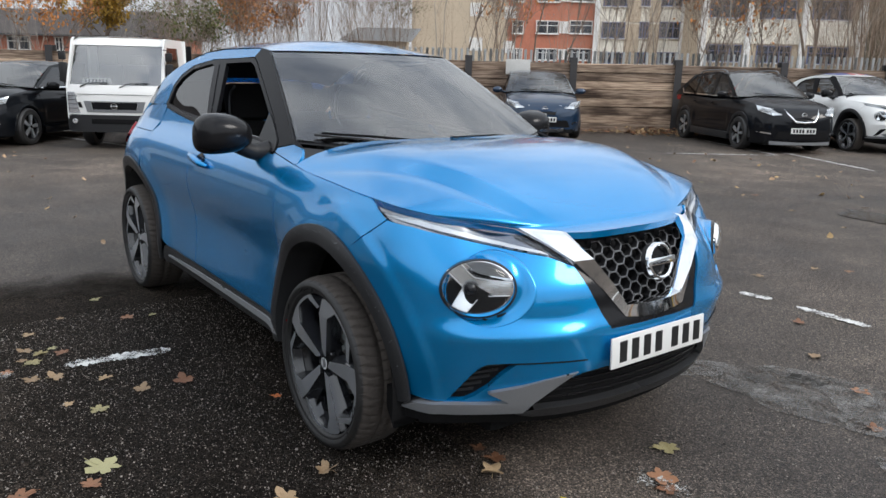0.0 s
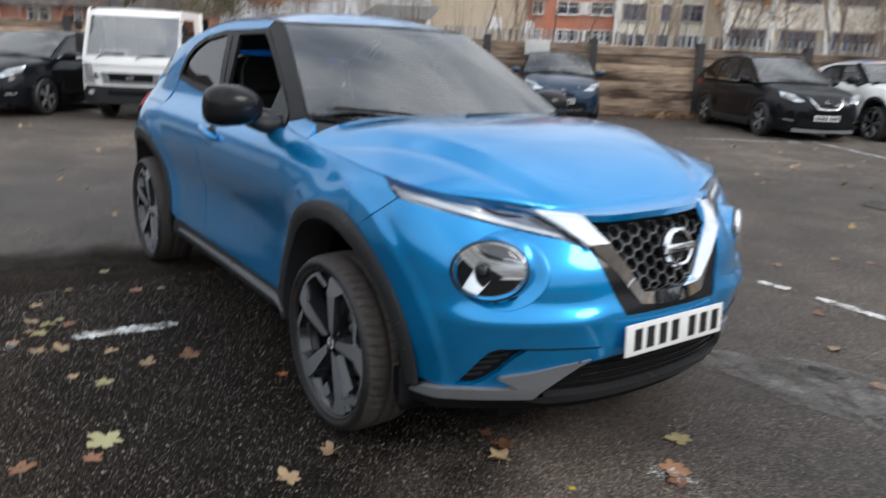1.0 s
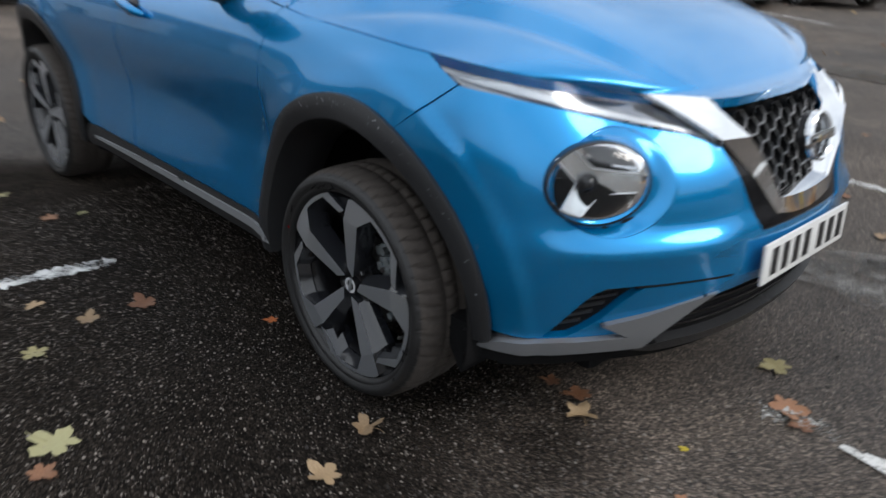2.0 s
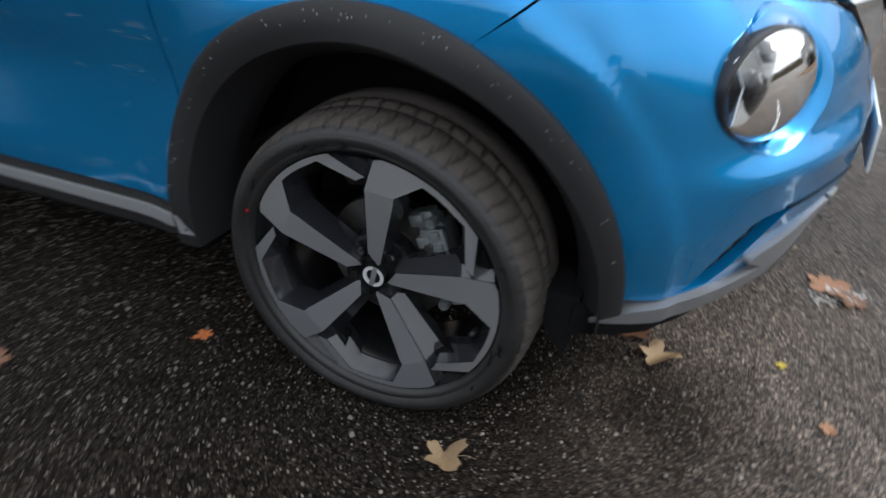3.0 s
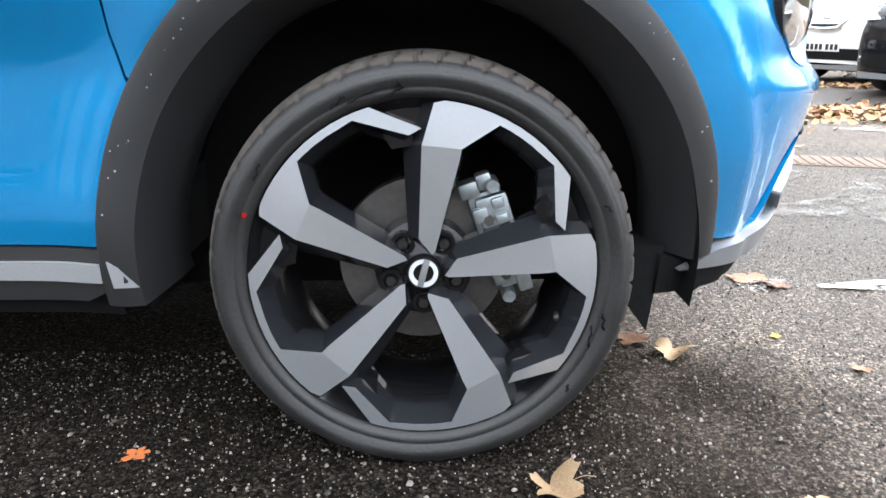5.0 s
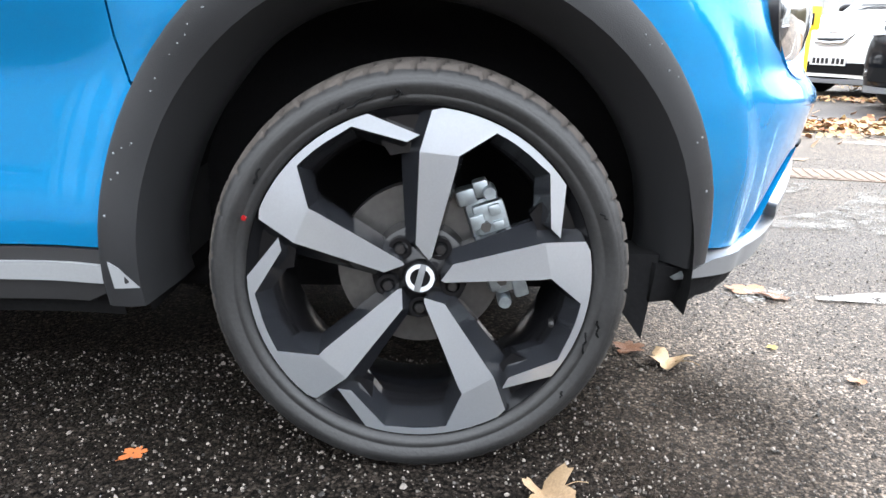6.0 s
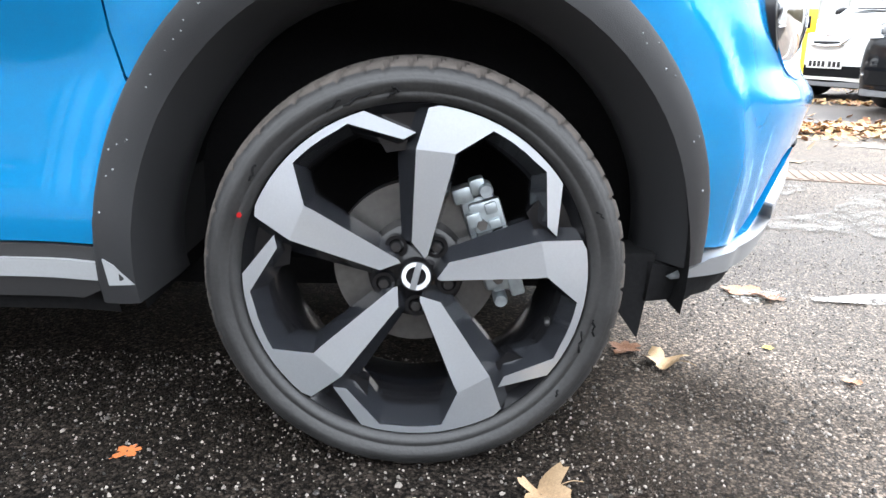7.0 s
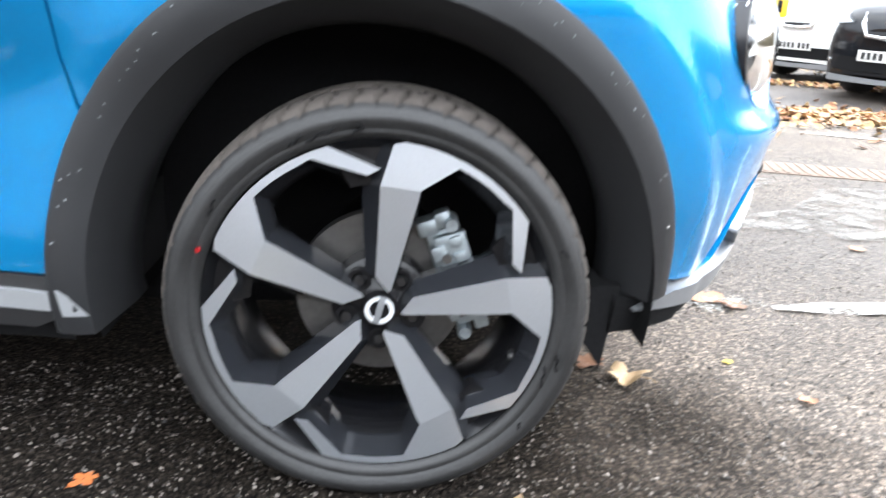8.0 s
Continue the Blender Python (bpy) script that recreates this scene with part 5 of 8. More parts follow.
# ---- ground ----
def tarmac_material(name, gain, rough, spec, edge=None):
    """Rolled tarmac; gain: how pale its stones are, low where shade is painted."""
    m, b, n, l = principled(name, (0.05, 0.05, 0.05), 0.6, Specular_IOR_Level=spec)
    co = n.new("ShaderNodeTexCoord")

    def tex(kind, scale, detail=3.0):
        t = n.new(kind)
        t.inputs["Scale"].default_value = scale
        if kind == "ShaderNodeTexNoise":
            t.inputs["Detail"].default_value = detail
        l.new(co.outputs["Object"], t.inputs["Vector"])
        return t

    def ramp(src, stops):
        r = n.new("ShaderNodeValToRGB")
        e = r.color_ramp.elements
        e[0].position, e[0].color = stops[0][0], (*stops[0][1], 1)
        e[1].position, e[1].color = stops[-1][0], (*stops[-1][1], 1)
        for p, c in stops[1:-1]:
            x = e.new(p)
            x.color = (*c, 1)
        l.new(src, r.inputs[0])
        return r.outputs[0]

    def mix(kind, fac, a, c):
        x = n.new("ShaderNodeMix")
        x.data_type, x.blend_type = "RGBA", kind
        if isinstance(fac, float):
            x.inputs["Factor"].default_value = fac
        else:
            l.new(fac, x.inputs["Factor"])
        l.new(a, x.inputs["A"])
        l.new(c, x.inputs["B"])
        return x.outputs["Result"]
    v1, v2 = tex("ShaderNodeTexVoronoi", 150.0), tex("ShaderNodeTexVoronoi", 260.0)
    # stones: most of them dark, some pale, a few brown
    sep = n.new("ShaderNodeSeparateColor")
    l.new(v1.outputs["Color"], sep.inputs[0])
    sep2 = n.new("ShaderNodeSeparateColor")
    l.new(v2.outputs["Color"], sep2.inputs[0])
    stones = ramp(sep.outputs[0], [(0.0, (0.010, 0.0095, 0.009)), (0.45, (0.026, 0.0245, 0.023)), (0.7, (0.058, 0.053, 0.049)), (0.88, (0.11, 0.10, 0.092)), (0.975, (0.21, 0.195, 0.18))])
    fine = ramp(sep2.outputs[1], [(0.0, (0.006, 0.006, 0.007)), (0.65, (0.022, 0.021, 0.020)), (0.95, (0.14, 0.13, 0.12))])
    col = mix("MIX", 0.45, stones, fine)
    binder = n.new("ShaderNodeMapRange")
    binder.inputs["From Min"].default_value, binder.inputs["From Max"].default_value = 0.0035, 0.0058
    l.new(v1.outputs["Distance"], binder.inputs["Value"])
    dist = n.new("ShaderNodeMath")
    dist.operation = "DIVIDE"
    dist.inputs[1].default_value = 150.0
    l.new(v1.outputs["Distance"], dist.inputs[0])
    l.new(dist.outputs[0], binder.inputs["Value"])
    tar = n.new("ShaderNodeRGB")
    tar.outputs[0].default_value = (0.007, 0.007, 0.0075, 1)
    col = mix("MIX", binder.outputs[0], col, tar.outputs[0])
    # stretches that differ in age and damp
    big, mid = tex("ShaderNodeTexNoise", 0.28, 5), tex("ShaderNodeTexNoise", 1.6, 6)
    age = ramp(big.outputs["Fac"], [(0.36, (0.62, 0.61, 0.62)), (0.5, (1.0, 0.98, 0.96)), (0.62, (1.6, 1.55, 1.5))])
    col = mix("MULTIPLY", 1.0, col, age)
    dirt = ramp(mid.outputs["Fac"], [(0.35, (0.78, 0.76, 0.74)), (0.6, (1.12, 1.10, 1.08)), (0.75, (1.5, 1.45, 1.38))])
    col = mix("MULTIPLY", 1.0, col, dirt)
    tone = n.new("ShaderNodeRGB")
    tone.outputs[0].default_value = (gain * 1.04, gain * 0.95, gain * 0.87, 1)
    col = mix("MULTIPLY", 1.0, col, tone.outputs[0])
    l.new(col, b.inputs["Base Color"])
    wet = n.new("ShaderNodeMapRange")
    wet.inputs["From Min"].default_value, wet.inputs["From Max"].default_value = 0.38, 0.62
    wet.inputs["To Min"].default_value, wet.inputs["To Max"].default_value = rough - 0.1, rough + 0.12
    l.new(big.outputs["Fac"], wet.inputs["Value"])
    l.new(wet.outputs[0], b.inputs["Roughness"])
    h = n.new("ShaderNodeMath")
    h.operation = "ADD"
    l.new(v1.outputs["Distance"], h.inputs[0])
    k = n.new("ShaderNodeMath")
    k.operation = "MULTIPLY"
    k.inputs[1].default_value = 0.5
    l.new(v2.outputs["Distance"], k.inputs[0])
    l.new(k.outputs[0], h.inputs[1])
    bp = n.new("ShaderNodeBump")
    bp.inputs["Strength"].default_value, bp.inputs["Distance"].default_value = 0.9, 0.004
    bp.invert = True
    l.new(h.outputs[0], bp.inputs["Height"])
    l.new(bp.outputs[0], b.inputs["Normal"])
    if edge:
        # a patch of painted shade whose edge frays into the ground below it
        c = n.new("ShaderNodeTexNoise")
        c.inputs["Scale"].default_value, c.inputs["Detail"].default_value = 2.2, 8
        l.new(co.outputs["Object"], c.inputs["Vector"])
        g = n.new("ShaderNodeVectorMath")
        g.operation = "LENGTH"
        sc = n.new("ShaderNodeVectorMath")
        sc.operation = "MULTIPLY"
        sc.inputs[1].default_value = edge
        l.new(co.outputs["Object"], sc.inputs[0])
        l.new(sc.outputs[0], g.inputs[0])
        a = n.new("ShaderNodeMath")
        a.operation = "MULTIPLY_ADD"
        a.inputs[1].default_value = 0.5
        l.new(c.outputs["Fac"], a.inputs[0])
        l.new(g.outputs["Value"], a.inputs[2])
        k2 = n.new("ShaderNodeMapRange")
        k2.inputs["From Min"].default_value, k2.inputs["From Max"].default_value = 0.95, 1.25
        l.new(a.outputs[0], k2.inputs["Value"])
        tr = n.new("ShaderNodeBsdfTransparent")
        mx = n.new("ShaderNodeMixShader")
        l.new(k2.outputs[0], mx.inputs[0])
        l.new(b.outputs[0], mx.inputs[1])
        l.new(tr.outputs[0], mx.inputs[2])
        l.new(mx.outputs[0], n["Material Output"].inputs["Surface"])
    return m


TARMAC = tarmac_material("worn_tarmac", 1.95, 0.64, 0.3)
# Darker stones stand in for the shade beside and under the blue car.
TARMAC_SHADED = tarmac_material("shaded_dark_tarmac", 0.52, 0.8, 0.03, (1 / 2.2, 1 / 2.6, 0.0))
gb = bmesh.new()
bmesh.ops.create_grid(gb, x_segments=10, y_segments=10, size=900)
tagged(part("ground", gb, TARMAC, smooth=0), "dark worn tarmac car park with pale chippings", "ground", kind="structure")


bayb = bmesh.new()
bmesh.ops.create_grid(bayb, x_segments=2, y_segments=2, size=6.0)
bay = part("shaded_tarmac_bay", bayb, TARMAC_SHADED, smooth=0, m=Matrix.Translation((-1.1, -1.8, 0.004)))
tagged(bay, "tarmac patch darkened as shade beside and under the blue car", "ground patch", kind="structure")


def worn_paint(name, base, wear=0.5, soft=0.10):
    m, b, n, l = principled(name, base, 0.7)
    co = n.new("ShaderNodeTexCoord")
    a, c = n.new("ShaderNodeTexNoise"), n.new("ShaderNodeTexNoise")
    a.inputs["Scale"].default_value, a.inputs["Detail"].default_value, a.inputs["Roughness"].default_value = 90, 6, 0.75
    c.inputs["Scale"].default_value, c.inputs["Detail"].default_value = 9, 5
    l.new(co.outputs["Object"], a.inputs["Vector"])
    l.new(co.outputs["Object"], c.inputs["Vector"])
    s = n.new("ShaderNodeMath")
    l.new(a.outputs["Fac"], s.inputs[0])
    l.new(c.outputs["Fac"], s.inputs[1])
    r = n.new("ShaderNodeMapRange")
    r.inputs["From Min"].default_value, r.inputs["From Max"].default_value = wear + 0.50 - soft, wear + 0.50 + soft
    l.new(s.outputs[0], r.inputs["Value"])
    t = n.new("ShaderNodeBsdfTransparent")
    mx = n.new("ShaderNodeMixShader")
    o = n["Material Output"]
    l.new(r.outputs[0], mx.inputs[0])
    l.new(t.outputs[0], mx.inputs[1])
    l.new(b.outputs[0], mx.inputs[2])
    l.new(mx.outputs[0], o.inputs["Surface"])
    return m


LINE_PAINT = worn_paint("worn_white_line_paint", (0.62, 0.62, 0.60), 0.46)
LINE_FAINT = worn_paint("faint_white_line_paint", (0.48, 0.48, 0.46), 0.60)
PATCH = worn_paint("pale_tarmac_patch", (0.17, 0.163, 0.153), 0.58, 0.2)


def ragged_strip(a, b, width, seed, n=40, ragged=0.25, z=0.008):
    """A thin strip of paint from a to b with an uneven edge."""
    rnd = random.Random(seed)
    a, b = Vector((*a, z)), Vector((*b, z))
    d = (b - a).normalized()
    s = Vector((-d.y, d.x, 0))
    bm = bmesh.new()
    up, dn = [], []
    for i in range(n + 1):
        t = i / n
        end = min(1.0, min(t, 1 - t) * 9 + 0.25)
        p = a.lerp(b, t)
        up.append(bm.verts.new(p + s * width / 2 * end * (1 + rnd.uniform(-ragged, ragged))))
        dn.append(bm.verts.new(p - s * width / 2 * end * (1 + rnd.uniform(-ragged, ragged))))
    for i in range(n):
        bm.faces.new((dn[i], dn[i + 1], up[i + 1], up[i]))
    return bm


def ground_line(a, b, width, seed, mat=None, ragged=0.25):
    tagged(part("painted_line", ragged_strip(a, b, width, seed, ragged=ragged), mat or LINE_PAINT, smooth=0), "worn white painted bay line on tarmac", "road marking", "painted bay lines", "structure")


ground_line((-1.39, -1.60), (-1.33, -1.10), 0.085, 1, ragged=0.5)
ground_line((-1.42, -2.3), (-1.40, -1.80), 0.08, 2, LINE_FAINT, 0.5)
ground_line((-0.30, 2.50), (-0.08, 2.545), 0.075, 3)
ground_line((0.10, 2.53), (0.58, 2.525), 0.075, 4, ragged=0.4)
ground_line((0.84, -0.06), (1.17, 0.03), 0.085, 5, LINE_FAINT, 0.5)
ground_line((1.13, -0.045), (3.2, 0.02), 0.085, 6, ragged=0.15)
ground_line((-6.6, 9.9), (-5.3, 11.8), 0.09, 7)
ground_line((-8.2, 13.4), (-5.3, 11.75), 0.09, 8)
ground_line((-5.6, 12.4), (-3.2, 11.0), 0.09, 9)
ground_line((-14.5, 0.4), (-9.9, 1.9), 0.09, 10)
ground_line((-13.0, 2.2), (-10.4, 2.6), 0.09, 11, LINE_FAINT)
ground_line((3.0, 3.35), (4.6, 2.6), 0.09, 12)


def blotch(name, c, rx, ry, seed, mat, label, turn=0.0, z=0.0075):
    rnd = random.Random(seed)
    bm = bmesh.new()
    vs = []
    ph = [rnd.uniform(0, 6.28) for _ in range(4)]
    for i in range(48):
        a = 2 * math.pi * i / 48
        k = 1 + 0.14 * math.sin(3 * a + ph[0]) + 0.10 * math.sin(5 * a + ph[1]) + 0.06 * math.sin(9 * a + ph[2])
        p = Matrix.Rotation(radians(turn), 3, "Z") @ Vector((rx * k * math.cos(a), ry * k * math.sin(a), 0))
        vs.append(bm.verts.new((c[0] + p.x, c[1] + p.y, z)))
    bm.faces.new(vs)
    return tagged(part(name, bm, mat, smooth=0), label, "ground patch", kind="structure")


blotch("pale_patch", (1.15, 1.35), 0.75, 0.28, 3, PATCH, "pale worn patch of tarmac", 25)
blotch("pale_patch", (0.55, 1.2), 0.5, 0.12, 4, PATCH, "pale worn patch of tarmac", 40)
blotch("pale_patch", (2.45, 1.05), 0.9, 0.45, 5, PATCH, "pale worn patch of tarmac", 10)
WET = varied("shallow_water_on_tarmac", (0.02, 0.021, 0.022), 0.08, scale=4, rough_amount=0.05)
blotch("puddle", (-0.9, 6.4), 0.75, 0.28, 8, WET, "shallow puddle on tarmac reflecting the sky", -20)
# ribbed metal cover in the tarmac
cov = thing("drain_cover", "rusty ribbed metal drain cover set in tarmac", "drain cover", pose(2.42, 1.95, 0.0, 0, 0, -14))
RUST = varied("rusty_iron", (0.15, 0.11, 0.085), 0.85, 0.0, scale=40, amount=0.4, bump=0.3)
part("cover_plate", box((-0.45, -0.16, 0.0), (0.45, 0.16, 0.006), 0.002), RUST, cov)
for k in range(16):
    part("rib", box((-0.42 + 0.056 * k, -0.14, 0.006), (-0.395 + 0.056 * k, 0.14, 0.010), 0.0015), RUST, cov)


# loose and half-sunk stones of the tarmac by the car
CHIP = varied("pale_stone_chips", (0.092, 0.080, 0.070), 0.55, scale=200, amount=0.8, coarse=40, per_island=1.5, hue=(0.155, 0.137, 0.12))


def stones(name, x0, x1, y0, y1, count, seed, keep=None):
    rnd = random.Random(seed)
    verts, faces = [], []
    for k in range(count):
        x, y = rnd.uniform(x0, x1), rnd.uniform(y0, y1)
        s = min(0.0075, 0.0021 * math.exp(rnd.gauss(0, 0.42)))
        a, e = rnd.uniform(0, 6.28), rnd.uniform(0.6, 1.0)
        ca, sa = math.cos(a), math.sin(a)
        b = len(verts)
        m = 5
        for j in range(m):
            t = 2 * math.pi * j / m
            r = s * rnd.uniform(0.7, 1.25)
            p, q = r * math.cos(t), r * e * math.sin(t)
            verts.append((x + p * ca - q * sa, y + p * sa + q * ca, 0.003))
        top = 0.0045 + s * rnd.uniform(0.3, 0.85)
        for j in range(m):
            t = 2 * math.pi * j / m
            r = s * rnd.uniform(0.35, 0.7)
            p, q = r * math.cos(t), r * e * math.sin(t)
            verts.append((x + p * ca - q * sa, y + p * sa + q * ca, top + s * rnd.uniform(-0.2, 0.2)))
        for j in range(m):
            i = (j + 1) % m
            faces.append((b + j, b + i, b + m + i, b + m + j))
        faces.append(tuple(range(b + m, b + 2 * m)))
    mesh = bpy.data.meshes.new(name)
    mesh.from_pydata(verts, [], faces)
    mesh.materials.append(CHIP)
    return tagged(new(name, mesh), "pale stone chips bedded in dark tarmac", "stone chips", kind="stuff")


stones("stone_chips", -2.2, 1.5, -2.1, -0.45, 26000, 51)
stones("stone_chips_ahead", 0.7, 2.6, -0.45, 2.6, 9000, 52)


# ---- leaves ----
def leaf_mat(name, base, hue):
    return varied(name, base, 0.6, scale=120, amount=0.3, coarse=20, bump=0.3, hue=hue, per_object=0.8)


LEAF_TAN = leaf_mat("tan_dead_leaf", (0.27, 0.175, 0.095), (0.33, 0.235, 0.135))
LEAF_RUST = leaf_mat("rust_dead_leaf", (0.21, 0.09, 0.042), (0.27, 0.135, 0.072))
LEAF_YEL = leaf_mat("yellow_leaf", (0.31, 0.25, 0.105), (0.28, 0.265, 0.14))
LEAF_BRIGHT = leaf_mat("bright_yellow_leaf", (0.62, 0.46, 0.03), (0.60, 0.50, 0.08))
LEAF_RED = leaf_mat("orange_red_leaf", (0.50, 0.11, 0.03), (0.55, 0.18, 0.05))


def leaf_bm(size, curl, seed, lobes=5):
    """A lobed, curled dead leaf with its stalk; it rests on z = 0."""
    rnd = random.Random(seed)
    bm = bmesh.new()
    n = lobes * 8
    prof = []
    for i in range(n):
        a = 2 * math.pi * i / n
        lobe = abs(math.sin(lobes * a / 2 + 0.4)) ** 0.8
        r = size * (0.28 + 0.30 * lobe) * (1 - 0.25 * math.cos(a)) * rnd.uniform(0.88, 1.1)
        prof.append((r * math.cos(a), r * math.sin(a) * 0.85))
    px, py = rnd.uniform(-1, 1), rnd.uniform(-1, 1)

    def lift(x, y):
        q = (x * x + y * y) / (size * size)
        z = curl * size * (1.6 * q * (0.6 + 0.4 * math.sin(3 * math.atan2(y, x) + px * 3)) + 0.25 * math.sin(9 * x / size + py * 3) * 0.4)
        return Vector((x, y, z)), Vector((0, 0, 1))
    sheet(prof, lift, size * 0.11, (), 0.0, 0.0, bm=bm)
    add_tube(bm, spline([(-size * 0.25, 0, curl * size * 0.1), (-size * 0.6, size * 0.05, curl * size * 0.3), (-size * 0.85, size * 0.12, curl * size * 0.25 + 0.004)], 4), size * 0.012, 4)
    low = min(v.co.z for v in bm.verts)
    bmesh.ops.translate(bm, verts=bm.verts, vec=(0, 0, 0.008 - low))
    return bm


LEAF_MESH = {}


def leaf(x, y, size, mat, turn, curl=0.18, seed=0, label="dry curled brown leaf lying on tarmac"):
    key = (mat.name, seed % 4, round(curl, 2))
    if key not in LEAF_MESH:
        bm = leaf_bm(1.0, curl, seed % 4 + 11, 5 if curl < 0.45 else 4)
        mesh = bpy.data.meshes.new("fallen_leaf")
        for f in bm.faces:
            f.smooth = True
        bm.to_mesh(mesh)
        bm.free()
        mesh.materials.append(mat)
        LEAF_MESH[key] = mesh
    ob = new("fallen_leaf", LEAF_MESH[key])
    ob.matrix_basis = Matrix.LocRotScale((x, y, 0.004), Euler((0, 0, radians(turn))), (size,) * 3)
    return tagged(ob, label, "leaf", "fallen leaves")


# leaves that lie near the car
leaf(0.205, -1.0, 0.085, LEAF_TAN, 200, 0.6, 1, "large tan curled leaf lying by the tyre")
leaf(0.555, -0.482, 0.095, LEAF_TAN, 150, 0.5, 2, "tan crumpled leaf lying under the bumper")
leaf(0.50, -0.40, 0.08, LEAF_RUST, 60, 0.25, 3)
leaf(0.85, -0.388, 0.026, LEAF_BRIGHT, 20, 0.12, 1, "small bright yellow leaf on tarmac")
leaf(0.95, -0.57, 0.04, LEAF_RUST, 80, 0.35, 2, "small curled brown leaf on tarmac")
leaf(-0.498, -0.87, 0.045, LEAF_RED, 60, 0.10, 3, "small orange-red leaf on tarmac")
leaf(-0.89, -1.165, 0.10, LEAF_RUST, 10, 0.25, 0)
leaf(0.825, 0.232, 0.10, LEAF_YEL, 70, 0.15, 1, "yellowish fallen leaf on tarmac")
leaf(0.945, 0.03, 0.115, LEAF_RUST, 130, 0.18, 2)
leaf(-0.27, -1.66, 0.13, LEAF_YEL, 35, 0.15, 3, "large pale yellow-green leaf on tarmac")
leaf(0.16, -1.85, 0.07, LEAF_TAN, 70, 0.2, 0)
leaf(1.02, -0.02, 0.075, LEAF_RUST, 70, 0.15, 1, "flat pinkish-brown leaf near the white line")
leaf(0.30, -1.19, 0.085, LEAF_TAN, 20, 0.35, 2)
_rl = random.Random(7)
for x, y in ((-1.99, -1.15), (-1.96, -1.02), (-2.17, -1.48), (-2.44, -1.24), (-0.79, -1.57), (-0.91, -1.67), (-1.13, -1.47), (-1.96, -1.68), (-1.63, -1.67), (-1.59, -1.57), (-1.52, -1.71), (-1.57, -1.75), (-1.44, -1.84), (-1.28, -1.75),
             (-1.255, -1.655), (-0.18, -1.73), (-0.90, -1.36), (0.633, 1.754), (0.285, 2.23), (-0.165, 3.78), (-0.47, 3.05), (0.99, 1.48), (1.23, 1.12), (-2.73, 6.68), (-2.73, 8.79), (-1.88, 6.03), (-1.07, 5.56), (-0.36, 3.63), (-0.22, -1.95), (0.40, -0.41),
             (0.63, -1.046), (2.15, 1.97), (-1.68, -1.60), (-1.70, -1.72), (2.0, 0.75), (1.75, 0.55), (2.6, 0.9), (2.3, 2.5), (-2.9, 5.0), (-3.8, 7.1)):
    _m = _rl.choice((LEAF_TAN, LEAF_TAN, LEAF_RUST, LEAF_RUST, LEAF_YEL))
    leaf(x, y, _rl.uniform(0.045, 0.085), _m, _rl.uniform(0, 360), _rl.choice((0.18, 0.25, 0.32)), _rl.randrange(4))


def litter(name, label, spots, count, seed, size=(0.05, 0.10), mats=None):
    """Loose fallen leaves over strips of ground, in one mesh."""
    rnd = random.Random(seed)
    verts, faces, idx = [], [], []
    for k in range(count):
        (ax, ay), (bx, by), wd, h = rnd.choice(spots)
        t, o = rnd.random(), rnd.gauss(0, 0.34)
        dx, dy = bx - ax, by - ay
        ln = math.hypot(dx, dy)
        x, y = ax + dx * t - dy / ln * o * wd, ay + dy * t + dx / ln * o * wd
        s = rnd.uniform(*size)
        m = Matrix.LocRotScale((x, y, 0.012 + h * rnd.random() * max(0.0, 1 - abs(o) * 1.5)), Euler((rnd.gauss(0, 0.35), rnd.gauss(0, 0.35), rnd.uniform(0, 6.28))), (s, s * 0.8, s))
        b = len(verts)
        for px, py, pz in ((-0.5, 0, 0.10), (-0.15, -0.42, 0.05), (0.25, -0.3, 0.0), (0.55, 0, 0.16), (0.2, 0.36, 0.02), (-0.2, 0.4, 0.08), (0, 0, -0.04)):
            verts.append(m @ Vector((px, py, pz)))
        c = rnd.randrange(3)
        for i in range(6):
            faces.append((b + i, b + (i + 1) % 6, b + 6))
            idx.append(c)
    mesh = bpy.data.meshes.new(name)
    mesh.from_pydata(verts, [], faces)
    for mt in mats or (LITTER_A, LITTER_B, LITTER_C):
        mesh.materials.append(mt)
    mesh.polygons.foreach_set("material_index", idx)
    return tagged(new(name, mesh), label, "leaf litter", kind="stuff")


LITTER_A = varied("litter_tan", (0.40, 0.27, 0.16), 0.7, scale=60, amount=0.3, per_island=0.9)
LITTER_B = varied("litter_rust", (0.30, 0.14, 0.07), 0.7, scale=60, amount=0.3, per_island=0.9)
LITTER_C = varied("litter_ochre", (0.46, 0.31, 0.14), 0.7, scale=60, amount=0.3, per_island=0.9)


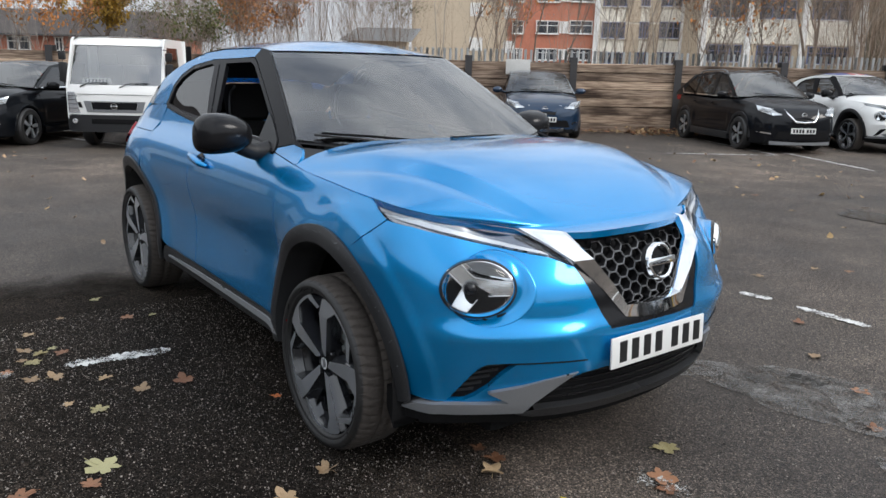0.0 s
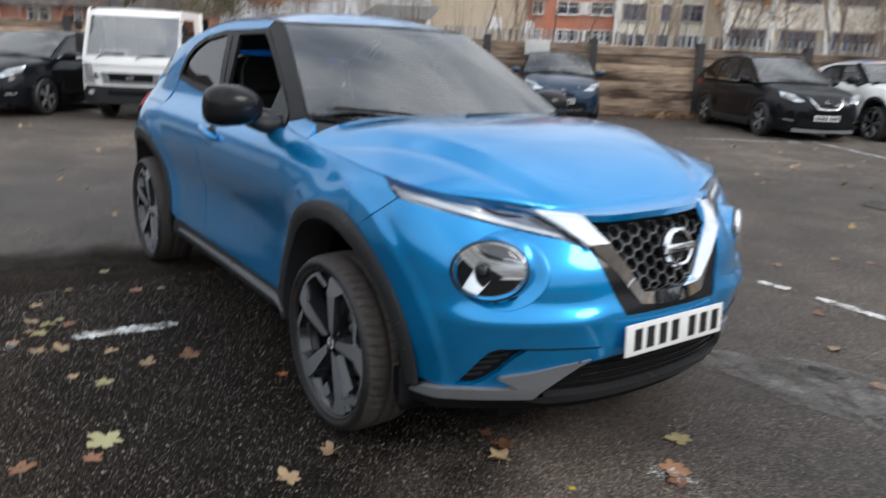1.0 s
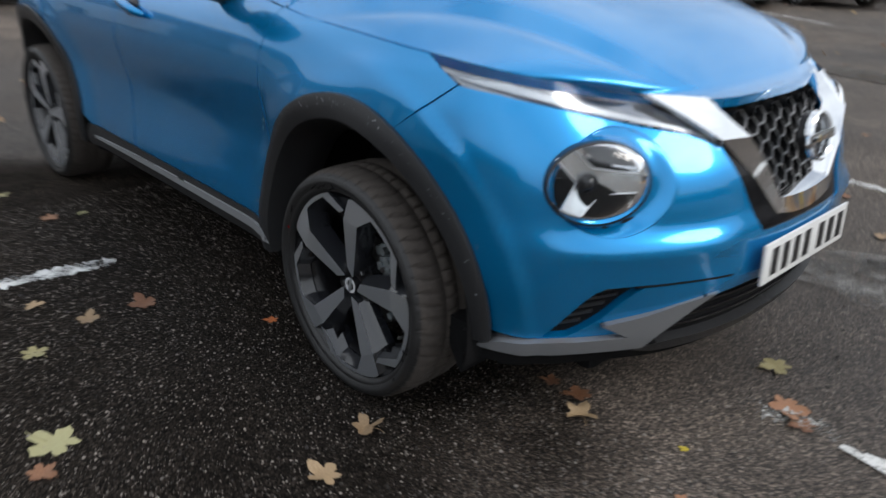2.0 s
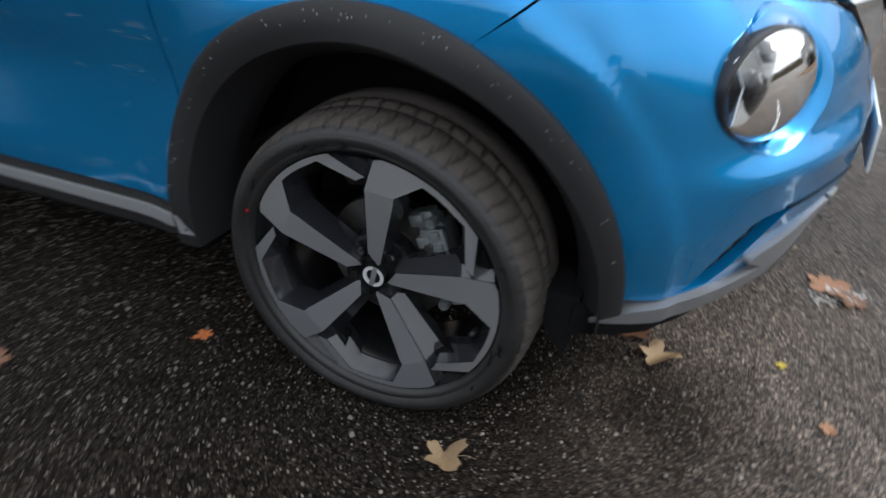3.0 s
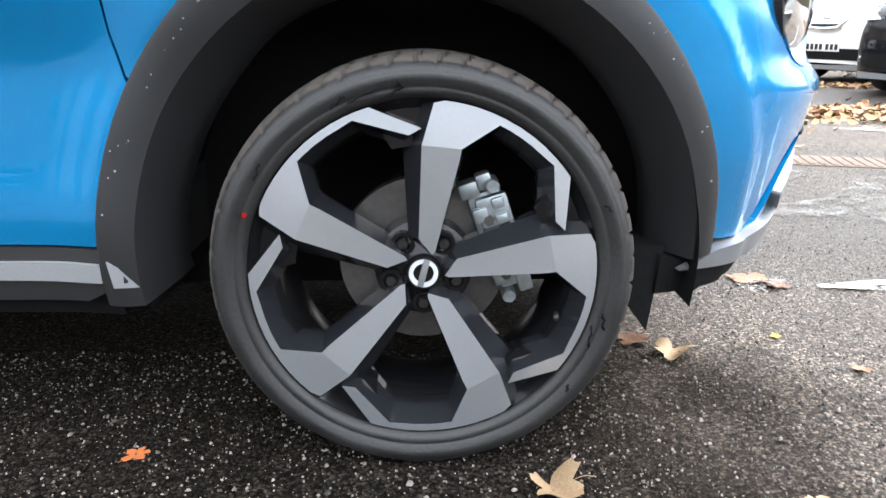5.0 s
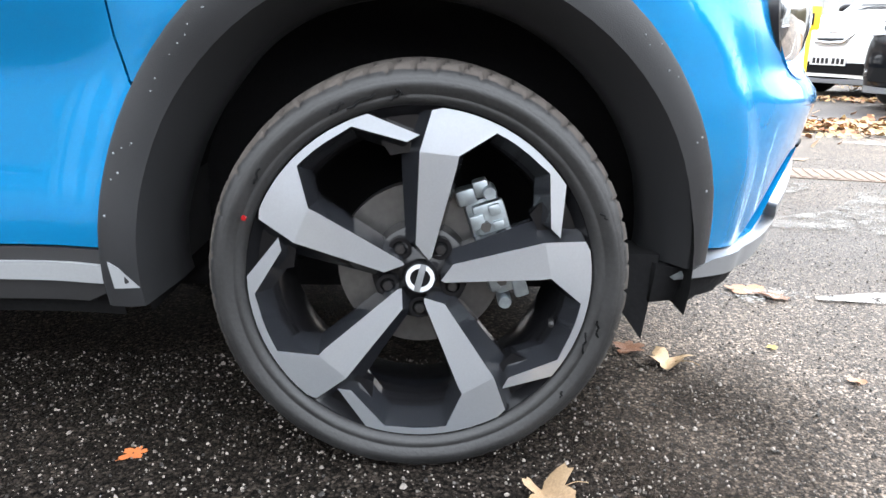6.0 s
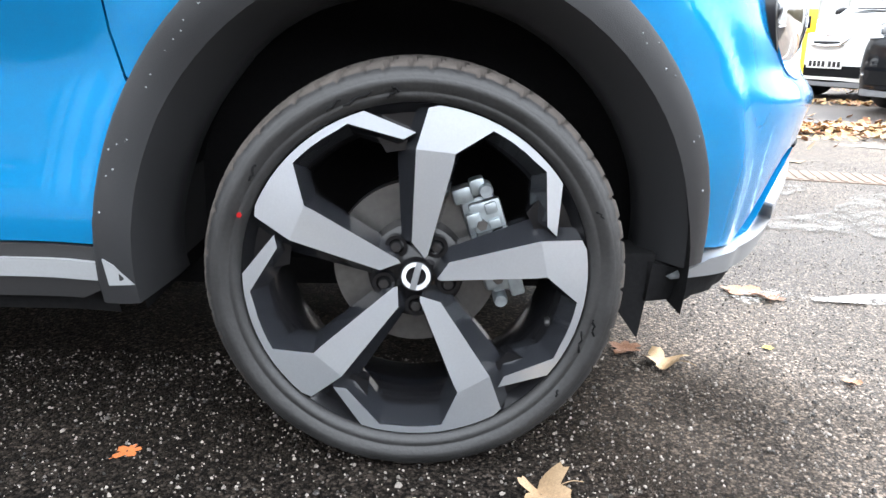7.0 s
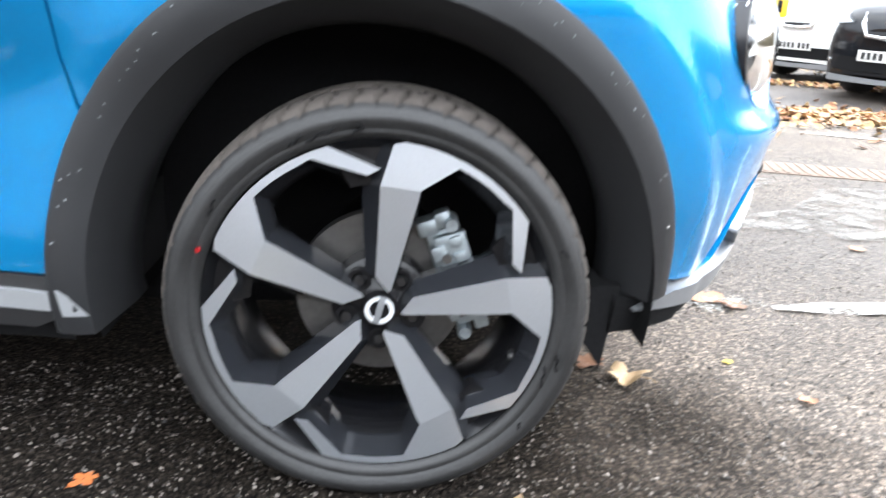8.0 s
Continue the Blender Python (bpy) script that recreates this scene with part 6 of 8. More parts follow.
# ---- other parked vehicles ----
def car_wheel(parent, m, radius, material=None, width=0.20):
    w = new("wheel")
    w.parent = parent
    w.matrix_basis = m
    r = radius
    part("tyre", lathe([(r * 0.68, 0.0), (r * 0.78, -0.012), (r * 0.92, -0.008), (r * 0.985, 0.015), (r, 0.05), (r, width - 0.05), (r * 0.97, width - 0.01), (r * 0.7, width)], 40), RUBBER, w)
    rim = part("rim", lathe([(r * 0.69, 0.004), (r * 0.66, -0.004), (r * 0.62, 0.012), (r * 0.58, 0.08), (0.0, 0.09)], 40), WHEEL_BLACK, w)
    for k in range(5):
        bm = bmesh.new()
        a = [bm.verts.new(p) for p in ((-0.018, -0.002, 0.02), (0.018, -0.002, 0.02), (0.045, 0.004, r * 0.63), (-0.02, 0.004, r * 0.65))]
        b = [bm.verts.new(v.co + Vector((0, 0.03, 0))) for v in a]
        bm.faces.new(a[::-1])
        for i in range(4):
            bm.faces.new((a[i], a[(i + 1) % 4], b[(i + 1) % 4], b[i]))
        bmesh.ops.recalc_face_normals(bm, faces=bm.faces)
        part("spoke", bm, material or MACHINED, rim, smooth=0, m=Matrix.Rotation(radians(72 * k + 10), 4, "Y"))
    part("hub_cap", lathe([(0.0, -0.006), (0.03, -0.004), (0.034, 0.02)], 16), GLOSS_BLACK, w)


def generic_car(name, label, paint, m, length=4.39, width=1.81, height=1.59, base=2.65, front=0.90, bonnet=1.00, belt=1.02, hatch=0.55, wheel_r=0.345, style="suv", trim=None, clad=True, plate=True):
    """A parked car from its main measures. x ahead, front axle at 0."""
    car = thing(name, label, "car", m)
    trim = trim or CHROME
    hw = width / 2
    xf, xr = front, front - length
    cowl, header = -0.30, -1.12
    roof_end, tail = xr + hatch + 0.18, xr + 0.02
    top = height - 0.02
    clear = 0.20
    # plan and heights along the car
    wid = table([xr, xr + 0.10, xr + 0.45, -base * 0.5, 0.0, xf - 0.45, xf - 0.16, xf - 0.04, xf], [hw * 0.70, hw * 0.84, hw * 0.97, hw, hw * 0.985, hw * 0.94, hw * 0.80, hw * 0.62, hw * 0.30])
    deck = table([xr, xr + 0.25, -base, -1.5, cowl - 0.2, 0.1, xf - 0.35, xf - 0.12, xf], [belt - 0.02, belt + 0.04, belt + 0.03, belt, belt + 0.03, bonnet, bonnet - 0.09, bonnet - 0.20, bonnet - 0.34])
    under = table([xr, xr + 0.4, -1.3, xf - 0.3, xf], [0.38, clear, clear, clear, 0.26])

    def skin_at(x, t):
        """t 0 at the sill, 0.75 at the shoulder, 1 at the middle line."""
        w, d, z0 = wid(x), deck(x), under(x)
        if t < 0.75:
            k = t / 0.75
            z = z0 + (d - 0.07 - z0) * k
            y = w * (0.955 + 0.045 * math.sin(math.pi * min(1, k * 1.15)) - 0.05 * max(0, k - 0.8) / 0.2)
            y -= 0.03 * math.exp(-((k - 0.45) / 0.14) ** 2) * (1 if -base + 0.5 < x < -0.5 else 0)
            return Vector((x, -y, z))
        k = (t - 0.75) / 0.25
        y = w * 0.95 * (1 - k)
        z = d - 0.07 + 0.07 * math.sin(math.pi / 2 * min(1, k * 2.4)) + 0.02 * k
        return Vector((x, -y, z))
    nx, nt = 84, 26

    def cut(a, b):
        x = xr + (xf - xr) * a
        p = skin_at(x, b)
        return b < 0.75 and any(math.hypot(x - c, p.z - wheel_r) < wheel_r + 0.045 for c in (0.0, -base))
    bm = grid(lambda a, b: skin_at(xr + (xf - xr) * a, b), nx, nt, skip=cut)
    grid(lambda a, b: skin_at(xr + (xf - xr) * a, b) * Vector((1, -1, 1)), nx, nt, bm=bm, flip=True, skip=cut)
    bmesh.ops.remove_doubles(bm, verts=bm.verts, dist=1e-4)
    # close nose and tail
    for xe in (xr, xf):
        ring = [skin_at(xe, j / nt) for j in range(nt + 1)]
        f = [bm.verts.new(p) for p in ring] + [bm.verts.new(p * Vector((1, -1, 1))) for p in ring[-2::-1]]
        bm.faces.new(f)
    bmesh.ops.recalc_face_normals(bm, faces=bm.faces)
    part("body", bm, paint, car, smooth=35)
    part("underbody", box((xr + 0.15, -hw + 0.2, clear - 0.04), (xf - 0.15, hw - 0.2, clear + 0.25), 0.03), LINER, car)
    for c in (0.0, -base):
        for sg in (-1, 1):
            r0 = wheel_r + 0.02
            ring = bmesh.new()
            rows = []
            for i in range(25):
                a = radians(-8 + 196 * i / 24)
                row = []
                for rr, dy in ((r0, 0.05), (r0, -0.004), (r0 + 0.03, -0.014), (r0 + (0.075 if clad else 0.04), -0.008), (r0 + (0.085 if clad else 0.05), 0.03)):
                    x, z = c + rr * math.cos(a), wheel_r + rr * math.sin(a)
                    row.append(ring.verts.new((x, sg * (wid(x) * 0.985 - dy), z)))
                rows.append(row)
            for ra, rb in zip(rows, rows[1:]):
                for k in range(4):
                    ring.faces.new((ra[k], rb[k], rb[k + 1], ra[k + 1]))
            bmesh.ops.recalc_face_normals(ring, faces=ring.faces)
            part("wheel_arch", ring, CLAD if clad else paint, car)
            wellb = lathe([(wheel_r + 0.06, 0.0), (wheel_r + 0.06, 0.34), (0.0, 0.34)], 24, "y", 200)
            bmesh.ops.transform(wellb, matrix=pose(c, -hw + 0.06, wheel_r, 0, 10, 0), verts=wellb.verts)
            if sg > 0:
                bmesh.ops.scale(wellb, vec=(1, -1, 1), verts=wellb.verts)
            part("wheel_well", wellb, LINER, car)
            car_wheel(car, pose(c, sg * (hw - 0.012), wheel_r, 0, 0, 0 if sg < 0 else 180), wheel_r)
    # greenhouse: glass all round, painted roof and pillars
    def gh(x, side, z):
        """Half width of the cabin at a height."""
        k = (z - belt) / (top - belt)
        return (wid(max(xr + 0.45, min(x, -0.2))) - 0.055) * (1 - 0.235 * k) - 0.02

    rz = table([roof_end - 0.2, roof_end, -2.2, -1.7, header, header + 0.1], [top - 0.13, top - 0.09, top - 0.015, top, top - 0.05, top - 0.08])

    def roof_pt(a, b):
        x = roof_end + (header - roof_end) * a
        v = b * 2 - 1
        w = gh(x, 1, rz(x))
        return Vector((x + 0.10 * (1 - v * v) * a, w * v, rz(x) + 0.045 * (1 - abs(v) ** 2.5)))
    bm = grid(roof_pt, 18, 16)
    bmesh.ops.recalc_face_normals(bm, faces=bm.faces)
    if sum(f.normal.z for f in bm.faces) < 0:
        bmesh.ops.reverse_faces(bm, faces=bm.faces)
    part("roof", bm, paint, car)

    def screen(a, b, x0, x1, z1, in0=0.03, bow=0.16):
        v = b * 2 - 1
        k = 1 - v * v
        p0 = Vector((x0 + bow * k, (gh(x0, 1, belt) - in0 + 0.02) * v, belt + 0.02 + 0.03 * k))
        w1 = gh(x1, 1, z1)
        p1 = Vector((x1 + 0.10 * k, w1 * v, z1 + 0.045 * (1 - abs(v) ** 2.5)))
        return p0.lerp(p1, a) + Vector((0.4, 0, 0.5)) * 0.035 * math.sin(math.pi * a)
    part("windscreen", facing(grid(lambda a, b: screen(a, b, cowl, header, rz(header)), 10, 14), (0.6, 0, 0.8)), SCREEN, car)

    def rear(a, b):
        v = b * 2 - 1
        k = 1 - v * v
        p0 = Vector((xr + 0.06 - 0.02 * k, gh(xr + 0.4, 1, belt) * 0.93 * v, belt + 0.05))
        p1 = roof_pt(0, b)
        return p0.lerp(p1, a)
    part("rear_window", facing(grid(rear, 6, 10), (-0.6, 0, 0.8)), PRIVACY, car)
    win = [(cowl - 0.08, belt + 0.012), (header - 0.03, rz(header) - 0.03), (-1.7, rz(-1.7) - 0.045), (roof_end + 0.15, rz(roof_end + 0.15) - 0.05), (xr + 0.42, belt + 0.10), (xr + 0.55, belt + 0.03), (-1.5, belt + 0.012)]

    def side(x, z):
        y = -gh(x, 1, z)
        return Vector((x, y, z)), Vector((0, -0.93, 0.36))
    both("side_window", sheet(win, side, 0.12, (), 0.0, 0.0), PRIVACY, car)
    # pillars over the glass, window line
    for pts, nm, mt in (([(cowl + 0.02, belt), (cowl - 0.10, belt), (header - 0.05, rz(header) - 0.035), (header + 0.02, rz(header) + 0.0)], "front_pillar", GLOSS_BLACK if style == "crossover" else paint),
                        ([(-1.36, belt), (-1.47, belt), (-1.50, rz(-1.5) - 0.03), (-1.42, rz(-1.4) - 0.03)], "centre_pillar", GLOSS_BLACK),
                        ([(-2.30, belt + 0.01), (-2.36, belt + 0.01), (-2.42, rz(-2.4) - 0.04), (-2.36, rz(-2.3) - 0.04)], "rear_pillar", GLOSS_BLACK),
                        ([(xr + 0.62, belt - 0.02), (xr + 0.08, belt - 0.02), (xr + 0.12, belt + 0.08), (roof_end - 0.02, rz(roof_end) + 0.0), (roof_end + 0.16, rz(roof_end + 0.15) - 0.03), (xr + 0.44, belt + 0.12)], "tail_pillar", paint)):
        both(nm, sheet(pts, side, 0.10, (), 0.006, 0.012), mt, car)
    both("window_line", sheet([(cowl - 0.04, belt + 0.004), (cowl - 0.04, belt + 0.022), (-1.5, belt + 0.022), (xr + 0.5, belt + 0.04), (xr + 0.36, belt + 0.14), (xr + 0.33, belt + 0.12), (xr + 0.46, belt + 0.015), (-1.5, belt + 0.002)], side, 0.10, (), 0.010, 0.01), trim, car, "window line trim")
    both("cant_rail", sheet([(header + 0.02, rz(header) - 0.03), (header, rz(header) + 0.004), (-1.7, rz(-1.7) + 0.004), (roof_end, rz(roof_end) + 0.004), (roof_end + 0.1, rz(roof_end + 0.1) - 0.045), (-1.7, rz(-1.7) - 0.042)], side, 0.10, (), 0.004, 0.012), paint, car)
    if style == "suv":
        for sg in (-1, 1):
            bm = bmesh.new()
            add_tube(bm, spline([(header - 0.12, sg * (gh(-1.2, 1, top) - 0.03), rz(header - 0.1) + 0.02), (header - 0.30, sg * (gh(-1.5, 1, top) - 0.03), top + 0.045), (roof_end + 0.5, sg * (gh(-2.2, 1, top) - 0.03), top + 0.03), (roof_end + 0.2, sg * (gh(-2.4, 1, top) - 0.03), rz(roof_end + 0.2) + 0.02)], 6), 0.014, 6)
            part("roof_rail", bm, SILVER_TRIM, car, "silver roof rail")
    # cabin
    bm = bmesh.new()
    add_box(bm, (-0.95, -hw + 0.22, 0.75), (-0.42, hw - 0.22, belt - 0.02), 0.05)
    for y in (-0.36, 0.36):
        add_box(bm, (-1.78, y - 0.23, 0.5), (-1.62, y + 0.23, 1.14), 0.05)
        add_box(bm, (-1.80, y - 0.12, 1.16), (-1.70, y + 0.12, 1.34), 0.03)
    add_box(bm, (-2.75, -0.6, 0.5), (-2.55, 0.6, 1.12), 0.05)
    part("cabin_trim", bm, CABIN, car)
    # nose: lamps, grille, bumper

    def nose(y, z):
        a = min(0.98, abs(y) / hw)
        lo, hi = xf - 1.2, xf
        for _ in range(30):
            mid = (lo + hi) / 2
            lo, hi = (mid, hi) if wid(mid) > abs(y) * 1.02 + 0.01 and deck(mid) - 0.03 > z else (lo, mid)
        n = Vector((1 - 0.6 * a, 0.9 * a * (1 if y > 0 else -1), 0.25)).normalized()
        return Vector((lo, y, z)), n
    lamp_z = bonnet - 0.24
    both("headlamp", sheet([(-hw * 0.40, lamp_z - 0.03), (-hw * 0.42, lamp_z + 0.045), (-hw * 0.70, lamp_z + 0.085), (-hw * 0.90, lamp_z + 0.135), (-hw * 0.88, lamp_z + 0.03), (-hw * 0.70, lamp_z - 0.05)], nose, 0.06, (), 0.012, 0.03), REFLECTOR, car, "clear swept headlamp")
    both("lamp_cover", sheet([(-hw * 0.40, lamp_z - 0.03), (-hw * 0.42, lamp_z + 0.045), (-hw * 0.70, lamp_z + 0.085), (-hw * 0.90, lamp_z + 0.135), (-hw * 0.88, lamp_z + 0.03), (-hw * 0.70, lamp_z - 0.05)], nose, 0.06, (), 0.020, 0.0), LENS, car)
    gz = lamp_z - 0.015
    part("grille", sheet([(-0.34, gz + 0.06), (0.34, gz + 0.06), (0.22, gz - 0.16), (-0.22, gz - 0.16)], nose, 0.06, (), 0.010, 0.02), GLOSS_BLACK, car, "black grille")
    bm = bmesh.new()
    v_line = [(-0.36, gz + 0.07), (-0.30, gz - 0.03), (-0.20, gz - 0.15), (0.0, gz - 0.165), (0.20, gz - 0.15), (0.30, gz - 0.03), (0.36, gz + 0.07)]
    if style == "saloon":
        v_line = [(-0.36, gz + 0.03), (-0.18, gz + 0.05), (0.0, gz + 0.055), (0.18, gz + 0.05), (0.36, gz + 0.03)]
    add_tube(bm, [nose(y, z)[0] + Vector((0.03, 0, 0)) for y, z in v_line], 0.024 if style != "saloon" else 0.012, 6)
    part("grille_bar", bm, trim, car, "bright grille bar")
    ring = lathe([(0.042, 0.0), (0.045, 0.012), (0.056, 0.012), (0.058, 0.0)], 24, "x")
    p = nose(0, gz - 0.03)[0]
    badge = part("badge", ring, CHROME, car, "chrome ring badge", m=Matrix.Translation(p + Vector((0.035, 0, 0))))
    part("badge_bar", box((0.0, -0.06, -0.01), (0.014, 0.06, 0.01), 0.002), CHROME, badge)
    lz = clear + 0.10
    part("lower_grille", sheet([(-hw * 0.55, lz + 0.14), (hw * 0.55, lz + 0.14), (hw * 0.62, lz), (-hw * 0.62, lz)], nose, 0.07, (), 0.008, 0.02), LINER, car, "black lower grille")
    both("fog_lamp", sheet([(-hw * 0.66, lz + 0.05), (-hw * 0.68, lz + 0.15), (-hw * 0.88, lz + 0.17), (-hw * 0.90, lz + 0.10), (-hw * 0.80, lz + 0.05)], nose, 0.06, (), 0.010, 0.02), GLOSS_BLACK, car)
    both("fog_lamp_trim", sheet([(-hw * 0.68, lz + 0.075), (-hw * 0.68, lz + 0.105), (-hw * 0.87, lz + 0.13), (-hw * 0.87, lz + 0.10)], nose, 0.06, (), 0.022, 0.012), trim, car)
    part("front_lip", sheet([(-hw * 0.70, clear - 0.02), (-hw * 0.70, clear + 0.05), (0.0, clear + 0.03), (hw * 0.70, clear + 0.05), (hw * 0.70, clear - 0.02)], nose, 0.08, (), 0.012, 0.03), SILVER_TRIM if clad else LINER, car)
    if plate:
        pz = lz + 0.16
        p = nose(0, pz)[0]
        pl = part("number_plate", box((0.0, -0.26, -0.055), (0.010, 0.26, 0.055), 0.003), PLATE_WHITE, car, "white number plate", m=Matrix.Translation(p + Vector((0.012, 0, 0))))
        for y in (-0.20, -0.137, -0.072, -0.008, 0.085, 0.150, 0.215):
            part("plate_bar", box((0.010, y - 0.022, -0.036), (0.0115, y + 0.022, 0.036)), PLATE_INK, pl, smooth=0)
    # mirrors, handles, sill, tail lights, wipers
    bm = bmesh.new()
    bmesh.ops.create_uvsphere(bm, u_segments=16, v_segments=10, radius=1.0)
    bmesh.ops.transform(bm, matrix=Matrix.LocRotScale((-0.62, -hw - 0.09, belt + 0.06), None, (0.075, 0.12, 0.075)), verts=bm.verts)
    add_tube(bm, [(-0.64, -hw + 0.09, belt + 0.01), (-0.63, -hw - 0.02, belt + 0.03)], 0.025, 8)
    both("door_mirror", bm, paint if style == "saloon" else GLOSS_BLACK, car)
    for x in (-1.30, -2.15):
        bm = bmesh.new()
        add_box(bm, (x - 0.10, -hw - 0.022, belt - 0.15), (x + 0.10, -hw + 0.012, belt - 0.12), 0.008)
        both("door_handle", bm, paint, car)
    for x in (-0.42, -1.42, -2.32):
        bm = bmesh.new()
        add_tube(bm, [skin_at(x + (0.05 * (j / 8 - 0.5) if x < -2 else 0), 0.12 + 0.6 * j / 8) + Vector((0, -0.0005, 0)) for j in range(9)], 0.0035, 4)
        both("door_seam", bm, LINER, car)
    bm = bmesh.new()
    add_box(bm, (-base + wheel_r + 0.08, -hw + 0.0, clear - 0.02), (-wheel_r - 0.08, -hw + 0.07, clear + 0.13), 0.02)
    both("sill", bm, CLAD if clad else paint, car)
    bm = bmesh.new()
    add_box(bm, (xr + 0.02, -hw * 0.86, belt - 0.16), (xr + 0.30, -hw * 0.66, belt - 0.02), 0.04)
    both("tail_light", bm, RED_LENS, car, "red tail light")
    for y0, y1 in ((0.05, -0.55), (0.55, 0.0)):
        bm = bmesh.new()
        a, b = screen(0.02, (y0 / hw + 1) / 2, cowl, header, rz(header)), screen(0.06, (y1 / hw + 1) / 2, cowl, header, rz(header))
        add_tube(bm, [a + Vector((0.02, 0, 0.02)), b + Vector((0.02, 0, 0.02))], 0.008, 5)
        part("wiper", bm, LINER, car)
    return car


def heading(x, y, yaw):
    return pose(x, y, 0, 0, 0, yaw)


# the row by the timber wall
generic_car("parked_suv", "black crossover with silver roof rails parked before timber wall", BLACK_PAINT, heading(-6.05, 12.90, -30), 4.39, 1.81, 1.60, 2.65, 0.92, 1.04, 1.05, 0.50, 0.345, "suv")
white_crossover = build_crossover(WHITE_PAINT, heading(-4.78, 14.98, -30), "white crossover with black pillars parked beside black crossover", True, window_open=False)
for _y0, _y1, _c in ((-0.50, -0.20, (0.03, 0.06, 0.25)), (-0.16, -0.06, (0.45, 0.02, 0.03)), (-0.03, 0.05, (0.7, 0.7, 0.7)), (0.08, 0.18, (0.45, 0.02, 0.03)), (0.22, 0.50, (0.03, 0.06, 0.25))):
    part("roof_stripe", grid(lambda a, b: roof_point(0.08 + 0.8 * a, (_y0 + (_y1 - _y0) * b) / 0.6) + Vector((0, 0, 0.006)), 10, 4), varied_once("roof_vinyl_%d" % (_c[0] * 100), _c, 0.3), white_crossover, "coloured vinyl roof stripe")
generic_car("parked_car", "white hatchback parked at the end of the row", WHITE_PAINT, heading(-3.2, 17.6, -30), 4.2, 1.79, 1.58, 2.6, 0.88, 1.02, 1.03, 0.45, 0.335, "hatch")
generic_car("parked_car", "dark blue saloon car parked nose out by timber wall", NAVY_PAINT, heading(-10.35, 10.15, -38), 4.6, 1.815, 1.50, 2.70, 0.95, 0.98, 0.99, 0.70, 0.33, "saloon", clad=False)
# beside the truck
generic_car("parked_car", "black hatchback parked beside white truck", BLACK_PAINT, heading(-13.07, -0.77, -40), 4.0, 1.74, 1.44, 2.52, 0.85, 0.96, 0.97, 0.40, 0.325, "hatch", clad=False)
# across the leaf-strewn verge
generic_car("parked_suv", "white crossover with V-shaped chrome grille parked beyond leaves", WHITE_PAINT, heading(6.02, 8.21, -155), 4.69, 1.82, 1.72, 2.70, 0.92, 1.10, 1.10, 0.50, 0.36, "suv")
generic_car("parked_suv", "black crossover parked beside white crossover", BLACK_PAINT, heading(5.76, 5.92, -155), 4.4, 1.81, 1.62, 2.65, 0.92, 1.06, 1.05, 0.50, 0.35, "suv")


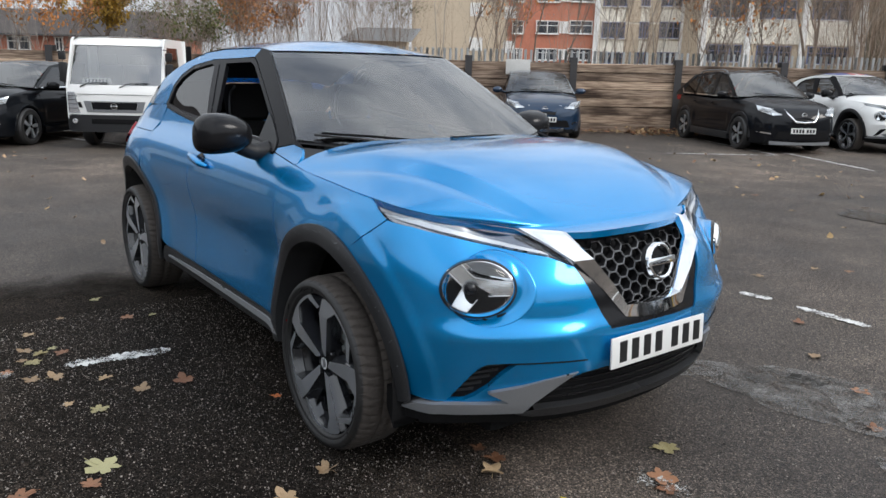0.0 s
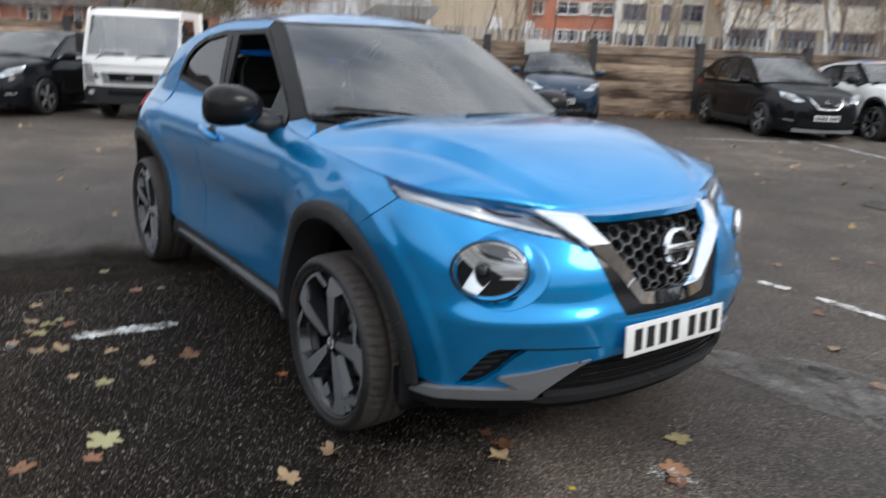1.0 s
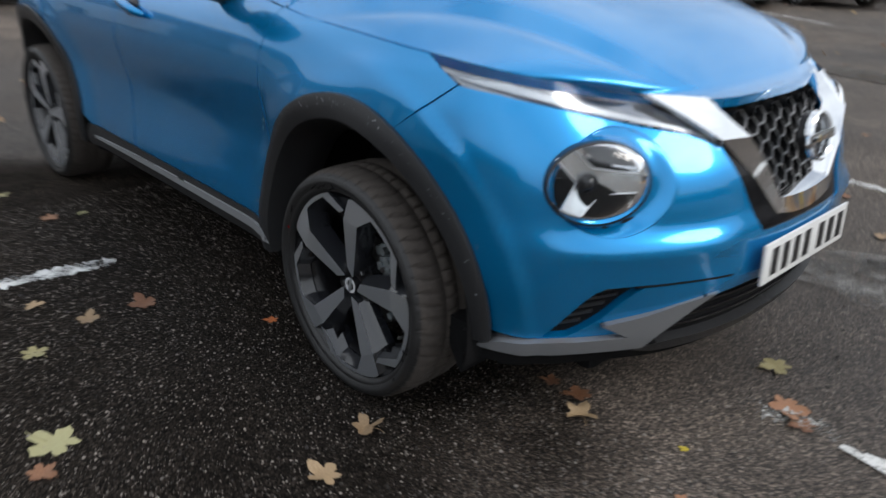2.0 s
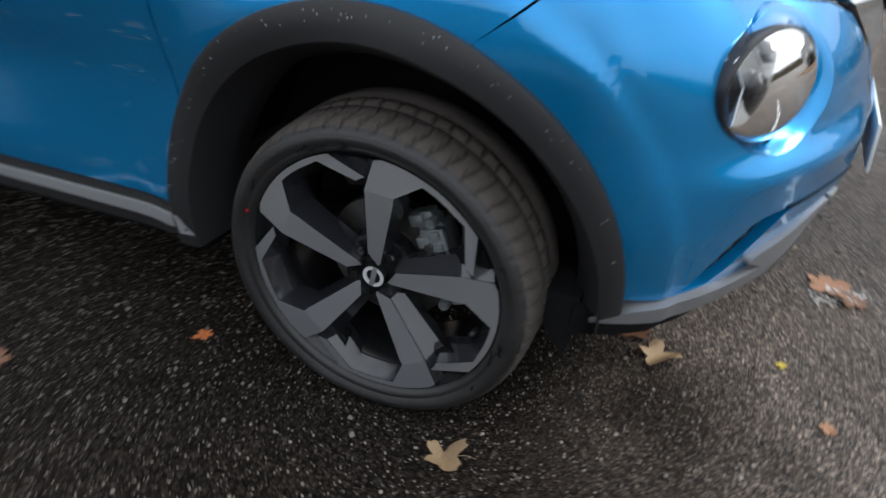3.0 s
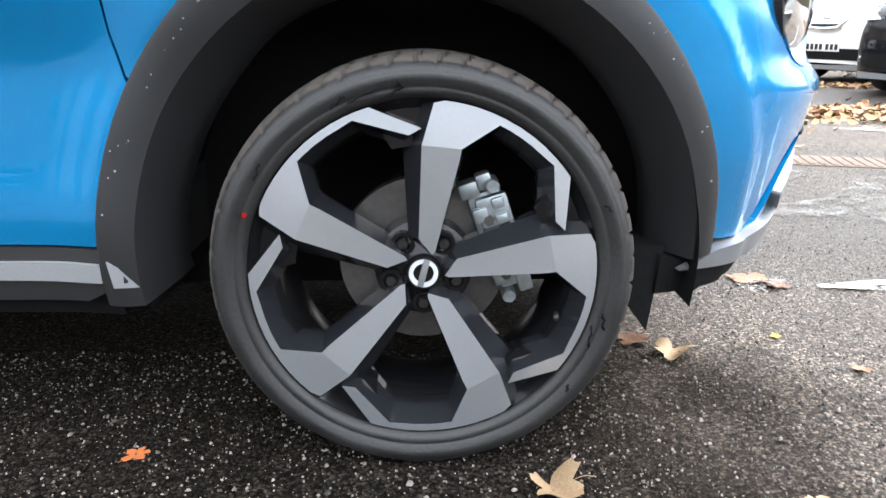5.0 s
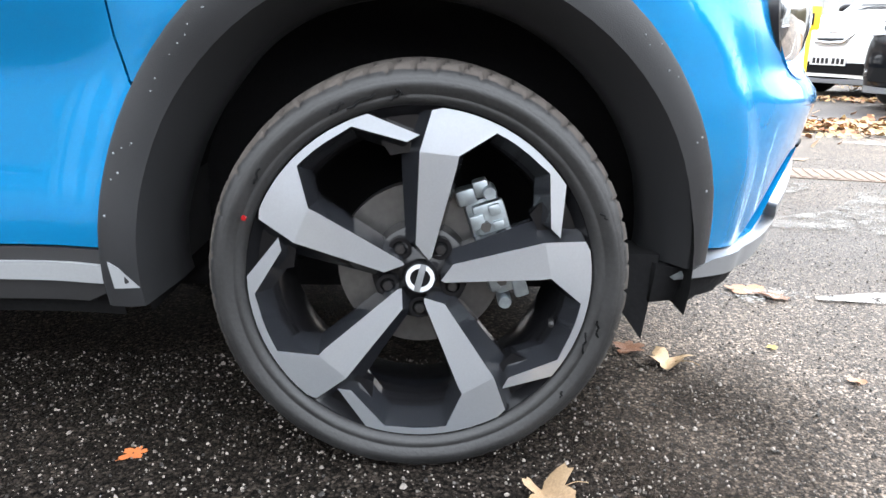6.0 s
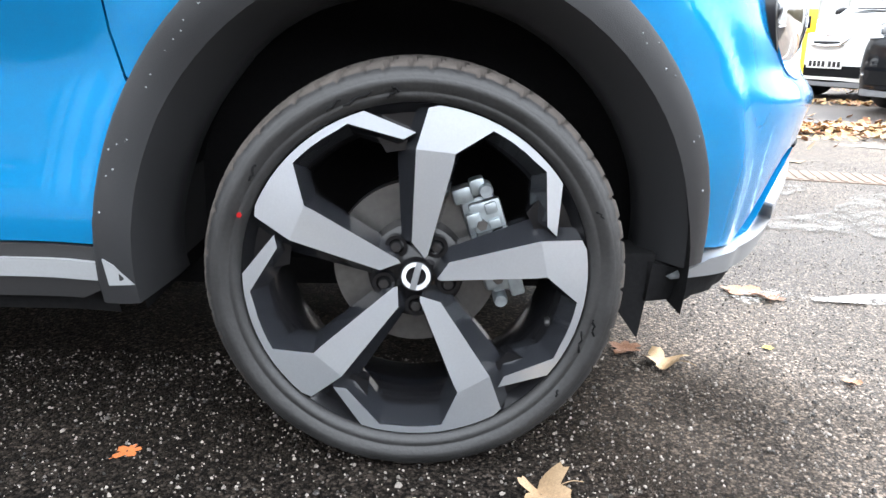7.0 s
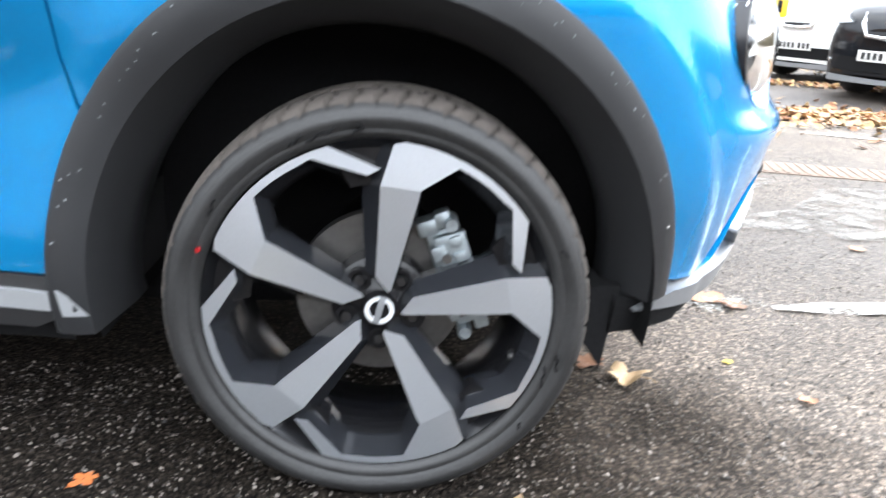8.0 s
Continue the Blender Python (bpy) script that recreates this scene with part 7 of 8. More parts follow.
def truck(m):
    t = thing("light_truck", "white cab-over light truck parked facing out, card behind windscreen", "truck", m)
    W, H = 0.90, 2.06
    # cab shell: a lofted front with a leaning screen
    prof = table([0.42, 0.60, 1.05, 1.15, 1.80, 1.98, 2.06], [0.86, 0.90, 0.88, 0.85, 0.58, 0.45, 0.25])

    def face(y, z):
        k = abs(y) / W
        return Vector((prof(z) - 0.10 * k ** 4, y, z)), Vector((0.95, 0, 0.3))
    rim = [(-W, 0.55), (-W, 1.12), (-W * 0.955, 1.98), (-W * 0.90, 2.04), (W * 0.90, 2.04), (W * 0.955, 1.98), (W, 1.12), (W, 0.55)]
    glass_poly = [(-W * 0.925, 1.18), (-W * 0.895, 1.90), (W * 0.895, 1.90), (W * 0.925, 1.18)]
    part("cab_front", sheet(rim, face, 0.07, (glass_poly,), 0.0, 0.05), WHITE_PAINT, t)
    part("windscreen", sheet(glass_poly, face, 0.10, (), -0.012, 0.0), TRUCK_SCREEN, t, "large windscreen reflecting clouds")
    for sg in (-1, 1):
        def side(x, z):
            k = max(0.0, z - 1.12) / 0.9
            return Vector((x, sg * (W - 0.045 * k), z)), Vector((0, sg, 0))
        poly = [(-0.75, 0.55), (-0.75, 2.0), (-0.68, 2.04), (0.42, 2.04), (0.50, 1.98), (0.78, 1.15), (0.80, 0.62), (0.55, 0.55)]
        win = [(-0.35, 1.20), (-0.30, 1.88), (0.42, 1.88), (0.66, 1.22)]
        part("cab_side", sheet(poly, side, 0.08, (win,), 0.0, 0.04, flip=False), WHITE_PAINT, t)
        part("side_window", sheet(win, side, 0.10, (), -0.01, 0.0), PRIVACY, t)
        bm = bmesh.new()
        add_box(bm, (0.62, sg * (W + 0.07) - 0.07, 1.22), (0.70, sg * (W + 0.07) + 0.07, 1.58), 0.025)
        add_box(bm, (0.62, sg * (W + 0.07) - 0.06, 1.62), (0.70, sg * (W + 0.07) + 0.06, 1.78), 0.02)
        add_tube(bm, [(0.60, sg * (W - 0.04), 1.84), (0.66, sg * (W + 0.07), 1.82), (0.66, sg * (W + 0.07), 1.18), (0.62, sg * (W - 0.02), 1.12)], 0.012, 6)
        part("door_mirror", bm, CLAD, t, "black twin truck mirror")
        lamp = [(sg * W * 0.965, 0.66), (sg * W * 0.975, 1.04), (sg * W * 0.80, 1.04), (sg * W * 0.70, 0.66)]
        hl = part("headlamp", sheet(lamp, face, 0.05, (), 0.012, 0.03), REFLECTOR, t, "tall clear headlamp")
        for k in range(4):
            z = 0.74 + k * 0.075
            part("lamp_louvre", sheet([(sg * W * 0.96, z), (sg * W * 0.96, z + 0.009), (sg * W * 0.76, z + 0.009), (sg * W * 0.75, z)], face, 0.05, (), 0.018, 0.006), LAMP_DARK, hl)
        part("fog_lamp", lathe([(0.0, 0.02), (0.045, 0.015), (0.05, -0.02)], 20, "x"), REFLECTOR, t, m=pose(0.925, sg * W * 0.80, 0.52))
    roof = grid(lambda a, b: Vector((-0.75 + 1.08 * a, (b * 2 - 1) * W * 0.93, 2.035 + 0.035 * (1 - (b * 2 - 1) ** 4))), 8, 10)
    part("cab_roof", thicken(roof, 0.02), WHITE_PAINT, t)
    part("cab_back", box((-0.79, -W, 0.55), (-0.74, W, 2.04), 0.02), WHITE_PAINT, t)
    part("grille", sheet([(-0.40, 0.73), (-0.42, 0.86), (0.42, 0.86), (0.40, 0.73)], face, 0.06, (), 0.012, 0.02), GLOSS_BLACK, t, "black grille slot")
    part("grille_surround", sheet([(-0.50, 0.68), (-0.56, 0.88), (0.56, 0.88), (0.50, 0.68)], face, 0.06, ([(-0.41, 0.725), (-0.43, 0.865), (0.43, 0.865), (0.41, 0.725)],), 0.016, 0.02), SILVER_TRIM, t, "silver grille surround")
    for sg in (-1, 1):
        part("air_slot", sheet([(sg * 0.58, 0.76), (sg * 0.62, 0.86), (sg * 0.68, 0.86), (sg * 0.64, 0.76)], face, 0.05, (), 0.012, 0.01), GLOSS_BLACK, t)
    badge = part("badge", lathe([(0.045, 0.0), (0.05, 0.014), (0.062, 0.014), (0.064, 0.0)], 24, "x"), CHROME, t, "chrome ring badge", m=Matrix.Translation(face(0, 0.795)[0] + Vector((0.03, 0, 0))))
    part("badge_bar", box((0.0, -0.07, -0.012), (0.014, 0.07, 0.012), 0.002), CHROME, badge)
    part("bumper", sheet([(-W * 1.01, 0.36), (-W * 1.01, 0.60), (-W * 0.9, 0.635), (W * 0.9, 0.635), (W * 1.01, 0.60), (W * 1.01, 0.36), (W * 0.9, 0.32), (-W * 0.9, 0.32)], lambda y, z: (Vector((0.93 - 0.14 * (abs(y) / W) ** 5, y, z)), Vector((1, 0, 0))), 0.07, (), 0.0, 0.14), CLAD, t, "dark grey plastic bumper")
    part("bumper_slot", box((0.925, -0.42, 0.47), (0.935, 0.42, 0.56), 0.003), LINER, t)
    part("bonnet_seam", box((0.882, -0.70, 1.005), (0.890, 0.70, 1.012)), LINER, t)
    # card behind the screen, its characters as bars
    card = part("paper_card", box((-0.003, -0.26, -0.055), (0.003, 0.26, 0.055), 0.001), PLATE_WHITE, t, "white card behind the screen", m=pose(0.70, -0.36, 1.25, 0, -18, 0))
    for k in range(7):
        part("card_bar", box((0.003, -0.22 + 0.063 * k, -0.032), (0.0042, -0.178 + 0.063 * k, 0.032)), PLATE_INK, card, smooth=0)
    for y0, y1 in ((-0.62, -0.12), (0.10, 0.62)):
        bm = bmesh.new()
        a, b = face(y0, 1.14)[0], face(y1, 1.20)[0]
        add_tube(bm, [a + Vector((0.01, 0, 0.0)), a.lerp(b, 0.3) + Vector((0.03, 0, 0.05)), b + Vector((0.02, 0, 0.02))], 0.010, 5)
        part("wiper", bm, LINER, t)
    bm = bmesh.new()
    add_box(bm, (0.0, -W + 0.12, 0.9), (0.55, W - 0.12, 1.14), 0.06)
    for y in (-0.5, 0.0, 0.5):
        add_box(bm, (-0.55, y - 0.22, 0.8), (-0.40, y + 0.22, 1.55), 0.05)
        add_box(bm, (-0.53, y - 0.12, 1.56), (-0.43, y + 0.12, 1.74), 0.03)
    add_box(bm, (-0.735, -W + 0.05, 0.7), (-0.71, W - 0.05, 2.0), 0.005)
    part("cab_trim", bm, CABIN, t)
    part("chassis", box((-3.9, -0.38, 0.42), (0.6, 0.38, 0.58), 0.02), LINER, t)
    part("load_bed", box((-4.0, -0.98, 0.82), (-0.95, 0.98, 0.90), 0.02), SILVER_TRIM, t)
    part("headboard", box((-0.99, -0.96, 0.90), (-0.94, 0.96, 1.95), 0.02), LINER, t, "dark headboard behind the cab")
    for sg in (-1, 1):
        part("drop_side", box((-4.0, sg * 0.96 - 0.02, 0.90), (-0.99, sg * 0.96 + 0.02, 1.28), 0.01), SILVER_TRIM, t)
        for x in (0.05, -2.6):
            car_wheel(t, pose(x, sg * 0.84, 0.335, 0, 0, 0 if sg < 0 else 180), 0.335, STEEL)
    return t


truck(heading(-11.96, 1.46, -33) @ Matrix.Scale(0.92, 4))


# ---- timber wall, fence, bank ----
BACK = Matrix.Translation((-9.74, 14.31, 0)) @ Matrix.Rotation(math.atan2(0.8, 0.6), 4, "Z")   # x along the wall, y away from the car park


def weathered_timber(name, pale, dark):
    m, b, n, l = principled(name, pale, 0.85)
    co, info = n.new("ShaderNodeTexCoord"), n.new("ShaderNodeObjectInfo")
    shift = n.new("ShaderNodeVectorMath")
    shift.operation = "MULTIPLY_ADD"
    shift.inputs[1].default_value = (1, 1, 1)
    k = n.new("ShaderNodeMath")
    k.operation = "MULTIPLY"
    k.inputs[1].default_value = 40.0
    l.new(info.outputs["Random"], k.inputs[0])
    l.new(co.outputs["Object"], shift.inputs[0])
    l.new(k.outputs[0], shift.inputs[2])

    def noise(stretch, scale, detail):
        mp, t = n.new("ShaderNodeMapping"), n.new("ShaderNodeTexNoise")
        mp.inputs["Scale"].default_value = stretch
        t.inputs["Scale"].default_value, t.inputs["Detail"].default_value = scale, detail
        l.new(shift.outputs[0], mp.inputs["Vector"])
        l.new(mp.outputs[0], t.inputs["Vector"])
        return t.outputs["Fac"]

    def ramp(src, stops):
        r = n.new("ShaderNodeValToRGB")
        e = r.color_ramp.elements
        e[0].position, e[0].color = stops[0][0], (*stops[0][1], 1)
        e[1].position, e[1].color = stops[1][0], (*stops[1][1], 1)
        l.new(src, r.inputs[0])
        return r.outputs[0]

    def mul(a, c):
        x = n.new("ShaderNodeMix")
        x.data_type, x.blend_type = "RGBA", "MULTIPLY"
        x.inputs["Factor"].default_value = 1.0
        l.new(a, x.inputs["A"])
        l.new(c, x.inputs["B"])
        return x.outputs["Result"]
    grain = noise((0.5, 4, 9), 4.0, 6)
    col = ramp(grain, ((0.36, dark), (0.62, pale)))
    col = mul(col, ramp(noise((0.5, 1, 1.6), 1.7, 4), ((0.36, (0.22, 0.19, 0.17)), (0.52, (1.0, 1.0, 1.0)))))
    col = mul(col, ramp(info.outputs["Random"], ((0.0, (0.55, 0.52, 0.50)), (1.0, (1.25, 1.2, 1.12)))))
    l.new(col, b.inputs["Base Color"])
    bp = n.new("ShaderNodeBump")
    bp.inputs["Strength"].default_value, bp.inputs["Distance"].default_value = 0.8, 0.01
    l.new(grain, bp.inputs["Height"])
    l.new(bp.outputs[0], b.inputs["Normal"])
    return m


SLEEPER = weathered_timber("weathered_sleeper", (0.50, 0.39, 0.30), (0.19, 0.13, 0.095))
POST_STEEL = varied("dark_painted_post", (0.035, 0.033, 0.034), 0.6, scale=30, amount=0.3)
GALV = varied("galvanised_steel", (0.46, 0.47, 0.47), 0.5, 0.5, scale=25, amount=0.2, coarse=2)
SOIL = varied("leafy_soil", (0.085, 0.062, 0.045), 0.95, scale=12, amount=0.5, coarse=1.0, bump=0.6)

wall = tagged(new("wall_timber"), "weathered horizontal timber sleepers between dark steel posts", "wall", kind="structure")
wall.matrix_basis = BACK
_rw = random.Random(3)
BAY, COURSE = 2.68, 0.216
SL_MESH = []
for k in range(4):
    bm = bmesh.new()
    add_box(bm, (-BAY / 2 + 0.03, -0.06, 0.006), (BAY / 2 - 0.03, 0.06, COURSE - 0.006), 0.014)
    for v in bm.verts:
        v.co += Vector((0, _rw.uniform(-0.012, 0.012), _rw.uniform(-0.006, 0.006)))
    me = bpy.data.meshes.new("sleeper")
    bm.to_mesh(me)
    bm.free()
    me.materials.append(SLEEPER)
    SL_MESH.append(me)
for b in range(-8, 6):
    for c in range(8):
        s = new("sleeper", _rw.choice(SL_MESH))
        s.parent = wall
        s.matrix_basis = pose((b + 0.5) * BAY, _rw.uniform(-0.035, 0.035), c * COURSE, _rw.uniform(-2, 2), _rw.uniform(-0.5, 0.5), 180 * _rw.randrange(2))
    bm = bmesh.new()
    add_box(bm, (-0.09, -0.13, 0), (0.09, -0.11, 1.86), 0.003)
    add_box(bm, (-0.012, -0.12, 0), (0.012, 0.12, 1.86), 0.003)
    add_box(bm, (-0.09, 0.10, 0), (0.09, 0.12, 1.86), 0.003)
    part("wall_post", bm, POST_STEEL, wall, "dark steel wall post", smooth=0, m=pose(b * BAY, 0, 0))
bm = bmesh.new()
add_box(bm, (-60, 0.12, -0.5), (60, 140, 1.52), 0.05)
bk = part("bank", bm, SOIL, None, smooth=0)
bk.matrix_basis = BACK
tagged(bk, "raised bank of leafy soil behind the timber wall", "bank", kind="structure")

fence = thing("palisade_fence", "galvanised steel palisade fence on top of the bank", "fence", BACK @ Matrix.Translation((0, 0.55, 1.45)))
PAL = []
for k in range(2):
    bm = bmesh.new()
    pr = [(-0.034, 0.0), (-0.02, -0.012), (0.02, -0.012), (0.034, 0.0)]
    lo = [bm.verts.new((x, y, -0.1)) for x, y in pr]
    hi = [bm.verts.new((x, y, 0.62 - abs(x) * (1.3 if k else 1.0))) for x, y in pr]
    for i in range(3):
        bm.faces.new((lo[i], lo[i + 1], hi[i + 1], hi[i]))
    bmesh.ops.solidify(bm, geom=bm.faces[:], thickness=0.003)
    me = bpy.data.meshes.new("pale")
    bm.to_mesh(me)
    bm.free()
    me.materials.append(GALV)
    PAL.append(me)
for k in range(112):
    o = new("pale", PAL[k % 2])
    o.parent = fence
    o.matrix_basis = pose(-7.2 + k * 0.152, 0, 0, _rw.uniform(-1.5, 1.5), 0, _rw.uniform(-4, 4))
part("fence_rail", box((-7.4, 0.0, 0.16), (9.9, 0.045, 0.21), 0.004), GALV, fence)
sign = thing("notice_board", "blank pale rectangular notice board fixed to timber wall", "sign", BACK @ Matrix.Translation((-4.1, -0.16, 1.50)))
part("board", box((-0.31, -0.012, -0.10), (0.31, 0.012, 0.28), 0.004), varied_once("faded_board", (0.55, 0.54, 0.51), 0.6), sign)

litter("leaf_litter_wall", "drift of brown fallen leaves along the timber wall foot", [((-15.5, 6.6), (-9.9, 14.0), 0.9, 0.14), ((-10.4, 13.2), (-8.6, 15.6), 1.0, 0.16), ((-8.6, 15.6), (-5.0, 20.3), 0.8, 0.1)], 2600, 5)
litter("leaf_litter_verge", "thick strip of tan fallen leaves on the tarmac", [((2.5, 4.55), (6.5, 3.35), 0.62, 0.05), ((2.6, 4.5), (7.2, 3.2), 1.3, 0.02)], 2600, 6, (0.05, 0.11))
litter("leaf_litter_far", "scattered brown leaves below the parked cars", [((3.2, 7.6), (6.5, 6.9), 0.5, 0.03), ((4.5, 10.6), (12.0, 8.8), 1.6, 0.03)], 1100, 8)
litter("leaf_litter_lot", "loose scattered leaves over the tarmac", [((-8, 4), (-1, 12), 6.0, 0.0), ((-12, -3), (-3, -2), 4.0, 0.0)], 160, 9)

# yellow marker and dark foot by the verge
YELLOW = varied("yellow_plastic", (0.75, 0.50, 0.02), 0.45, scale=30, amount=0.15)
mk = thing("yellow_bollard", "yellow plastic post with a dark slot on a grey foot", "bollard", pose(3.28, 4.62, 0))
part("post", box((-0.03, -0.03, 0.03), (0.03, 0.03, 0.86), 0.008), YELLOW, mk)
part("head", box((-0.085, -0.05, 0.80), (0.085, 0.05, 1.0), 0.02), YELLOW, mk)
part("slot", box((-0.02, -0.058, 0.84), (0.02, -0.049, 0.94), 0.004), GLOSS_BLACK, mk)
part("foot", box((-0.22, -0.16, 0.0), (0.22, 0.16, 0.05), 0.02), CLAD, mk)

# ---- buildings behind ----
BRICK_RED = varied("red_brickwork", (0.50, 0.19, 0.12), 0.85, scale=6, amount=0.25, coarse=0.4, bump=0.2)
BRICK_BUFF = varied("buff_brickwork", (0.56, 0.46, 0.34), 0.85, scale=6, amount=0.18, coarse=0.3, bump=0.2)
CREAM = varied("cream_render", (0.82, 0.77, 0.66), 0.8, scale=3, amount=0.1, coarse=0.4)
WHITE_TRIM = varied("white_trim", (0.76, 0.75, 0.72), 0.6, scale=8, amount=0.08)
BLUE_FRAME = varied("blue_window_frame", (0.14, 0.16, 0.26), 0.5, scale=8, amount=0.15)
WINDOW_DARK = varied("dark_window_glass", (0.045, 0.05, 0.06), 0.06, scale=1.2, amount=0.6, coarse=0.3, rough_amount=0.03)
ROOF_DARK = varied("dark_roof_edge", (0.07, 0.065, 0.065), 0.8, scale=6)
SLATE = varied("slate_roof", (0.14, 0.125, 0.12), 0.8, scale=5, amount=0.3, coarse=0.6, bump=0.3)


def window(parent, x, z, w, h, frames=2, mat=None, depth=0.12):
    """A glazed window on a wall that looks to -y."""
    wn_ = part("window", box((x, -0.02, z), (x + w, 0.0, z + h)), WINDOW_DARK, parent, "dark glazed window", smooth=0)
    bm = bmesh.new()
    t = 0.09
    add_box(bm, (x - t, -depth, z - t), (x + w + t, 0.0, z))
    add_box(bm, (x - t, -depth, z + h), (x + w + t, 0.0, z + h + t))
    for k in range(frames + 1):
        xx = x + w * k / frames
        add_box(bm, (xx - t / 2, -depth + 0.02, z), (xx + t / 2, 0.0, z + h))
    add_box(bm, (x, -depth + 0.03, z + h * 0.62), (x + w, 0.0, z + h * 0.62 + t * 0.7))
    part("window_frame", bm, mat or BLUE_FRAME, wn_, smooth=0)
    part("window_sill", box((x - t, -depth - 0.1, z - t - 0.06), (x + w + t, 0.0, z - t)), WHITE_TRIM, wn_, smooth=0)


K = 0.0578     # metres to a step of the far facade
FAR = BACK @ Matrix.Translation((0.0, 56.0, 0.0))


def far_x(col):
    return (col - 1188) * 0.0149 + (col - 784) * (K - 0.0149)


def far_z(py, col):
    return 1.47 + ((107.9 + (col - 110) * 0.0245) - py) * K


block = thing("office_block", "long office block of buff and red brick with cream panels", "building", FAR)
x0, x1 = far_x(722), far_x(884)
part("wall", box((x0, 0.0, 0.0), (x1, 14, 15.0)), BRICK_BUFF, block, "blank buff brick wall", smooth=0)
x2 = far_x(1034)
part("wall", box((x1, 1.2, 0.0), (x2, 14, 14.0)), BRICK_RED, block, "red brick wall", smooth=0)
x3 = far_x(1184)
part("wall", box((x2, 0.8, 0.0), (x3, 14, 14.0)), CREAM, block, "cream panelled wall", smooth=0)
wing_a = new("facade_panel")
wing_a.parent = block
wing_a.matrix_basis = Matrix.Translation((0, 1.19, 0))
for py, h in ((62, 19), (10, 19), (-42, 19), (106, 17)):
    for pa, pb in ((935, 972), (992, 1030), (884 + 10, 912)):
        window(wing_a, far_x(pa), far_z(py, pa), (pb - pa) * K, h * K, 2, WHITE_TRIM)
    part("panel", box((far_x(974), -0.06, far_z(py + 1, 974)), (far_x(990), 0.0, far_z(py - h, 974))), WHITE_TRIM, wing_a, "white infill panel", smooth=0)
for py in (36, 92, -20):
    part("panel", box((far_x(820), -1.25, far_z(py, 820)), (far_x(842), -1.19, far_z(py - 22, 820))), WHITE_TRIM, wing_a, smooth=0)
    part("panel", box((far_x(878), -1.25, far_z(py + 4, 878)), (far_x(898), -1.19, far_z(py - 16, 878))), WHITE_TRIM, wing_a, smooth=0)
wing_b = new("facade_panel")
wing_b.parent = block
wing_b.matrix_basis = Matrix.Translation((0, 0.79, 0))
for py, h in ((70, 24), (18, 24), (-36, 24), (112, 16)):
    for pa, pb in ((1046, 1084), (1110, 1124), (1144, 1178)):
        window(wing_b, far_x(pa), far_z(py, pa), (pb - pa) * K, h * K, 3)
    part("panel", box((far_x(1085), -0.05, far_z(py + 27, 1085)), (far_x(1110), 0.0, far_z(py - h + 2, 1085))), BRICK_BUFF, wing_b, smooth=0)
    part("panel", box((far_x(1125), -0.05, far_z(py + 27, 1125)), (far_x(1143), 0.0, far_z(py - h + 2, 1125))), BRICK_BUFF, wing_b, smooth=0)
for col in (1036, 1182):
    part("pier", box((far_x(col) - 0.25, -0.1, 0.0), (far_x(col) + 0.25, 0.0, 14.0)), WHITE_TRIM, wing_b, smooth=0)
low = thing("low_office", "two-storey office with cream band and blue windows", "building", FAR @ Matrix.Translation((0, -4, 0)))
xa, xb = far_x(1190) - 0.4, far_x(1452)
part("wall", box((xa, 0.0, 0.0), (xb, 12, far_z(14, 1300))), BRICK_BUFF, low, smooth=0)
part("roof", box((xa - 0.3, -0.5, far_z(14, 1300)), (xb + 0.6, 12.3, far_z(9, 1300))), ROOF_DARK, low, "dark flat roof edge", smooth=0)
part("panel", box((xa, -0.12, far_z(84, 1300)), (xb, -0.0, far_z(46, 1300))), CREAM, low, "cream spandrel band", smooth=0)
for pa, pb in ((1200, 1254), (1280, 1334), (1362, 1425)):
    window(low, far_x(pa), far_z(44, 1300), (pb - pa) * K, 26 * K, 3)
    window(low, far_x(pa), far_z(112, 1300), (pb - pa) * K, 24 * K, 3)
for col in (1190, 1262, 1350, 1440):
    part("column", box((far_x(col) - 0.28, -0.4, 0.0), (far_x(col) + 0.28, -0.12, far_z(14, 1300))), WHITE_TRIM, low, "white column", smooth=0)
wing_c = thing("rear_office", "low office wing with dark windows behind bare trees", "building", FAR @ Matrix.Translation((0, 4, 0)))
part("wall", box((far_x(1440), 0, 0), (far_x(1700), 10, 4.4)), BRICK_BUFF, wing_c, smooth=0)
for pa in (1460, 1500, 1545, 1590):
    window(wing_c, far_x(pa), 1.9, 1.9, 1.5, 2)
part("roof", box((far_x(1436), -0.4, 4.4), (far_x(1704), 10.4, 4.75)), ROOF_DARK, wing_c, smooth=0)

# bungalow on the far left of the wall
HOUSE = BACK @ Matrix.Translation((0, 42.0, 0))


def hx(col):
    return (col - 1188) * 0.0149 + (col - 784) * (0.0468 - 0.0149)


def hz(py):
    return 1.47 + (111 - py) * 0.0468


house = thing("bungalow", "red brick bungalow with a wide dark slate roof", "house", HOUSE)
part("wall", box((hx(-160), 0, 0), (hx(300), 9, hz(68))), BRICK_RED, house, "red brick wall", smooth=0)
bm = bmesh.new()
ra, rb_ = hx(-170), hx(312)
pts = [(ra, -0.7, hz(68)), (rb_, -0.7, hz(68)), (rb_ - 2.5, 4.5, hz(20)), (ra, 4.5, hz(20)), (rb_, 9.7, hz(68)), (ra, 9.7, hz(68))]
vs = [bm.verts.new(p) for p in pts]
bm.faces.new((vs[0], vs[1], vs[2], vs[3]))
bm.faces.new((vs[3], vs[2], vs[4], vs[5]))
bm.faces.new((vs[1], vs[4], vs[2]))
bmesh.ops.solidify(bm, geom=bm.faces[:], thickness=0.15)
part("roof", bm, SLATE, house, "dark slate roof", smooth=0)
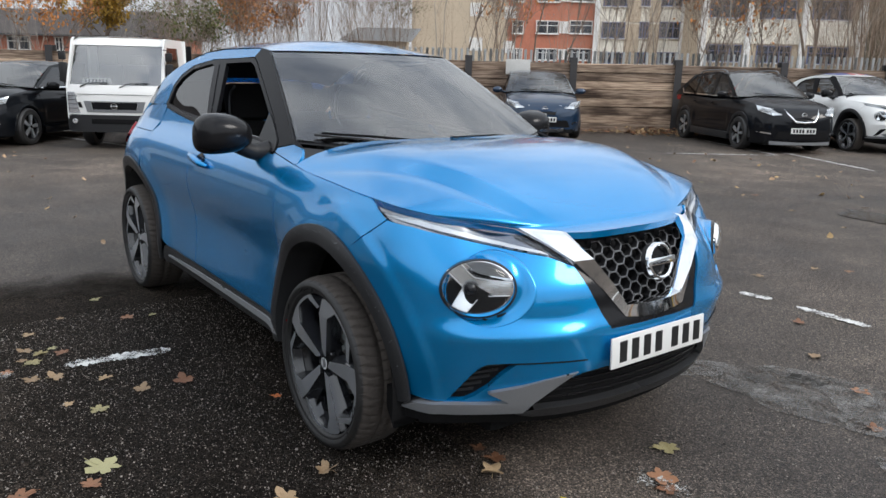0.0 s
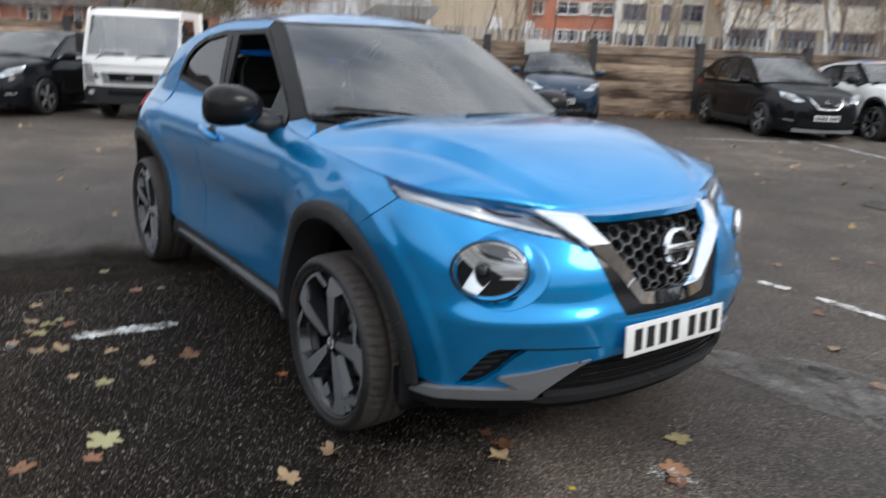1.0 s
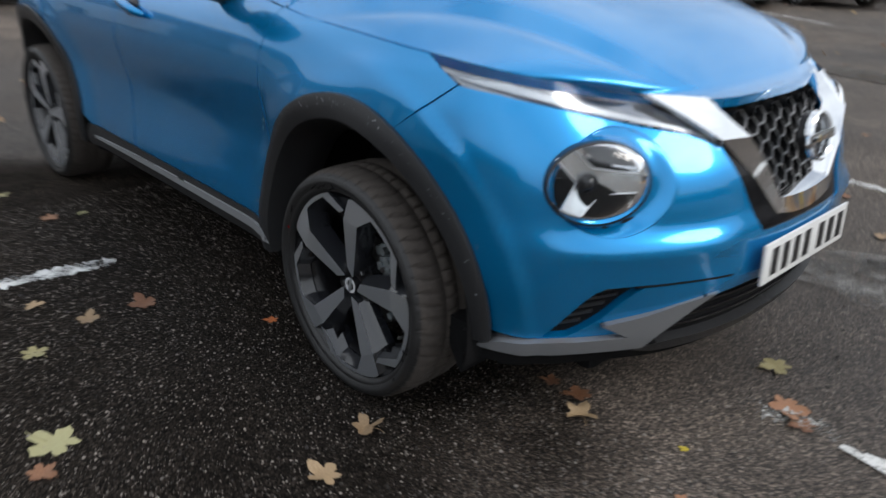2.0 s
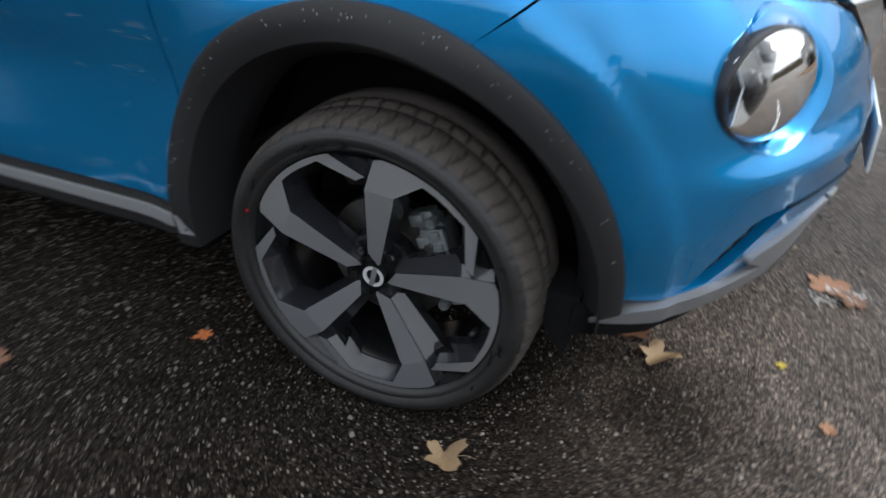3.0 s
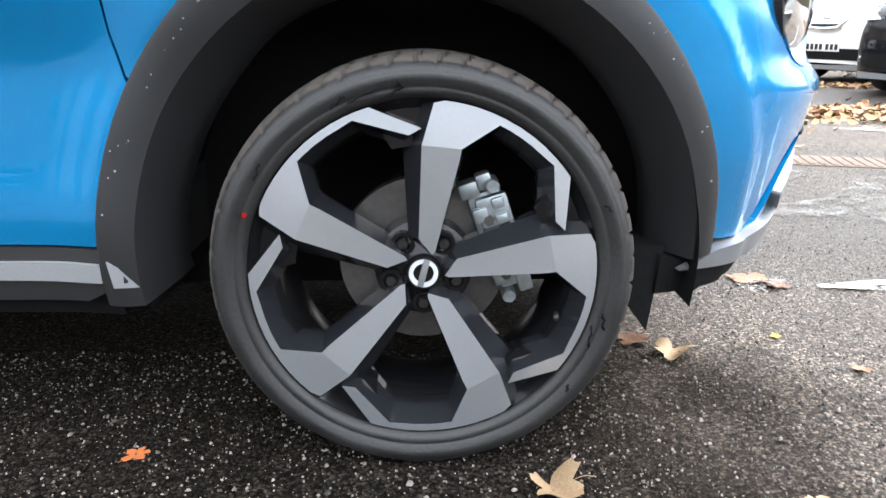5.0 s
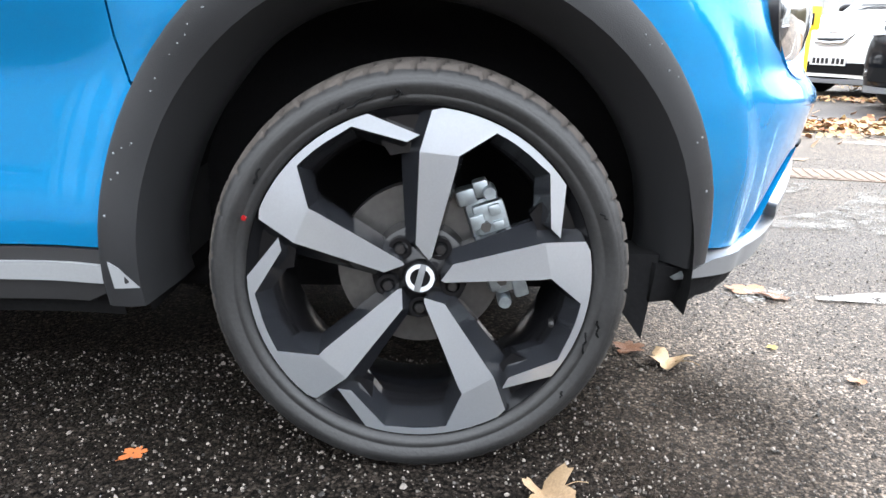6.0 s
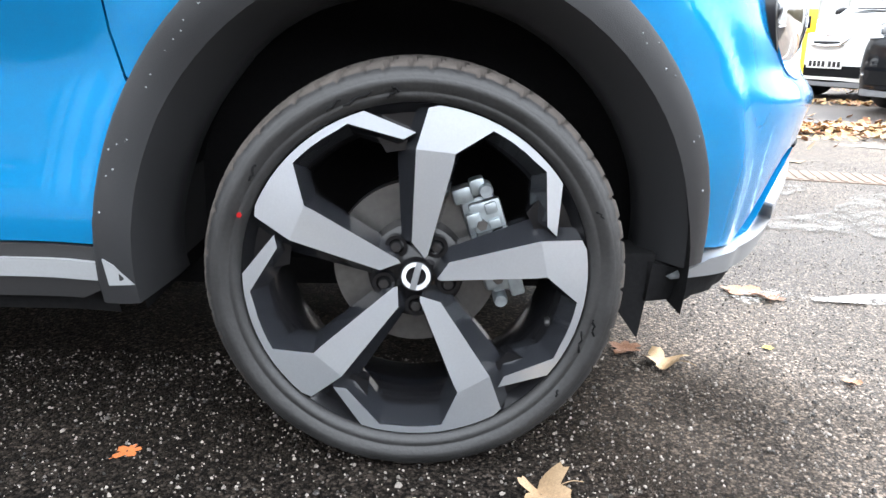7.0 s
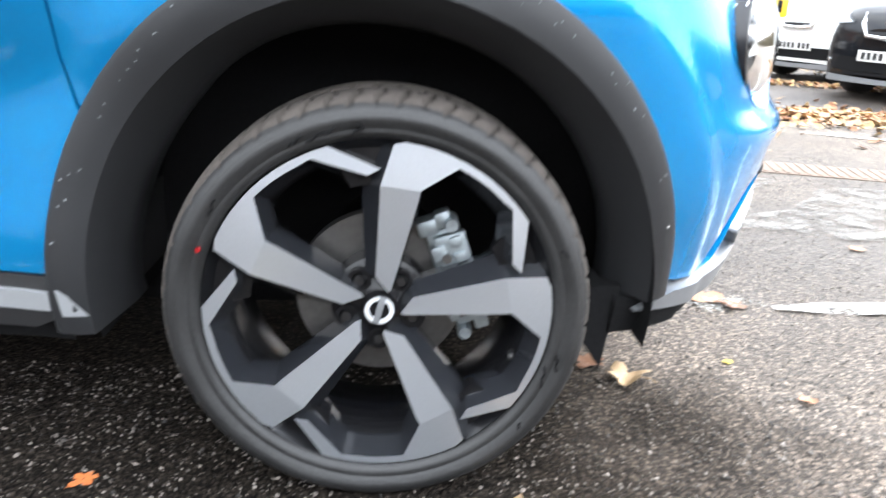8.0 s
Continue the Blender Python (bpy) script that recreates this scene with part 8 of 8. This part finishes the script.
part("gutter", box((ra, -0.82, hz(68) - 0.12), (rb_, -0.7, hz(68) + 0.02)), ROOF_DARK, house, smooth=0)
for pa, pb in ((30, 68), (112, 124), (-60, -20)):
    window(house, hx(pa), hz(93), (pb - pa) * 0.0468, 20 * 0.0468, 2, WHITE_TRIM)
shed = thing("slanted_roof_shed", "low shed with a slanted grey sheet roof", "shed", BACK @ Matrix.Translation((hx(575) * 0.62, 22, 0)))
part("wall", box((-1.6, 0, 0), (1.6, 2.5, 3.0)), BRICK_BUFF, shed, smooth=0)
bm = bmesh.new()
vs = [bm.verts.new(p) for p in ((-2.0, -0.4, 2.9), (1.9, -0.4, 2.9), (2.3, 2.9, 3.75), (-1.4, 2.9, 3.75))]
bm.faces.new(vs)
bmesh.ops.solidify(bm, geom=bm.faces[:], thickness=0.08)
part("roof", bm, GALV, shed, smooth=0)


# ---- trees ----
BARK = varied("grey_brown_bark", (0.21, 0.165, 0.13), 0.9, scale=20, amount=0.4, coarse=2, bump=0.5)
BARK_PALE = varied("pale_bark", (0.34, 0.30, 0.25), 0.85, scale=15, amount=0.4, coarse=3, bump=0.4)
TREE_LEAF = {"gold": varied("golden_leaves", (0.42, 0.26, 0.035), 0.6, scale=3, amount=0.35, per_island=1.2), "orange": varied("orange_leaves", (0.50, 0.20, 0.05), 0.6, scale=3, amount=0.35, per_island=1.2), "green": varied("dull_green_leaves", (0.10, 0.11, 0.03), 0.6, scale=3, amount=0.4, per_island=1.2)}


def tree(name, label, m, height, seed, spread=0.5, bark=None, leaves=None, leaf_count=0, stems=1, depth=4, trunk=0.09, leaf_size=0.12):
    """A bare or sparsely leaved tree: a tapered trunk with limbs and twigs."""
    rnd = random.Random(seed)
    verts, faces, tips = [], [], []

    def limb(p, d, length, r, level):
        sides = 6 if level == 0 else (5 if level == 1 else 3)
        n = 4 if level < 2 else 3
        path, q, e = [p], p.copy(), d.copy()
        for i in range(n):
            e = (e + Vector((rnd.gauss(0, 0.13), rnd.gauss(0, 0.13), rnd.gauss(0.05, 0.06)))).normalized()
            q = q + e * (length / n)
            path.append(q.copy())
        base = len(verts)
        for i, c in enumerate(path):
            rr = r * (1 - 0.62 * i / n)
            s = e.cross(Vector((0.3, 0.5, 0.8))).normalized()
            t = e.cross(s)
            for k in range(sides):
                a = 2 * math.pi * k / sides
                verts.append(c + rr * (math.cos(a) * s + math.sin(a) * t))
        for i in range(n):
            for k in range(sides):
                a, b = base + i * sides + k, base + i * sides + (k + 1) % sides
                faces.append((a, b, b + sides, a + sides))
        if level >= depth - 2:
            tips.extend(path[1:])
        if level + 1 < depth:
            count = rnd.randint(6, 9) if level == 0 else rnd.randint(3, 5)
            for k in range(count):
                t = rnd.uniform(0.35 if level == 0 else 0.2, 1.0)
                i = min(n - 1, int(t * n))
                c = path[i].lerp(path[i + 1], t * n - i)
                a = rnd.uniform(0, 6.28)
                out = Vector((math.cos(a), math.sin(a), 0))
                nd = (e * rnd.uniform(0.55, 0.9) + out * spread * rnd.uniform(0.6, 1.3) + Vector((0, 0, 0.25))).normalized()
                limb(c, nd, length * rnd.uniform(0.45, 0.68), max(0.006, r * (1 - 0.62 * t) * 0.6), level + 1)
    for s in range(stems):
        a = rnd.uniform(0, 6.28)
        lean = 0.05 if stems == 1 else 0.22
        limb(Vector((0.12 * s * math.cos(a), 0.12 * s * math.sin(a), -0.1)), Vector((lean * math.cos(a), lean * math.sin(a), 1)).normalized(), height * rnd.uniform(0.55, 0.68), trunk * (1 if stems == 1 else 0.6), 0)
    tr = thing(name, label, "tree", m)
    me = bpy.data.meshes.new("trunk")
    me.from_pydata(verts, [], faces)
    me.materials.append(bark or BARK)
    o = new("trunk", me)
    o.parent = tr
    if leaves:
        lv, lf = [], []
        for k in range(leaf_count):
            c = rnd.choice(tips) + Vector((rnd.gauss(0, 0.14), rnd.gauss(0, 0.14), rnd.gauss(0, 0.14)))
            s = leaf_size * rnd.uniform(0.6, 1.3)
            q = Euler((rnd.uniform(0, 6.28), rnd.uniform(0, 6.28), rnd.uniform(0, 6.28))).to_matrix()
            b = len(lv)
            for x, y, z in ((-s, 0, 0), (0, -s * 0.6, s * 0.12), (s, 0, 0), (0, s * 0.6, s * 0.12)):
                lv.append(c + q @ Vector((x, y, z)))
            lf.append((b, b + 1, b + 2))
            lf.append((b, b + 2, b + 3))
        me = bpy.data.meshes.new("crown")
        me.from_pydata(lv, [], lf)
        me.materials.append(TREE_LEAF[leaves])
        o = new("crown", me)
        o.parent = tr
    return tr


def on_bank(col, d, back=True):
    """A place on the bank, d metres behind the wall."""
    s = (col - 1188) * 0.0149 + (col - 784) * (d / 1315.0)
    return BACK @ Matrix.Translation((s, d, 1.5))


_rt = random.Random(21)
BARE = "bare leafless young tree with many thin upright twigs on the bank"
for i, (col, d, h, st) in enumerate(((775, 4, 6, 2), (815, 7, 7, 1), (860, 3.5, 6, 3), (905, 5, 7, 2), (935, 9, 8, 1), (985, 4, 6, 2), (1045, 6, 7, 3), (1085, 4, 6, 2), (1110, 8, 8, 2), (1150, 5, 7, 2), (1215, 4, 6, 3), (1245, 6, 7, 2), (1290, 4, 6, 2), (1340, 7, 8, 2), (1490, 5, 8, 3), (1530, 4, 7, 3), (1565, 6, 8, 3), (1600, 5, 8, 2), (1510, 9, 9, 3), (1650, 7, 8, 2))):
    tree("bare_tree", BARE, on_bank(col, d), h, 100 + i, 0.26, BARK_PALE if i % 3 == 0 else BARK, "orange" if i in (3, 9, 11, 13) else None, 160, st, 4, 0.035, 0.06)
tree("bare_tree", "bare spreading tree with dark many-forked limbs", on_bank(1405, 9), 8.5, 7, 0.75, BARK, None, 0, 3, 5, 0.10)
for i, (col, d, h, st, lv) in enumerate(((300, 20, 8, 2, None), (345, 16, 8, 2, "green"), (385, 24, 9, 3, None), (425, 18, 8, 2, "orange"), (455, 26, 8, 2, "orange"), (485, 22, 8, 2, "orange"), (525, 16, 9, 2, None), (565, 24, 10, 3, None), (600, 20, 9, 2, None), (640, 18, 10, 2, None), (668, 28, 11, 2, "green"), (700, 20, 11, 3, "green"), (520, 34, 10, 3, None), (400, 36, 9, 3, None), (640, 40, 11, 3, None), (40, 18, 9, 2, None), (250, 60, 12, 3, None), (120, 62, 12, 3, None), (330, 60, 11, 3, "green"))):
    tree("bare_tree", "bare autumn tree with thin branches and a few leaves", on_bank(col, d), h, 200 + i, 0.40, BARK, lv, 700, st, 5, 0.036, 0.08)
tree("autumn_tree", "rounded tree with dense golden yellow autumn leaves", on_bank(193, 26), 5.2, 31, 0.75, BARK, "gold", 4200, 3, 4, 0.10, 0.12)
tree("autumn_tree", "small maple with sparse orange leaves before bungalow", on_bank(82, 14), 4.2, 33, 0.7, BARK, "orange", 420, 2, 4, 0.05, 0.09)
tree("autumn_tree", "small maple with sparse orange leaves before bungalow", on_bank(110, 18), 4.0, 35, 0.7, BARK, "orange", 260, 2, 4, 0.05, 0.09)

for i, (col, d, h, lv, count) in enumerate(((428, 22, 4.2, "orange", 1500), (462, 20, 4.0, "orange", 1900), (498, 24, 4.6, "orange", 1500), (345, 16, 3.2, "green", 700), (372, 18, 3.0, "green", 500), (700, 26, 6.5, "green", 500), (292, 30, 4.5, "green", 700), (880, 8, 4.5, "orange", 260), (1330, 6, 3.8, "orange", 260), (1255, 5, 3.6, "orange", 160))):
    tree("autumn_shrub", "low shrub with thin autumn leaves on the bank", on_bank(col, d), h, 300 + i, 0.8, BARK, lv, count, 3, 4, 0.035, 0.075)

# hedges and a far belt of trees that close the car park all round
WOOD = varied("far_bare_wood", (0.13, 0.10, 0.075), 0.95, scale=1.2, amount=0.5, coarse=0.12, bump=0.4, hue=(0.17, 0.15, 0.10))


def far_wood(name, centre, half, turn, seed, height):
    rnd = random.Random(seed)
    verts, faces = [], []
    for k in range(2200):
        x, y = rnd.uniform(-half, half), rnd.uniform(-3, 3)
        h = height * rnd.uniform(0.6, 1.15)
        for j in range(3):
            a, ln = rnd.uniform(-0.3, 0.3), h
            w = 0.09
            b = len(verts)
            x1, y1 = x + a * ln * 0.5, y + rnd.uniform(-0.4, 0.4)
            verts += [Vector((x - w, y, 0)), Vector((x + w, y + 0.05, 0)), Vector((x1 + 0.02, y1, ln)), Vector((x, y + w, 0))]
            faces += [(b, b + 1, b + 2), (b + 1, b + 3, b + 2), (b + 3, b, b + 2)]
            for q in range(5):
                t = rnd.uniform(0.3, 0.95)
                c = Vector((x + (x1 - x) * t, y + (y1 - y) * t, ln * t))
                e = c + Vector((rnd.uniform(-1, 1), rnd.uniform(-0.5, 0.5), rnd.uniform(0.5, 1.3)))
                b = len(verts)
                verts += [c, c + Vector((0.05, 0.03, 0)), e]
                faces.append((b, b + 1, b + 2))
    me = bpy.data.meshes.new(name)
    me.from_pydata(verts, [], faces)
    me.materials.append(WOOD)
    o = new(name, me)
    o.matrix_basis = pose(centre[0], centre[1], 0, 0, 0, turn)
    return tagged(o, "distant belt of bare trees closing the car park", "trees", kind="stuff")


def thicket(name, label, columns, d0, d1, count, seed, h0, h1, mat):
    """A close stand of thin upright stems with twigs on the bank, in one mesh."""
    rnd = random.Random(seed)
    verts, faces = [], []

    def sliver(a, b, w):
        i = len(verts)
        s = Vector((w, 0, 0))
        t = Vector((0, w, 0))
        verts.extend((a - s, a + s * 0.5 + t, a + s * 0.5 - t, b))
        faces.extend(((i, i + 1, i + 3), (i + 1, i + 2, i + 3), (i + 2, i, i + 3)))
    for k in range(count):
        col, d = rnd.choice(columns) + rnd.uniform(-28, 28), rnd.uniform(d0, d1)
        p = Vector(((col - 1188) * 0.0149 + (col - 784) * (d / 1315.0), d, 1.45))
        h = rnd.uniform(h0, h1)
        top = p + Vector((rnd.gauss(0, 0.12) * h, rnd.gauss(0, 0.1) * h, h))
        w = rnd.uniform(0.004, 0.009) * h / 4
        bend = p.lerp(top, 0.5) + Vector((rnd.gauss(0, 0.03), rnd.gauss(0, 0.03), 0)) * h
        sliver(p, bend, w)
        sliver(bend - (bend - p) * 0.06, top, w * 0.6)
        for q in range(20):
            t = rnd.uniform(0.12, 0.97)
            c = p.lerp(bend, t * 2) if t < 0.5 else bend.lerp(top, t * 2 - 1)
            ln = h * rnd.uniform(0.12, 0.30) * (1.15 - t * 0.6)
            e = c + Vector((rnd.uniform(-0.75, 0.75), rnd.uniform(-0.75, 0.75), rnd.uniform(0.45, 0.95))) * ln
            sliver(c, e, w * 0.40)
            for g in range(3):
                f = c.lerp(e, rnd.uniform(0.2, 0.85))
                sliver(f, f + Vector((rnd.uniform(-0.8, 0.8), rnd.uniform(-0.8, 0.8), rnd.uniform(0.1, 0.8))) * ln * 0.5, w * 0.26)
    me = bpy.data.meshes.new(name)
    me.from_pydata(verts, [], faces)
    me.materials.append(mat)
    o = new(name, me)
    o.matrix_basis = BACK
    return tagged(o, label, "saplings", kind="stuff")


TWIG = varied("twig_brown", (0.34, 0.25, 0.185), 0.9, scale=4, amount=0.3, per_island=0.7)
TWIG_PALE = varied("twig_grey", (0.30, 0.27, 0.24), 0.9, scale=4, amount=0.3, per_island=0.7)
thicket("sapling_thicket", "close stand of thin bare saplings behind the fence", (800, 860, 890, 920, 985, 1050, 1090, 1120, 1150, 1210, 1250, 1290, 1340, 1385, 1420), 1.5, 9, 150, 41, 3.0, 6.0, TWIG)
thicket("sapling_thicket_pale", "pale bare saplings behind the fence", (830, 905, 1000, 1075, 1135, 1230, 1275, 1330, 1480, 1520, 1550, 1580, 1610), 2, 12, 80, 42, 3.5, 7.0, TWIG_PALE)
thicket("sapling_thicket_dark", "dense dark bare saplings at the wall's end", (1450, 1480, 1510, 1540, 1570, 1600, 1640, 1690, 1740), 2, 14, 210, 43, 4.0, 8.0, TWIG)
thicket("bare_scrub", "bare brown scrub before the sky behind truck", (300, 330, 370, 410, 450, 480, 510, 550, 590, 630, 660, 690, 715), 14, 34, 420, 44, 3.0, 8.5, TWIG)
thicket("bare_scrub_pale", "pale bare scrub before the sky", (20, 60, 130, 240, 320, 400, 470, 540, 600, 640, 680), 20, 44, 260, 45, 3.5, 9.0, TWIG_PALE)
far_wood("far_trees_ahead", (30, 70), 60, 0, 1, 9)
far_wood("far_trees_corner", (-26, 88), 34, 24, 4, 14)
# The next two belts stay out of view, added to cover the low sky.
far_wood("unseen_trees_side", (75, 0), 60, 90, 2, 9)
far_wood("unseen_trees_behind", (10, -90), 80, 0, 3, 6)
# white sided building beyond the white crossover
hall = thing("showroom_hall", "pale grey clad hall beyond parked cars", "building", pose(12, 26, 0, 0, 0, -8))
part("wall", box((-14, 0, 0), (22, 12, 6.0)), varied_once("grey_cladding", (0.42, 0.42, 0.40), 0.6, scale=5), hall, smooth=0)
part("roof", box((-14.3, -0.3, 6.0), (22.3, 12.3, 6.4)), ROOF_DARK, hall, smooth=0)
for k in range(36):
    part("cladding_rib", box((-13.9 + k, -0.05, 0.3), (-13.8 + k, 0.0, 5.9)), varied_once("grey_cladding", (0.42, 0.42, 0.40)), hall, smooth=0)

# two unseen dark blocks, added to cover low sky and darken reflections
side_block = thing("unseen_side_block", "unseen dark glazed block with grey fascia, added to cover low sky", "building", pose(2, -34.0, 0, 0, 0, 180))
part("wall", box((-24, 0, 0), (24, 10, 7.4)), varied_once("dark_cladding", (0.10, 0.10, 0.11), 0.6, scale=5), side_block, smooth=0)
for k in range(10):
    window(side_block, -22.6 + 4.6 * k, 0.4, 3.8, 3.2, 2, None)
part("fascia", box((-24.2, -0.25, 6.6), (24.2, 0.1, 7.5), 0.03), varied_once("slate_fascia", (0.16, 0.16, 0.17)), side_block, smooth=0)
# Never in view; added so the blue car's flank mirrors something dark.
end_block = thing("unseen_end_block", "unseen dark clad block, added to darken reflections in the flank", "building", pose(-29, -7, 0))
part("wall", box((-12, -36, 0), (0, 0, 7.0)), varied_once("dark_cladding", (0.10, 0.10, 0.11), 0.6, scale=5), end_block, smooth=0)
part("roof", box((-12.3, -36.3, 7.0), (0.3, 0.3, 7.3)), ROOF_DARK, end_block, smooth=0)
for k in range(5):
    part("roller_door", box((0.0, -6.5 - 6.6 * k, 0.0), (0.06, -2.0 - 6.6 * k, 4.2), 0.02), GALV, end_block, "grey steel roller door", smooth=0)
